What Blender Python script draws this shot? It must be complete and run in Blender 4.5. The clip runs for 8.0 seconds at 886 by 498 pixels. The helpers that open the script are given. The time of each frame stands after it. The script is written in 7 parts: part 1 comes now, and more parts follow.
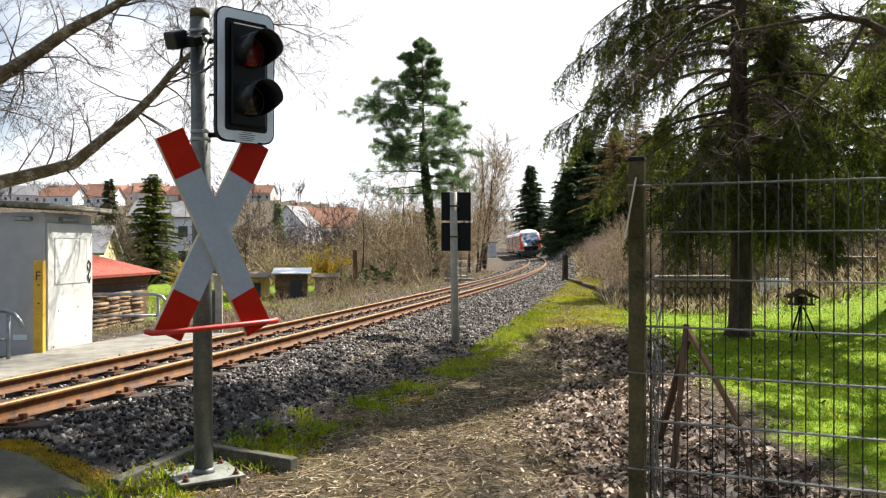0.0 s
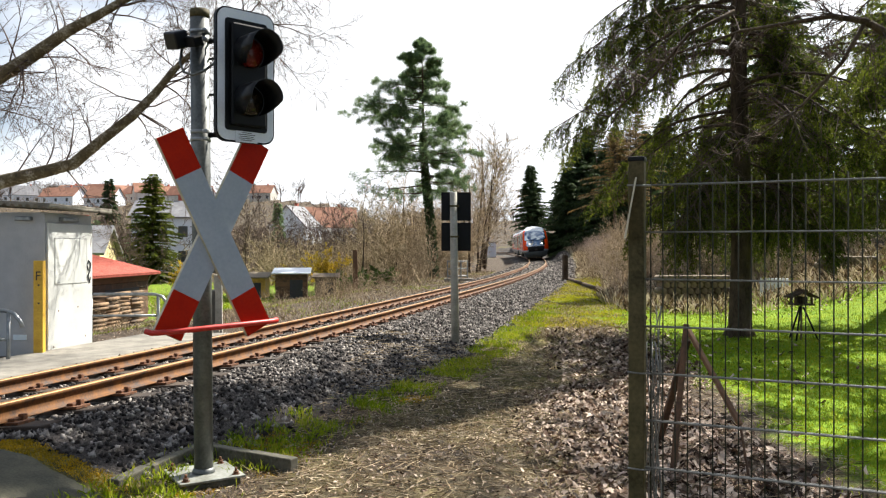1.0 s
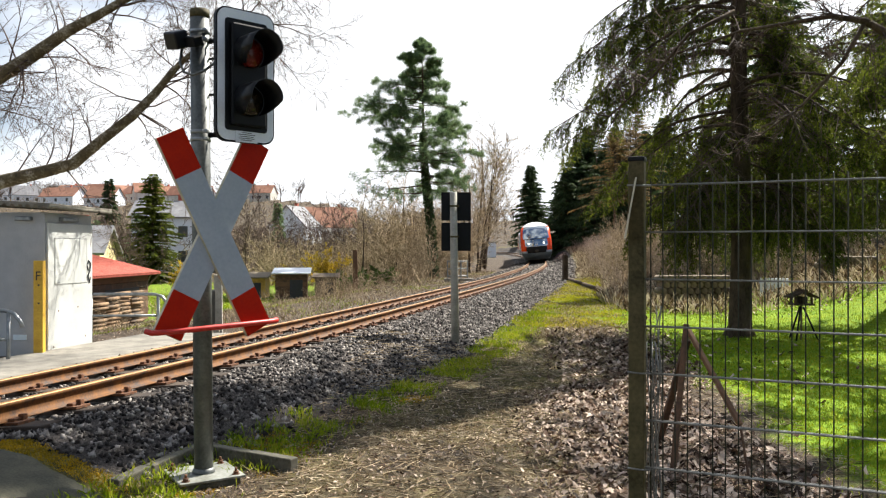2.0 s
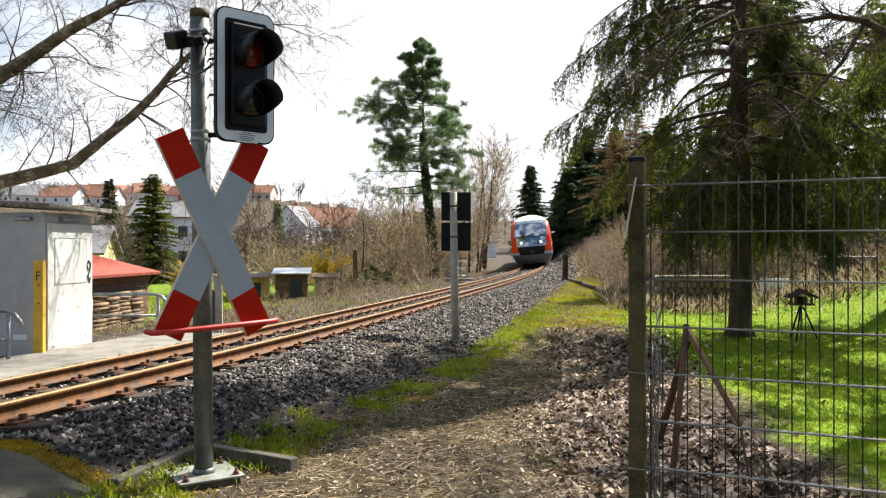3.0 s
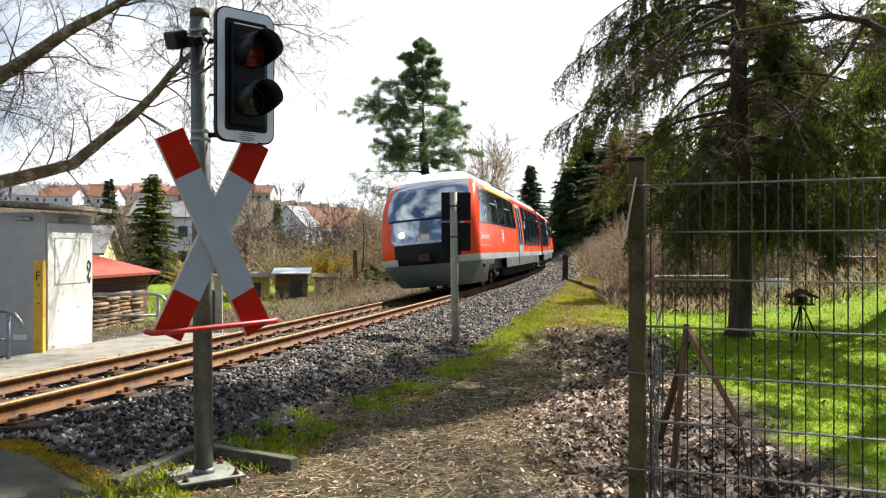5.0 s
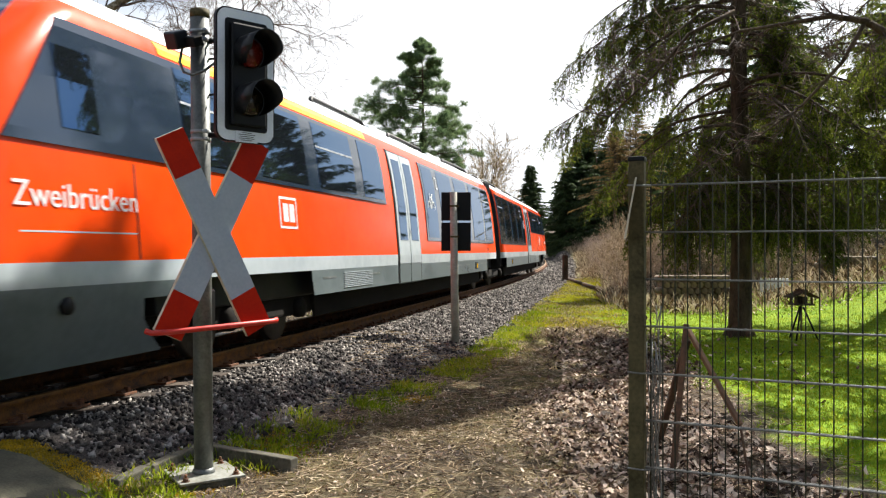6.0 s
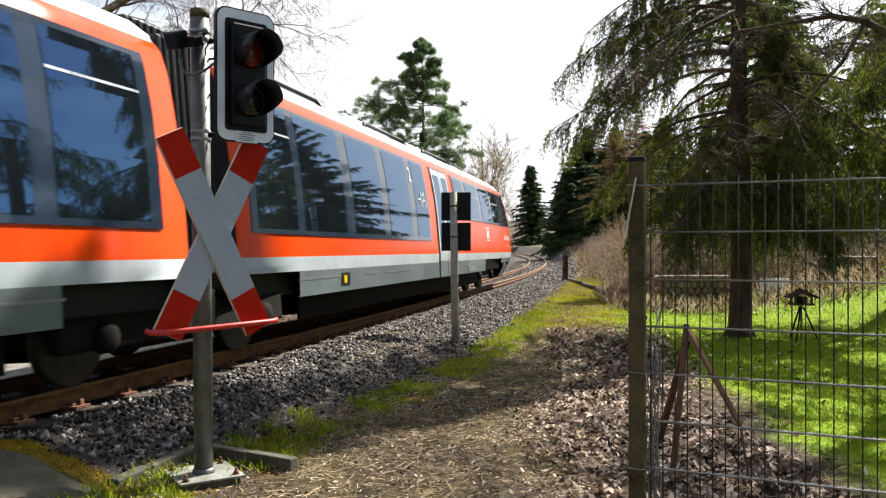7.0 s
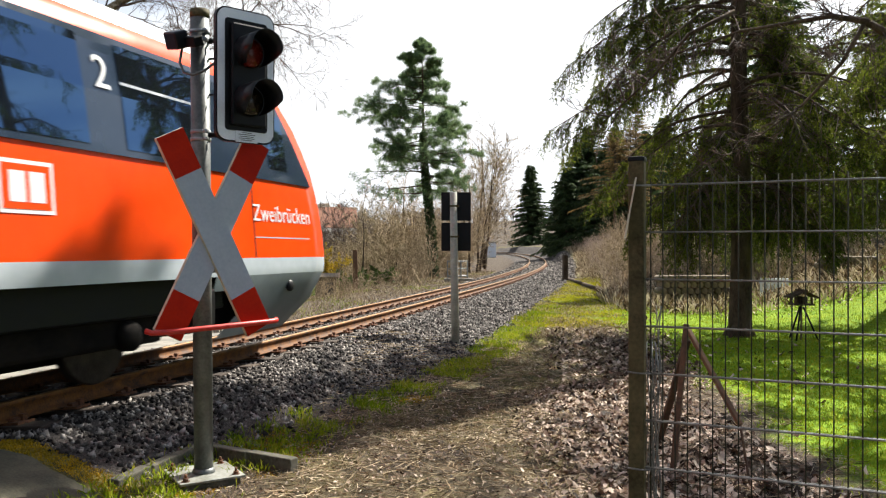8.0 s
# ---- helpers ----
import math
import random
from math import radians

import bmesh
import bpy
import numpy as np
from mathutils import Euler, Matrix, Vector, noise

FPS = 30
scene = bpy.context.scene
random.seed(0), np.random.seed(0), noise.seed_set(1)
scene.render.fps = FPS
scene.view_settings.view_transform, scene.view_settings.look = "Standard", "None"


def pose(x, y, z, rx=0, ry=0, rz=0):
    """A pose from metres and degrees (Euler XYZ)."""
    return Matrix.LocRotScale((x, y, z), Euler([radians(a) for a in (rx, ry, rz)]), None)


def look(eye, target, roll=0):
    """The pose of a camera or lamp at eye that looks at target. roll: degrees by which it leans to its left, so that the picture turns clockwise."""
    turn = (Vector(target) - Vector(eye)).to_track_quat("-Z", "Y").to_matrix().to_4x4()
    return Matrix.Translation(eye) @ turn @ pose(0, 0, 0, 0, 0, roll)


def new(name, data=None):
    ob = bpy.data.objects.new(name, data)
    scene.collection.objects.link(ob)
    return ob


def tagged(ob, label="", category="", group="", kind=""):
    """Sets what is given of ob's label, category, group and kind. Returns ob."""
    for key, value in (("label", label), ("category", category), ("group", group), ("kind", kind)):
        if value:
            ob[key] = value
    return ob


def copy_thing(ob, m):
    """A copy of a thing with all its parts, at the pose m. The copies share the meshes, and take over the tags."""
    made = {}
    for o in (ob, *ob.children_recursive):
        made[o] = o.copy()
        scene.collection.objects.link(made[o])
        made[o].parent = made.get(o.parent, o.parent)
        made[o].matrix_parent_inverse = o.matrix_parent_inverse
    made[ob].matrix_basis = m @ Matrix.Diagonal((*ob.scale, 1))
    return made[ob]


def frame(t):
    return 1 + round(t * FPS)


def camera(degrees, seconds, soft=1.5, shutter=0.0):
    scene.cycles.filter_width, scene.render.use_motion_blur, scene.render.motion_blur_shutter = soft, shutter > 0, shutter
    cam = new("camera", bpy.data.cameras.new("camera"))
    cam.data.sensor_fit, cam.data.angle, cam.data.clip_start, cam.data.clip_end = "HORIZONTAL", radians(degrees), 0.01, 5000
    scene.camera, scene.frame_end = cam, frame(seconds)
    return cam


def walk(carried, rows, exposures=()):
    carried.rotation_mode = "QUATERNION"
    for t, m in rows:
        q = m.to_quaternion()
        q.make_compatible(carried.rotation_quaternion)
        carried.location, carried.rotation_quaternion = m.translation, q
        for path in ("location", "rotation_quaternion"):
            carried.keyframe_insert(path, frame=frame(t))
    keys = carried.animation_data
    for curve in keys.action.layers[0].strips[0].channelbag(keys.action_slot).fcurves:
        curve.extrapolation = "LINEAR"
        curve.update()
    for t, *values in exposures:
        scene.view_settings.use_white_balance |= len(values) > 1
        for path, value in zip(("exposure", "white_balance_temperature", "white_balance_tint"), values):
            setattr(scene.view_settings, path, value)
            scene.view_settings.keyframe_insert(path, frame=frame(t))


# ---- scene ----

cam = camera(57.1, 8.0, soft=1.25, shutter=0.08)
EYE = (0.0, 0.0, 1.225)
walk(cam, [(0.0, look(EYE, (0, 100, 1.27))), (8.0, look(EYE, (0, 100, 1.27)))], exposures=[(0.0, 1.36), (8.0, 1.36)])

# ---- world and sun ----
SUN_AZ, SUN_EL = radians(41), radians(46)   # azimuth clockwise from +y
world = bpy.data.worlds.new("sky")
scene.world = world
world.use_nodes = True
wn, wl = world.node_tree.nodes, world.node_tree.links
wn.clear()
w_out = wn.new("ShaderNodeOutputWorld")
w_bg = wn.new("ShaderNodeBackground")
w_sky = wn.new("ShaderNodeTexSky")
w_sky.sky_type = "NISHITA"
w_sky.sun_disc = False
w_sky.sun_elevation, w_sky.sun_rotation = SUN_EL, SUN_AZ
w_sky.air_density, w_sky.dust_density, w_sky.ozone_density = 1.0, 0.6, 3.0
w_tc = wn.new("ShaderNodeTexCoord")
w_map = wn.new("ShaderNodeMapping")
w_map.inputs["Scale"].default_value = (1.0, 1.0, 2.6)
w_noise = wn.new("ShaderNodeTexNoise")
w_noise.inputs["Scale"].default_value, w_noise.inputs["Detail"].default_value = 2.2, 7
w_ramp = wn.new("ShaderNodeValToRGB")
w_ramp.color_ramp.elements[0].position, w_ramp.color_ramp.elements[1].position = 0.45, 0.70
# bright thin cloud and haze on the sun's side, clearer blue away from it
w_sep = wn.new("ShaderNodeVectorMath")
w_sep.operation = "DOT_PRODUCT"
w_sep.inputs[1].default_value = (0.22, 0.97, 0.06)
w_side = wn.new("ShaderNodeMapRange")
w_side.inputs["From Min"].default_value, w_side.inputs["From Max"].default_value = 0.66, 0.95
w_side.inputs["To Min"].default_value, w_side.inputs["To Max"].default_value = 0.0, 0.34
w_sum = wn.new("ShaderNodeMath")
w_sum.operation = "ADD"
w_mix = wn.new("ShaderNodeMix")
w_mix.data_type = "RGBA"
w_mix.inputs["B"].default_value = (11.4, 11.7, 12.0, 1)
wl.new(w_tc.outputs["Generated"], w_map.inputs["Vector"])
wl.new(w_tc.outputs["Generated"], w_sep.inputs[0])
wl.new(w_sep.outputs["Value"], w_side.inputs["Value"])
wl.new(w_map.outputs[0], w_noise.inputs["Vector"])
wl.new(w_noise.outputs["Fac"], w_sum.inputs[0])
wl.new(w_side.outputs[0], w_sum.inputs[1])
wl.new(w_sum.outputs[0], w_ramp.inputs[0])
wl.new(w_ramp.outputs[0], w_mix.inputs["Factor"])
wl.new(w_sky.outputs[0], w_mix.inputs["A"])
wl.new(w_mix.outputs["Result"], w_bg.inputs["Color"])
w_bg.inputs["Strength"].default_value = 0.043
wl.new(w_bg.outputs[0], w_out.inputs["Surface"])

sun_data = bpy.data.lights.new("sun", "SUN")
sun_data.energy, sun_data.angle, sun_data.color = 5.0, radians(0.6), (1.0, 0.95, 0.86)
sun = new("sun", sun_data)
SUN_DIR = Vector((math.sin(SUN_AZ) * math.cos(SUN_EL), math.cos(SUN_AZ) * math.cos(SUN_EL), math.sin(SUN_EL)))
sun.matrix_world = look(SUN_DIR * 100, (0, 0, 0))


# ---- materials ----
def ramp_set(node, stops):
    els = node.color_ramp.elements
    while len(els) < len(stops):
        els.new(0.5)
    for e, (p, c) in zip(els, stops):
        e.position, e.color = p, (*c, 1)


def base_mat(name, rough=0.6, metal=0.0, spec=0.5):
    m = bpy.data.materials.new(name)
    m.use_nodes = True
    b = m.node_tree.nodes["Principled BSDF"]
    b.inputs["Roughness"].default_value = rough
    b.inputs["Metallic"].default_value = metal
    b.inputs["Specular IOR Level"].default_value = spec
    return m, m.node_tree.nodes, m.node_tree.links, b


def noisy(name, c0, c1, c2=None, scale=8.0, fine=60.0, rough=0.7, metal=0.0, bump=0.2, dist=0.01, island=0.0, stretch=(1, 1, 1),
          mid=0.5, spec=0.5, obj_random=False, coord="Object", sub=0.0, rvar=0.12):
    """Colour between c0 and c1 by coarse noise, grain by fine noise, both also in the relief."""
    m, n, l, b = base_mat(name, rough, metal, spec)
    tc = n.new("ShaderNodeTexCoord")
    mp = n.new("ShaderNodeMapping")
    mp.inputs["Scale"].default_value = stretch
    l.new(tc.outputs[coord], mp.inputs["Vector"])
    a = n.new("ShaderNodeTexNoise")
    a.inputs["Scale"].default_value, a.inputs["Detail"].default_value, a.inputs["Roughness"].default_value = scale, 5, 0.6
    f = n.new("ShaderNodeTexNoise")
    f.inputs["Scale"].default_value, f.inputs["Detail"].default_value = fine, 3
    l.new(mp.outputs[0], a.inputs["Vector"])
    l.new(mp.outputs[0], f.inputs["Vector"])
    mx = n.new("ShaderNodeMath")
    mx.operation = "MULTIPLY_ADD"
    l.new(f.outputs["Fac"], mx.inputs[0])
    mx.inputs[1].default_value = 0.5
    l.new(a.outputs["Fac"], mx.inputs[2])
    src = mx.outputs[0]
    if island or obj_random:
        g = n.new("ShaderNodeObjectInfo" if obj_random else "ShaderNodeNewGeometry")
        ad = n.new("ShaderNodeMath")
        ad.operation = "MULTIPLY_ADD"
        l.new(g.outputs["Random" if obj_random else "Random Per Island"], ad.inputs[0])
        ad.inputs[1].default_value = island or 0.4
        l.new(src, ad.inputs[2])
        sb = n.new("ShaderNodeMath")
        sb.operation = "SUBTRACT"
        l.new(ad.outputs[0], sb.inputs[0])
        sb.inputs[1].default_value = (island or 0.4) / 2
        src = sb.outputs[0]
    r = n.new("ShaderNodeValToRGB")
    stops = [(0.55, c0), (0.95, c1)] if c2 is None else [(0.5, c0), (0.5 + mid * 0.5, c1), (1.0, c2)]
    ramp_set(r, stops)
    l.new(src, r.inputs[0])
    l.new(r.outputs[0], b.inputs["Base Color"])
    if rvar:
        mr = n.new("ShaderNodeMapRange")
        mr.inputs["From Min"].default_value, mr.inputs["From Max"].default_value = 0.4, 1.1
        mr.inputs["To Min"].default_value, mr.inputs["To Max"].default_value = max(rough - rvar, 0.02), min(rough + rvar, 1)
        l.new(src, mr.inputs["Value"])
        l.new(mr.outputs[0], b.inputs["Roughness"])
    if bump:
        bp = n.new("ShaderNodeBump")
        bp.inputs["Strength"].default_value, bp.inputs["Distance"].default_value = bump, dist
        l.new(mx.outputs[0], bp.inputs["Height"])
        l.new(bp.outputs[0], b.inputs["Normal"])
    if sub:
        # light that shines through thin leaves
        tr = n.new("ShaderNodeBsdfTranslucent")
        ms = n.new("ShaderNodeMixShader")
        ms.inputs[0].default_value = sub
        out = n["Material Output"]
        l.new(r.outputs[0], tr.inputs["Color"])
        l.new(b.outputs[0], ms.inputs[1])
        l.new(tr.outputs[0], ms.inputs[2])
        l.new(ms.outputs[0], out.inputs["Surface"])
    return m


M = {}
M["rail_side"] = noisy("rusty_rail", (0.028, 0.010, 0.003), (0.21, 0.080, 0.012), scale=7, fine=60, rough=0.8, bump=0.3, dist=0.004)
M["rail_top"] = noisy("worn_rail_head", (0.15, 0.068, 0.015), (0.32, 0.165, 0.050), scale=6, fine=80, rough=0.5, metal=0.4, bump=0.05, stretch=(1, 1, 1))
M["sleeper"] = noisy("old_wood_sleeper", (0.02, 0.014, 0.010), (0.075, 0.052, 0.036), scale=5, fine=60, rough=0.9, bump=0.5, dist=0.01, obj_random=True)
M["fastener"] = noisy("rusty_fastener", (0.05, 0.02, 0.01), (0.2, 0.08, 0.03), scale=30, rough=0.85)
M["ballast"] = noisy("ballast_stone", (0.013, 0.011, 0.010), (0.058, 0.050, 0.045), (0.33, 0.30, 0.27), scale=6, fine=50, rough=0.85, island=0.55, bump=0.4, coord="Object", spec=0.15)
M["galv"] = noisy("galvanised_steel", (0.16, 0.175, 0.18), (0.33, 0.35, 0.36), scale=9, fine=70, rough=0.45, metal=0.7, bump=0.08)
M["pole_paint"] = noisy("weathered_grey_pole", (0.065, 0.072, 0.068), (0.17, 0.178, 0.17), scale=7, fine=60, rough=0.5, metal=0.45, bump=0.08)
M["black_metal"] = noisy("matt_black_paint", (0.0025, 0.003, 0.0035), (0.006, 0.007, 0.009), scale=10, rough=0.5, bump=0.05, spec=0.2)
M["visor"] = noisy("black_visor", (0.004, 0.005, 0.006), (0.010, 0.012, 0.015), scale=8, rough=0.4, bump=0.04, spec=0.3)
M["white_refl"] = noisy("white_sheeting", (0.64, 0.69, 0.75), (0.76, 0.80, 0.85), scale=5, rough=0.4, bump=0.03)
# the cross's white carries the blue-grey of skylit shade in its colour
M["cross_shade_white"] = noisy("cross_shaded_white_sheeting", (0.30, 0.345, 0.405), (0.38, 0.425, 0.485), scale=3, fine=40, rough=0.5, bump=0.03)
M["cross_red"] = noisy("cross_red_sheeting", (0.36, 0.010, 0.002), (0.47, 0.018, 0.003), scale=4, fine=50, rough=0.6, bump=0.03, spec=0.12)
M["red_bar"] = noisy("red_tube_paint", (0.42, 0.014, 0.008), (0.58, 0.03, 0.018), scale=12, rough=0.4, bump=0.04)
M["cream"] = noisy("cream_edge", (0.40, 0.38, 0.28), (0.62, 0.58, 0.44), scale=12, rough=0.6)
M["red_lens"] = noisy("unlit_red_lens", (0.10, 0.006, 0.003), (0.20, 0.015, 0.006), scale=20, rough=0.25, bump=0.0)
M["dark_lens"] = noisy("unlit_dark_lens", (0.012, 0.010, 0.008), (0.03, 0.022, 0.01), scale=20, rough=0.2, bump=0.0)
M["concrete"] = noisy("concrete", (0.12, 0.11, 0.09), (0.28, 0.26, 0.22), scale=3, fine=60, rough=0.9, bump=0.25, dist=0.006)
M["pale_post"] = noisy("pale_concrete_post", (0.24, 0.23, 0.19), (0.42, 0.40, 0.35), scale=6, fine=60, rough=0.85, bump=0.15)
M["kerb"] = noisy("mossy_concrete_kerb", (0.035, 0.034, 0.018), (0.12, 0.11, 0.085), scale=7, fine=60, rough=0.95, bump=0.4, dist=0.008)
M["moss_cushion"] = noisy("moss_cushion", (0.28, 0.20, 0.012), (0.62, 0.38, 0.02), scale=6, fine=60, rough=0.95, bump=0.3, spec=0.15)
M["asphalt"] = noisy("asphalt", (0.030, 0.030, 0.018), (0.115, 0.105, 0.068), scale=4, fine=70, rough=0.9, bump=0.5, dist=0.006)
M["fence_post"] = noisy("weathered_green_brown_post", (0.036, 0.031, 0.012), (0.125, 0.102, 0.048), scale=6, fine=60, rough=0.75, bump=0.15, spec=0.2)
M["wire"] = noisy("dull_galvanised_wire", (0.12, 0.12, 0.11), (0.30, 0.30, 0.28), scale=14, rough=0.5, metal=0.5, bump=0.0)
M["wire_rod"] = noisy("dull_green_wire", (0.018, 0.020, 0.012), (0.05, 0.050, 0.032), scale=14, rough=0.75, metal=0.0, bump=0.0, spec=0.2)
M["wood_grey"] = noisy("weathered_wood", (0.07, 0.05, 0.03), (0.22, 0.17, 0.11), scale=6, fine=50, rough=0.85, bump=0.4, stretch=(1, 1, 0.25), obj_random=True)
M["wood_brown"] = noisy("brown_stained_wood", (0.06, 0.03, 0.015), (0.17, 0.09, 0.045), scale=6, fine=50, rough=0.8, bump=0.3, obj_random=True)
M["wood_yellow"] = noisy("honey_wood", (0.50, 0.29, 0.05), (0.72, 0.46, 0.11), scale=6, fine=50, rough=0.8, bump=0.2, obj_random=True)
M["wood_tan"] = noisy("weathered_tan_beams", (0.08, 0.050, 0.026), (0.27, 0.170, 0.088), scale=5, fine=50, rough=0.85, bump=0.3, obj_random=True)
M["hut_wall"] = noisy("grey_render", (0.33, 0.34, 0.35), (0.47, 0.48, 0.49), scale=1.6, fine=60, rough=0.9, bump=0.15)
M["hut_door"] = noisy("off_white_painted_steel", (0.50, 0.51, 0.48), (0.62, 0.63, 0.60), scale=1.5, fine=30, rough=0.55, bump=0.04)
M["hut_roof"] = noisy("mossy_fibre_cement", (0.10, 0.095, 0.07), (0.30, 0.27, 0.22), scale=4, fine=40, rough=0.95, bump=0.4)
M["yellow_paint"] = noisy("faded_yellow_paint", (0.50, 0.28, 0.02), (0.74, 0.47, 0.05), scale=5, fine=50, rough=0.55, bump=0.06)
M["ink"] = noisy("dark_ink", (0.015, 0.015, 0.018), (0.03, 0.03, 0.035), rough=0.6, bump=0)
M["blue_white"] = noisy("pale_blue_plate", (0.55, 0.66, 0.74), (0.70, 0.80, 0.86), rough=0.5, bump=0)
M["red_tile"] = noisy("red_roof_tile", (0.34, 0.060, 0.035), (0.52, 0.13, 0.085), scale=3, fine=30, rough=0.8, bump=0.2)
M["town_roof"] = noisy("orange_clay_roof", (0.24, 0.10, 0.06), (0.44, 0.22, 0.14), scale=0.6, fine=9, rough=0.85, bump=0.2, obj_random=True)
M["town_wall"] = noisy("pale_house_render", (0.50, 0.48, 0.43), (0.74, 0.73, 0.70), scale=0.5, fine=9, rough=0.9, bump=0.05, obj_random=True)
M["white_wall"] = noisy("white_house_render", (0.66, 0.70, 0.76), (0.80, 0.83, 0.87), scale=0.5, fine=9, rough=0.9, bump=0.05)
M["yellow_wall"] = noisy("yellow_house_render", (0.60, 0.50, 0.26), (0.72, 0.62, 0.36), scale=0.5, fine=9, rough=0.9, bump=0.05)
M["grey_roof"] = noisy("grey_slate_roof", (0.10, 0.10, 0.11), (0.24, 0.24, 0.25), scale=1, fine=12, rough=0.8, bump=0.2)
M["window_dark"] = noisy("dark_window_glass", (0.02, 0.025, 0.03), (0.06, 0.07, 0.08), scale=1, rough=0.12, bump=0, rvar=0.04)
M["bark"] = noisy("dark_bark", (0.028, 0.02, 0.013), (0.11, 0.08, 0.055), scale=6, fine=40, rough=0.95, bump=0.7, dist=0.02, stretch=(1, 1, 0.35), spec=0.15)
M["bark_moss"] = noisy("mossy_birch_bark", (0.05, 0.036, 0.018), (0.13, 0.10, 0.05), (0.42, 0.38, 0.30), scale=5, fine=30, rough=0.95, bump=0.6, dist=0.02)
M["twig"] = noisy("thin_bare_twigs", (0.05, 0.035, 0.03), (0.16, 0.115, 0.09), scale=2, fine=20, rough=0.9, bump=0, island=0.3, spec=0.15)
M["twig_pale"] = noisy("pale_dry_brush", (0.17, 0.125, 0.075), (0.50, 0.39, 0.25), scale=0.8, fine=12, rough=0.95, bump=0, island=0.45, spec=0.15)
M["needle_dark"] = noisy("dark_spruce_needles", (0.022, 0.040, 0.016), (0.085, 0.125, 0.045), scale=0.7, fine=9, rough=0.7, bump=0, island=0.35, sub=0.2, spec=0.15)
M["needle_near"] = noisy("green_spruce_needles", (0.032, 0.050, 0.008), (0.155, 0.180, 0.022), scale=0.9, fine=9, rough=0.6, bump=0, island=0.4, sub=0.6, spec=0.15)
M["needle_pine"] = noisy("blue_green_pine_needles", (0.06, 0.105, 0.048), (0.22, 0.30, 0.14), scale=0.6, fine=9, rough=0.65, bump=0, island=0.4, sub=0.45, spec=0.15)
M["needle_rust"] = noisy("rusty_larch_twigs", (0.12, 0.085, 0.028), (0.30, 0.20, 0.075), scale=0.7, fine=9, rough=0.85, bump=0, island=0.4, sub=0.25)
M["yellow_bloom"] = noisy("yellow_forsythia_bloom", (0.42, 0.27, 0.02), (0.75, 0.55, 0.04), scale=2, rough=0.8, bump=0, island=0.4, sub=0.3)
M["leaf_green"] = noisy("fresh_green_leaves", (0.045, 0.085, 0.015), (0.15, 0.22, 0.05), scale=1, fine=9, rough=0.7, bump=0, island=0.4, sub=0.3, spec=0.15)
M["grass"] = noisy("grass_blades", (0.085, 0.145, 0.003), (0.24, 0.32, 0.006), (0.44, 0.42, 0.05), scale=0.7, fine=6, rough=0.6, bump=0, island=0.4, sub=0.35, mid=0.6, spec=0.15)
M["grass_yellow"] = noisy("sunlit_yellow_grass", (0.17, 0.19, 0.004), (0.40, 0.37, 0.012), (0.58, 0.48, 0.08), scale=0.9, fine=6, rough=0.7, bump=0, island=0.4, sub=0.35, mid=0.6, spec=0.12)
M["grass_dry"] = noisy("dry_grass_blades", (0.09, 0.078, 0.022), (0.22, 0.18, 0.07), (0.42, 0.36, 0.20), scale=1, fine=6, rough=0.8, bump=0, island=0.5, sub=0.25, spec=0.15)
M["dead_leaf"] = noisy("dead_leaves", (0.026, 0.014, 0.008), (0.15, 0.088, 0.055), (0.60, 0.48, 0.38), scale=3, fine=30, rough=0.7, bump=0.2, island=0.8, sub=0.12, spec=0.15)
M["straw"] = noisy("dry_straw", (0.075, 0.050, 0.026), (0.27, 0.195, 0.115), (0.62, 0.52, 0.37), scale=2, fine=12, rough=0.85, bump=0, island=0.6, sub=0.15, spec=0.15)
M["brush_pale"] = noisy("bleached_dry_brush", (0.20, 0.145, 0.105), (0.60, 0.48, 0.38), scale=0.8, fine=12, rough=0.95, bump=0, island=0.5, spec=0.15)
M["dull_plate"] = noisy("dull_mossy_zinc", (0.13, 0.13, 0.10), (0.30, 0.31, 0.28), scale=7, fine=50, rough=0.6, metal=0.3, bump=0.1)


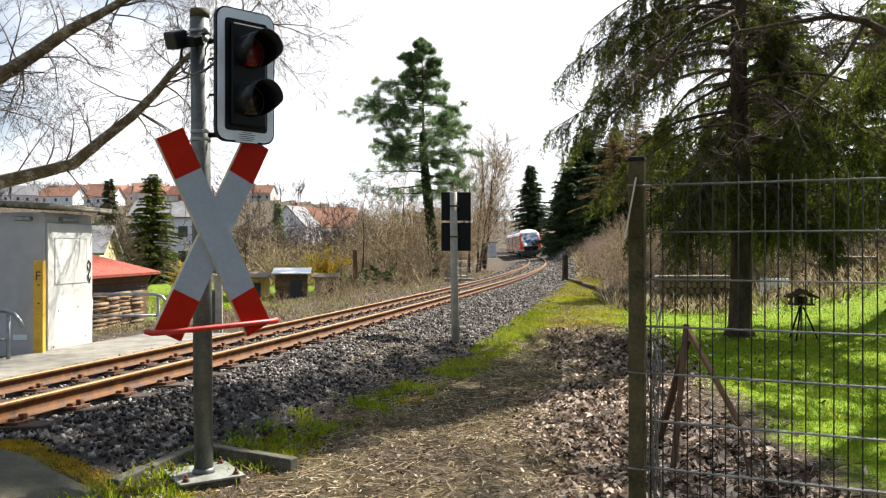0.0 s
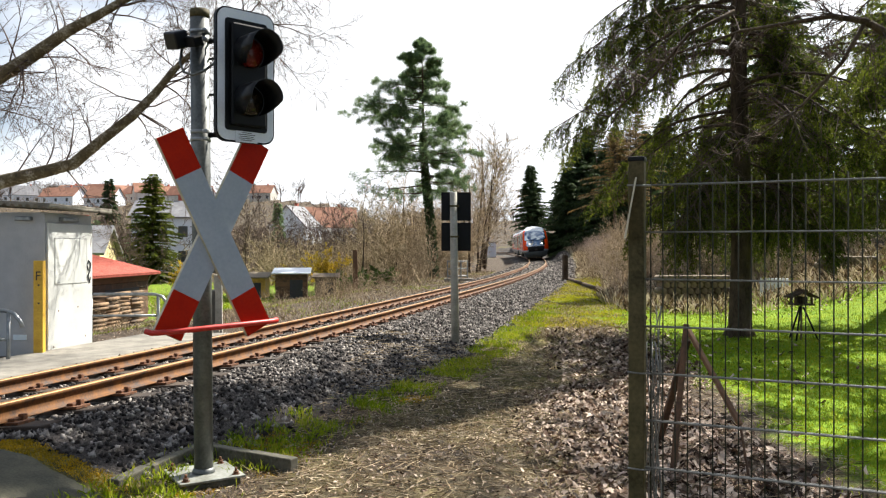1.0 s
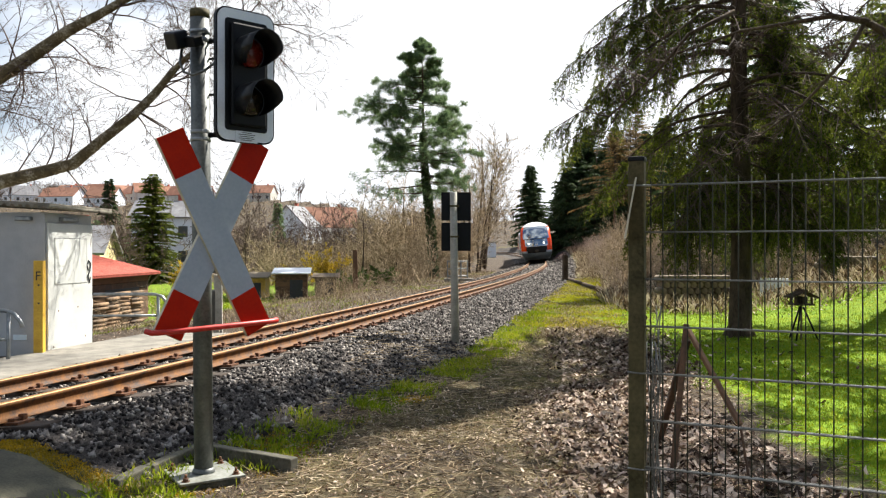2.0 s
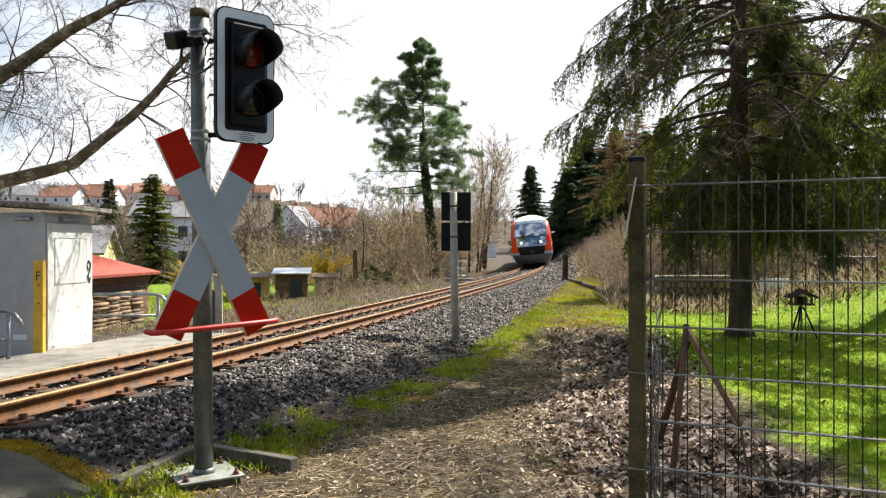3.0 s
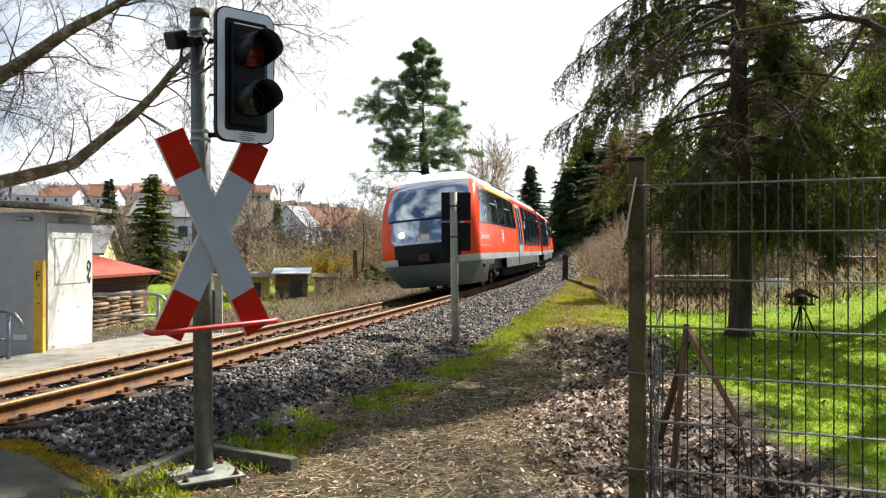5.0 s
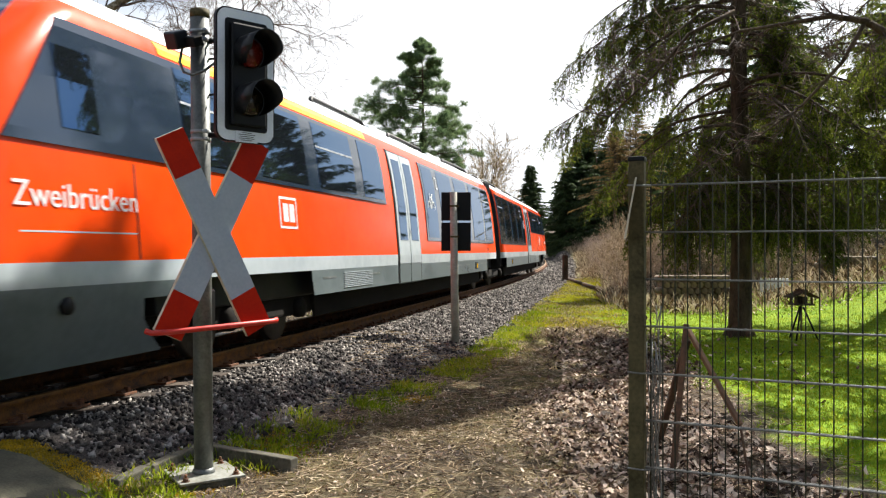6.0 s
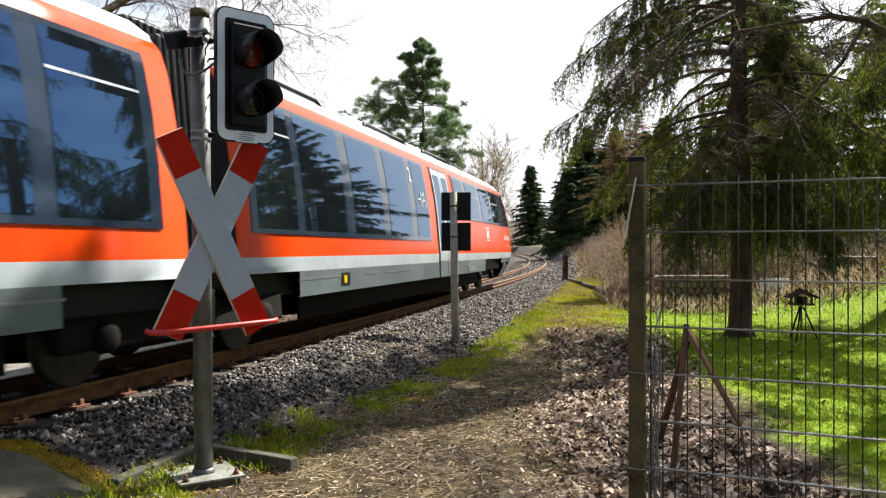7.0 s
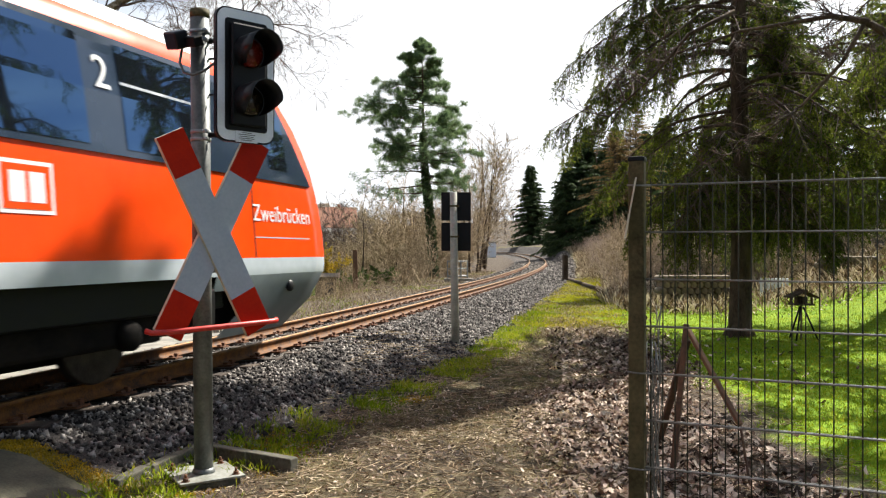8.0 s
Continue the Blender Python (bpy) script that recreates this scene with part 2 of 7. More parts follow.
def ground_material():
    """Soil, litter, lawn, moss and fine grit, by the zone masks of the mesh and noise."""
    m, n, l, b = base_mat("ground_mix", 0.95, 0, 0.2)
    tc = n.new("ShaderNodeTexCoord")

    def tex(scale, detail=6):
        t = n.new("ShaderNodeTexNoise")
        t.inputs["Scale"].default_value, t.inputs["Detail"].default_value, t.inputs["Roughness"].default_value = scale, detail, 0.65
        l.new(tc.outputs["Object"], t.inputs["Vector"])
        return t.outputs["Fac"]

    def ramp(src, stops):
        r = n.new("ShaderNodeValToRGB")
        ramp_set(r, stops)
        l.new(src, r.inputs[0])
        return r.outputs[0]

    def mask(name, noise_src, soft=0.25):
        a = n.new("ShaderNodeAttribute")
        a.attribute_name = name
        s = n.new("ShaderNodeMath")
        s.operation = "ADD"
        l.new(a.outputs["Fac"], s.inputs[0])
        l.new(noise_src, s.inputs[1])
        r = n.new("ShaderNodeMapRange")
        r.inputs["From Min"].default_value, r.inputs["From Max"].default_value = 1.0 - soft, 1.0 + soft
        l.new(s.outputs[0], r.inputs["Value"])
        return r.outputs[0]

    def mix(fac, a, c):
        x = n.new("ShaderNodeMix")
        x.data_type = "RGBA"
        l.new(fac, x.inputs["Factor"])
        l.new(a, x.inputs["A"])
        l.new(c, x.inputs["B"])
        return x.outputs["Result"]

    big, med, fine = tex(0.9), tex(7.0), tex(55.0, 4)
    soil = ramp(med, [(0.3, (0.022, 0.016, 0.011)), (0.55, (0.075, 0.055, 0.038)), (0.75, (0.19, 0.15, 0.11))])
    lawn = ramp(med, [(0.3, (0.075, 0.15, 0.001)), (0.52, (0.16, 0.27, 0.002)), (0.72, (0.29, 0.36, 0.006))])
    moss = ramp(med, [(0.3, (0.030, 0.028, 0.010)), (0.5, (0.105, 0.092, 0.026)), (0.72, (0.30, 0.25, 0.07))])
    grit = ramp(fine, [(0.3, (0.018, 0.015, 0.014)), (0.5, (0.055, 0.047, 0.042)), (0.7, (0.16, 0.14, 0.125))])
    col = mix(mask("moss", big), soil, moss)
    col = mix(mask("lawn", med), col, lawn)
    col = mix(mask("grit", med, 0.3), col, grit)
    l.new(col, b.inputs["Base Color"])
    bp = n.new("ShaderNodeBump")
    bp.inputs["Strength"].default_value, bp.inputs["Distance"].default_value = 0.8, 0.03
    l.new(fine, bp.inputs["Height"])
    l.new(bp.outputs[0], b.inputs["Normal"])
    return m


M["ground"] = ground_material()

# ---- mesh helpers ----


def mesh_from(name, verts, faces, mats, mat_idx=None, smooth=False):
    me = bpy.data.meshes.new(name)
    verts = np.asarray(verts, dtype=np.float32).reshape(-1, 3)
    if isinstance(faces, np.ndarray):
        k = faces.shape[1]
        nf = len(faces)
        me.vertices.add(len(verts))
        me.vertices.foreach_set("co", verts.ravel())
        me.loops.add(nf * k)
        me.loops.foreach_set("vertex_index", faces.astype(np.int32).ravel())
        me.polygons.add(nf)
        me.polygons.foreach_set("loop_start", np.arange(0, nf * k, k, dtype=np.int32))
        me.polygons.foreach_set("loop_total", np.full(nf, k, dtype=np.int32))
        me.update(calc_edges=True)
    else:
        me.from_pydata(verts.tolist(), [], faces)
    for m in (mats if isinstance(mats, (list, tuple)) else [mats]):
        me.materials.append(m)
    if mat_idx is not None:
        me.polygons.foreach_set("material_index", np.asarray(mat_idx, dtype=np.int32))
    if smooth:
        me.polygons.foreach_set("use_smooth", np.ones(len(me.polygons), dtype=bool))
    me.validate()
    return me


def thing(name, m=None, label="", category="", group="", kind=""):
    ob = new(name)
    ob.empty_display_size = 0.2
    if m is not None:
        ob.matrix_world = m
    return tagged(ob, label, category, group, kind)


def part(name, me, parent, label="", m=None, kind=""):
    """One mesh object under a thing or a part; me is a mesh or a (bmesh, material)."""
    if isinstance(me, tuple):
        bm, mat = me
        data = bpy.data.meshes.new(name)
        bm.to_mesh(data)
        bm.free()
        data.materials.append(mat)
        me = data
    ob = new(name, me)
    ob.parent = parent
    if m is not None:
        ob.matrix_local = m
    if label:
        ob["label"] = label
    if kind:
        ob["kind"] = kind
    return ob


def bm_box(sx, sy, sz, at=(0, 0, 0), bevel=0.0, rot=None):
    bm = bmesh.new()
    bmesh.ops.create_cube(bm, size=1)
    bmesh.ops.scale(bm, vec=(sx, sy, sz), verts=bm.verts)
    if bevel:
        bmesh.ops.bevel(bm, geom=bm.edges[:], offset=bevel, segments=2, affect="EDGES", profile=0.5)
    if rot is not None:
        bmesh.ops.transform(bm, matrix=rot, verts=bm.verts)
    bmesh.ops.translate(bm, vec=at, verts=bm.verts)
    return bm


def bm_join(*bms):
    out = bmesh.new()
    for b in bms:
        tmp = bpy.data.meshes.new("tmp")
        b.to_mesh(tmp)
        b.free()
        out.from_mesh(tmp)
        bpy.data.meshes.remove(tmp)
    return out


def tube_arrays(P0, P1, R0, R1, n=4):
    """Open tapered tubes along many segments at once."""
    P0, P1 = np.asarray(P0, float), np.asarray(P1, float)
    R0, R1 = np.asarray(R0, float), np.asarray(R1, float)
    d = P1 - P0
    d /= np.linalg.norm(d, axis=1, keepdims=True) + 1e-9
    ref = np.where(np.abs(d[:, 2:3]) > 0.9, np.array([[1.0, 0, 0]]), np.array([[0, 0, 1.0]]))
    u = np.cross(d, ref)
    u /= np.linalg.norm(u, axis=1, keepdims=True) + 1e-9
    v = np.cross(d, u)
    a = np.arange(n) * 2 * np.pi / n
    ring = np.cos(a)[None, :, None] * u[:, None, :] + np.sin(a)[None, :, None] * v[:, None, :]
    A = P0[:, None, :] + ring * R0[:, None, None]
    B = P1[:, None, :] + ring * R1[:, None, None]
    V = np.concatenate([A, B], axis=1).reshape(-1, 3)
    base = (np.arange(len(P0)) * 2 * n)[:, None]
    i = np.arange(n)
    j = (i + 1) % n
    F = np.stack([base + i, base + j, base + n + j, base + n + i], axis=-1).reshape(-1, 4)
    return V, F


def pipe(points, radius, n=10, cap=True):
    """A bent round bar through the points, as a bmesh."""
    bm = bmesh.new()
    pts = [Vector(p) for p in points]
    rings = []
    for k, p in enumerate(pts):
        t = (pts[min(k + 1, len(pts) - 1)] - pts[max(k - 1, 0)]).normalized()
        ref = Vector((0, 0, 1)) if abs(t.z) < 0.9 else Vector((1, 0, 0))
        u = t.cross(ref).normalized()
        v = t.cross(u)
        r = radius[k] if isinstance(radius, (list, tuple)) else radius
        rings.append([bm.verts.new(p + (u * math.cos(6.28318 * i / n) + v * math.sin(6.28318 * i / n)) * r) for i in range(n)])
    for a, b in zip(rings, rings[1:]):
        for i in range(n):
            f = bm.faces.new((a[i], a[(i + 1) % n], b[(i + 1) % n], b[i]))
            f.smooth = True
    if cap:
        bm.faces.new(rings[0])
        bm.faces.new(list(reversed(rings[-1])))
    bmesh.ops.recalc_face_normals(bm, faces=bm.faces)
    return bm


def lathe(profile, n=20):
    """A turned shape about z from (radius, z) pairs."""
    bm = bmesh.new()
    rings = [[bm.verts.new((r * math.cos(6.28318 * i / n), r * math.sin(6.28318 * i / n), z)) for i in range(n)] for r, z in profile]
    for a, b in zip(rings, rings[1:]):
        for i in range(n):
            bm.faces.new((a[i], a[(i + 1) % n], b[(i + 1) % n], b[i])).smooth = True
    bm.faces.new(list(reversed(rings[0])))
    bm.faces.new(rings[-1])
    bmesh.ops.recalc_face_normals(bm, faces=bm.faces)
    return bm


def letters(text, size, depth=0.002, align="CENTER"):
    """A mesh of built-in letters in the x-z plane that faces -y."""
    cu = bpy.data.curves.new("letters", "FONT")
    cu.body, cu.size, cu.extrude, cu.align_x = text, size, depth, align
    cu.resolution_u = 3
    tmp = bpy.data.objects.new("letters", cu)
    scene.collection.objects.link(tmp)
    me = bpy.data.meshes.new_from_object(tmp.evaluated_get(bpy.context.evaluated_depsgraph_get()))
    bpy.data.objects.remove(tmp)
    bpy.data.curves.remove(cu)
    me.transform(Matrix.Rotation(radians(90), 4, "X"))
    return me


# ---- the line of the track: curvature by distance along it ----
CANT = 0.129
STEP = 0.5
TRACK_S = np.arange(-90, 260, STEP)
_k = np.interp(TRACK_S, [0, 15, 30, 45, 60, 75, 90, 105, 125, 150, 175, 200],
               [-0.00569, -0.0013, -0.00166, -0.00231, -0.00221, -0.00118, -0.0023, -0.0015, -0.00115, -0.0016, -0.004, -0.006])
_th = np.concatenate([[0], np.cumsum((_k[1:] + _k[:-1]) / 2 * STEP)])
_i0 = int(np.searchsorted(TRACK_S, 0))
TRACK_TH = _th - _th[_i0] + radians(15.775)
_dx, _dy = np.sin(TRACK_TH), np.cos(TRACK_TH)
TRACK_X = np.concatenate([[0], np.cumsum((_dx[1:] + _dx[:-1]) / 2 * STEP)])
TRACK_Y = np.concatenate([[0], np.cumsum((_dy[1:] + _dy[:-1]) / 2 * STEP)])
TRACK_X, TRACK_Y = TRACK_X - TRACK_X[_i0] - 4.721, TRACK_Y - TRACK_Y[_i0] + 4.0


def track_z(s):
    return np.interp(s, [0, 35, 70, 105, 150, 200], [0, -0.012, 0.102, 0.274, 0.455, 0.65])


def track_at(s):
    """Place, right-hand unit vector and heading of the centre line."""
    x, y, th = (float(np.interp(s, TRACK_S, a)) for a in (TRACK_X, TRACK_Y, TRACK_TH))
    return Vector((x, y, float(track_z(s)))), Vector((math.cos(th), -math.sin(th), 0)), th


def track_coords(X, Y):
    """Distance along the line and to its right, for arrays of places."""
    X, Y = np.asarray(X, float).ravel(), np.asarray(Y, float).ravel()
    sel = np.arange(0, len(TRACK_S), 4)
    tx, ty, tt, ss = TRACK_X[sel], TRACK_Y[sel], TRACK_TH[sel], TRACK_S[sel]
    S, D = np.empty(len(X)), np.empty(len(X))
    for a in range(0, len(X), 20000):
        x, y = X[a:a + 20000, None], Y[a:a + 20000, None]
        k = np.argmin((x - tx) ** 2 + (y - ty) ** 2, axis=1)
        ex, ey = x[:, 0] - tx[k], y[:, 0] - ty[k]
        S[a:a + 20000] = ss[k] + ex * np.sin(tt[k]) + ey * np.cos(tt[k])
        D[a:a + 20000] = ex * np.cos(tt[k]) - ey * np.sin(tt[k])
    return S, D


def smooth01(t):
    t = np.clip(t, 0, 1)
    return t * t * (3 - 2 * t)


def wave(X, Y, f, seed=0.0):
    return (np.sin(X * f + seed) * np.cos(Y * f * 0.83 + seed * 2.1) + 0.6 * np.sin(X * f * 2.3 + Y * f * 1.7 + seed) +
            0.4 * np.sin(Y * f * 3.9 - X * f * 2.9 + seed * 3)) / 2


def ground_z(X, Y):
    X, Y = np.asarray(X, float), np.asarray(Y, float)
    shape = X.shape
    S, D = track_coords(X, Y)
    X, Y = X.ravel(), Y.ravel()
    tz = track_z(S)
    bed = -0.205 + np.clip(D, -1.4, 1.4) * CANT / 1.5
    right = -0.33 + 0.03 * wave(X, Y, 0.9) + 0.02 * wave(X, Y, 2.7, 2)
    # lawn rises to the right and to the back
    right = right + 1.6 * smooth01((X - 6.5) / 9.0) * smooth01((Y - 6) / 14) + 0.05 * np.clip(X - 14, 0, 60)
    # bank beside the line further on
    right = right + 0.32 * smooth01((D - 3.6) / 5.0) * smooth01((Y - 27) / 16)
    left = -0.57 + 0.02 * wave(X, Y, 0.8, 4) - 0.72 * smooth01((-D - 5.0) / 5.5)
    far = np.hypot(X + 10, Y)
    left = left + 14.5 * smooth01((far - 75) / 260) * smooth01((-X + 20) / 60)
    ahead = 15 * smooth01((Y - 190) / 300)
    z = np.where(D > 0, bed + (right - bed) * smooth01((D - 1.4) / 1.3), bed + (left - bed) * smooth01((-D - 1.7) / 1.4))
    z = z + tz * np.exp(-np.abs(D) / 25) + ahead
    return z.reshape(shape)


def road_edge(x, y):
    """How far a place lies beyond the lane's far edge, along y."""
    return y - (5.27 - 0.39 * (x + 2.87))


def edge_d(y):
    """Where the ballast ends beside the path, from the middle of the track."""
    return 2.75 + 0.035 * np.clip(y, 0, 12) - 0.35 * smooth01((10 - y) / 3)


def gz(x, y):
    return float(ground_z(np.array([x]), np.array([y]))[0])

# ---- ground ----


def build_ground():
    def axis(lo, hi, n, c, k):
        t = np.linspace(-1, 1, n)
        w = np.sinh(t * k) / np.sinh(k)
        return np.where(w < 0, c + w * (c - lo), c + w * (hi - c))
    xs = axis(-1500, 1500, 330, 0.0, 8.2)
    ys = axis(-600, 2500, 360, 7.0, 8.4)
    X, Y = np.meshgrid(xs, ys)
    Z = ground_z(X, Y)
    nx, ny = len(xs), len(ys)
    V = np.stack([X, Y, Z], -1).reshape(-1, 3)
    i, j = np.meshgrid(np.arange(nx - 1), np.arange(ny - 1))
    a = (j * nx + i).ravel()
    F = np.stack([a, a + 1, a + nx + 1, a + nx], -1)
    me = mesh_from("ground", V, F, M["ground"], smooth=True)
    S, D = track_coords(X, Y)
    x, y = V[:, 0], V[:, 1]
    masks = zone_masks(x, y, S, D)
    for name, val in masks.items():
        at = me.attributes.new(name, "FLOAT", "POINT")
        at.data.foreach_set("value", val.astype(np.float32))
    ob = new("ground", me)
    tagged(ob, "uneven ground of soil, leaf litter, lawn and gravel", "ground", kind="structure")


def zone_masks(x, y, S, D):
    """How far moss, lawn and grit cover the ground, 0 to 1."""
    grit = np.clip(smooth01((edge_d(y) - D) / 0.6), 0, 1) * smooth01((D + 2.6) / 0.5)
    # lawn: behind the fence, past the line of leaf litter
    lawn = smooth01((x - 2.15 - 0.05 * y - 0.25 * wave(x, y, 1.3)) / 0.9) * smooth01((y - 4.0) / 1.5) * smooth01((26 - y) / 3)
    lawn = np.maximum(lawn, 0.62 * smooth01((y - 26) / 4) * smooth01((-D - 7) / 6) * smooth01((70 - np.hypot(x, y)) / 10))
    lawn = np.maximum(lawn, 0.50 * smooth01((D - 2.6) / 0.5) * smooth01((5.2 - D) / 0.8) * smooth01((y - 17) / 3) * smooth01((40 - y) / 8))
    lawn = np.maximum(lawn, 0.15 * smooth01((np.hypot(x, y) - 60) / 30))
    moss = (0.42 + 0.30 * smooth01((y - 8) / 4)) * smooth01((D - 2.5) / 0.7) * smooth01((6.0 - D) / 2.0) + 0.25 * smooth01((-D - 6) / 4)
    side = smooth01((0.36 + 0.08 * wave(x, y, 3.0) - road_edge(x, y)) / 0.1) * smooth01((-1.6 - x) / 0.1) * smooth01((y - 3) / 0.5)
    grit = grit * (1 - side)
    moss = np.maximum(moss, 0.9 * side)
    return {"grit": grit, "lawn": lawn, "moss": moss}


build_ground()


# ---- track ----
def rail_profile():
    """Half section of the rail from foot to head, (across, height), head top at 0."""
    h = [(0.0625, -0.149), (0.0625, -0.138), (0.018, -0.122), (0.009, -0.10), (0.009, -0.05), (0.032, -0.036), (0.035, -0.012), (0.026, -0.001), (0.0, 0.0)]
    return h + [(-a, b) for a, b in reversed(h[:-1])]


def cant_up(r):
    a = math.atan2(CANT, 1.5)
    return (Vector((0, 0, 1)) * math.cos(a) - r * math.sin(a)), (r * math.cos(a) + Vector((0, 0, 1)) * math.sin(a))


def build_rail(side, name):
    prof = rail_profile()
    svals = np.concatenate([np.arange(-40, 60, 0.5), np.arange(60, 190, 1.5)])
    V, F, mi = [], [], []
    n = len(prof)
    for s in svals:
        c, r, _ = track_at(s)
        up, rt = cant_up(r)
        for a, b in prof:
            V.append(c + rt * (side * 0.7525 + a) + up * b)
    for k in range(len(svals) - 1):
        for i in range(n):
            j = (i + 1) % n
            F.append((k * n + i, k * n + j, (k + 1) * n + j, (k + 1) * n + i))
            mi.append(1 if 6 <= i <= 9 else 0)
    me = mesh_from(name, np.array([tuple(v) for v in V]), np.array(F), [M["rail_side"], M["rail_top"]], mi)
    return me


railway = thing("railway_track", label="canted single railway track with rusty rails on old sleepers", category="track", kind="structure")
part("rail", build_rail(1, "rail_near"), railway, "rust-brown steel rail with worn head")
part("rail", build_rail(-1, "rail_far"), railway, "rust-brown steel rail with worn head")


def build_sleepers():
    me_box = bm_box(0.24, 2.36, 0.16, bevel=0.012)
    data = bpy.data.meshes.new("sleeper")
    me_box.to_mesh(data)
    me_box.free()
    data.materials.append(M["sleeper"])
    fb = bm_join(bm_box(0.17, 0.36, 0.02, (0, 0, 0)), bm_box(0.05, 0.05, 0.055, (0.04, 0.115, 0.03), 0.008), bm_box(0.05, 0.05, 0.055, (-0.04, -0.115, 0.03), 0.008),
                 bm_box(0.10, 0.06, 0.035, (0, 0.085, 0.018), 0.008), bm_box(0.10, 0.06, 0.035, (0, -0.085, 0.018), 0.008))
    fdat = bpy.data.meshes.new("rail_fastening")
    fb.to_mesh(fdat)
    fb.free()
    fdat.materials.append(M["fastener"])
    rng = random.Random(4)
    s = -12.0
    while s < 120:
        c, r, th = track_at(s)
        up, rt = cant_up(r)
        fwd = up.cross(rt)
        m = Matrix((( fwd.x, rt.x, up.x, 0), (fwd.y, rt.y, up.y, 0), (fwd.z, rt.z, up.z, 0), (0, 0, 0, 1)))
        jit = Matrix.Rotation(rng.uniform(-0.02, 0.02), 4, "Z")
        if s < 75:
            part("sleeper", data, railway, m=Matrix.Translation(c - up * (0.249 + rng.uniform(0, 0.012))) @ m @ jit)
        if s < 60:
            for sd in (-1, 1):
                part("rail_fastening", fdat, railway, m=Matrix.Translation(c + rt * sd * 0.7525 - up * 0.158) @ m)
        s += 0.63


build_sleepers()

# ---- the railcar ----
M["car_orange"] = noisy("traffic_red_paint", (0.800, 0.058, 0.003), (0.860, 0.072, 0.006), scale=0.7, fine=5, rough=0.2, bump=0.0, rvar=0.05, spec=0.3)
M["car_light"] = noisy("light_grey_paint", (0.38, 0.43, 0.46), (0.47, 0.52, 0.55), scale=0.8, fine=8, rough=0.22, bump=0, rvar=0.06)
M["car_grey"] = noisy("dusty_blue_grey_paint", (0.085, 0.11, 0.118), (0.14, 0.17, 0.18), scale=0.9, fine=12, rough=0.35, bump=0, rvar=0.1)
M["car_roof"] = noisy("silver_white_roof_paint", (0.62, 0.65, 0.68), (0.76, 0.79, 0.81), scale=0.6, fine=9, rough=0.35, bump=0)
M["car_band"] = noisy("dark_slate_window_band", (0.016, 0.027, 0.046), (0.024, 0.038, 0.060), scale=0.6, fine=8, rough=0.08, bump=0, rvar=0.03, spec=1.0)
M["car_glass"], _n, _l, _b = base_mat("sky_tinted_train_glass", 0.03, 0.0, 0.5)
_b.inputs["Base Color"].default_value = (0.008, 0.010, 0.013, 1)
# raised IOR and blue specular tint put the blue sky into the reflections
_b.inputs["IOR"].default_value = 3.0
_b.inputs["Specular Tint"].default_value = (0.26, 0.56, 1.0, 1)
M["car_screen"], _n, _l, _b = base_mat("clear_windscreen", 0.03, 0.0, 0.5)
_b.inputs["Base Color"].default_value = (0.012, 0.014, 0.016, 1)
_b.inputs["IOR"].default_value = 6.2
_b.inputs["Specular Tint"].default_value = (0.85, 0.94, 1.0, 1)
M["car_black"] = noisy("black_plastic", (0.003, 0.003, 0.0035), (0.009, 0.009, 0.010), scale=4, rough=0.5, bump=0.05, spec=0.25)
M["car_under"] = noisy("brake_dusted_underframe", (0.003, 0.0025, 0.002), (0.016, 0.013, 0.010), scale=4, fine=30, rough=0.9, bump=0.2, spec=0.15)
M["car_silver"] = noisy("silver_trim", (0.45, 0.47, 0.50), (0.6, 0.62, 0.65), scale=4, rough=0.3, metal=0.6, bump=0)
M["car_yellow"] = noisy("first_class_yellow", (0.80, 0.47, 0.01), (0.86, 0.55, 0.02), scale=2, rough=0.2, bump=0)
M["car_white"] = noisy("white_lettering", (0.70, 0.70, 0.70), (0.8, 0.8, 0.8), scale=3, rough=0.3, bump=0)
M["steel"] = noisy("worn_wheel_steel", (0.018, 0.015, 0.012), (0.075, 0.065, 0.055), scale=5, rough=0.6, metal=0.4, bump=0.05)
M["lamp_glow"], _n, _l, _b = base_mat("lit_headlight", 0.3)
_b.inputs["Base Color"].default_value = (0.9, 0.9, 0.85, 1)
_b.inputs["Emission Color"].default_value = (1.0, 0.95, 0.85, 1)
_b.inputs["Emission Strength"].default_value = 1.2
M["lamp_off"] = noisy("unlit_lamp_glass", (0.25, 0.25, 0.25), (0.4, 0.4, 0.4), rough=0.15, bump=0)

NOSE_Z = [0.22, 0.50, 0.95, 1.30, 1.70, 2.10, 2.60, 3.00, 3.30, 3.50, 3.60, 3.66]
NOSE_X = [20.40, 20.88, 21.06, 21.05, 20.97, 20.82, 20.46, 19.98, 19.32, 18.50, 17.75, 16.8]
SIDE_Z = [0.22, 0.52, 1.02, 1.90, 2.40, 2.80, 3.00, 3.18, 3.36, 3.50, 3.60, 3.66]
SIDE_W = [1.30, 1.385, 1.415, 1.413, 1.382, 1.33, 1.275, 1.16, 0.95, 0.66, 0.34, 0.0]


def side_w(z, x=0.0):
    w = float(np.interp(z, SIDE_Z, SIDE_W))
    t = max(0.0, (x - 16.8) / 3.7)
    low = max(0.0, 0.84 - z) / 0.62
    return w * (1 - 0.05 * t * t) * (1 - 0.22 * low * min(1.0, t * 1.1))


def nose_x(z):
    return float(np.interp(z, NOSE_Z, NOSE_X))


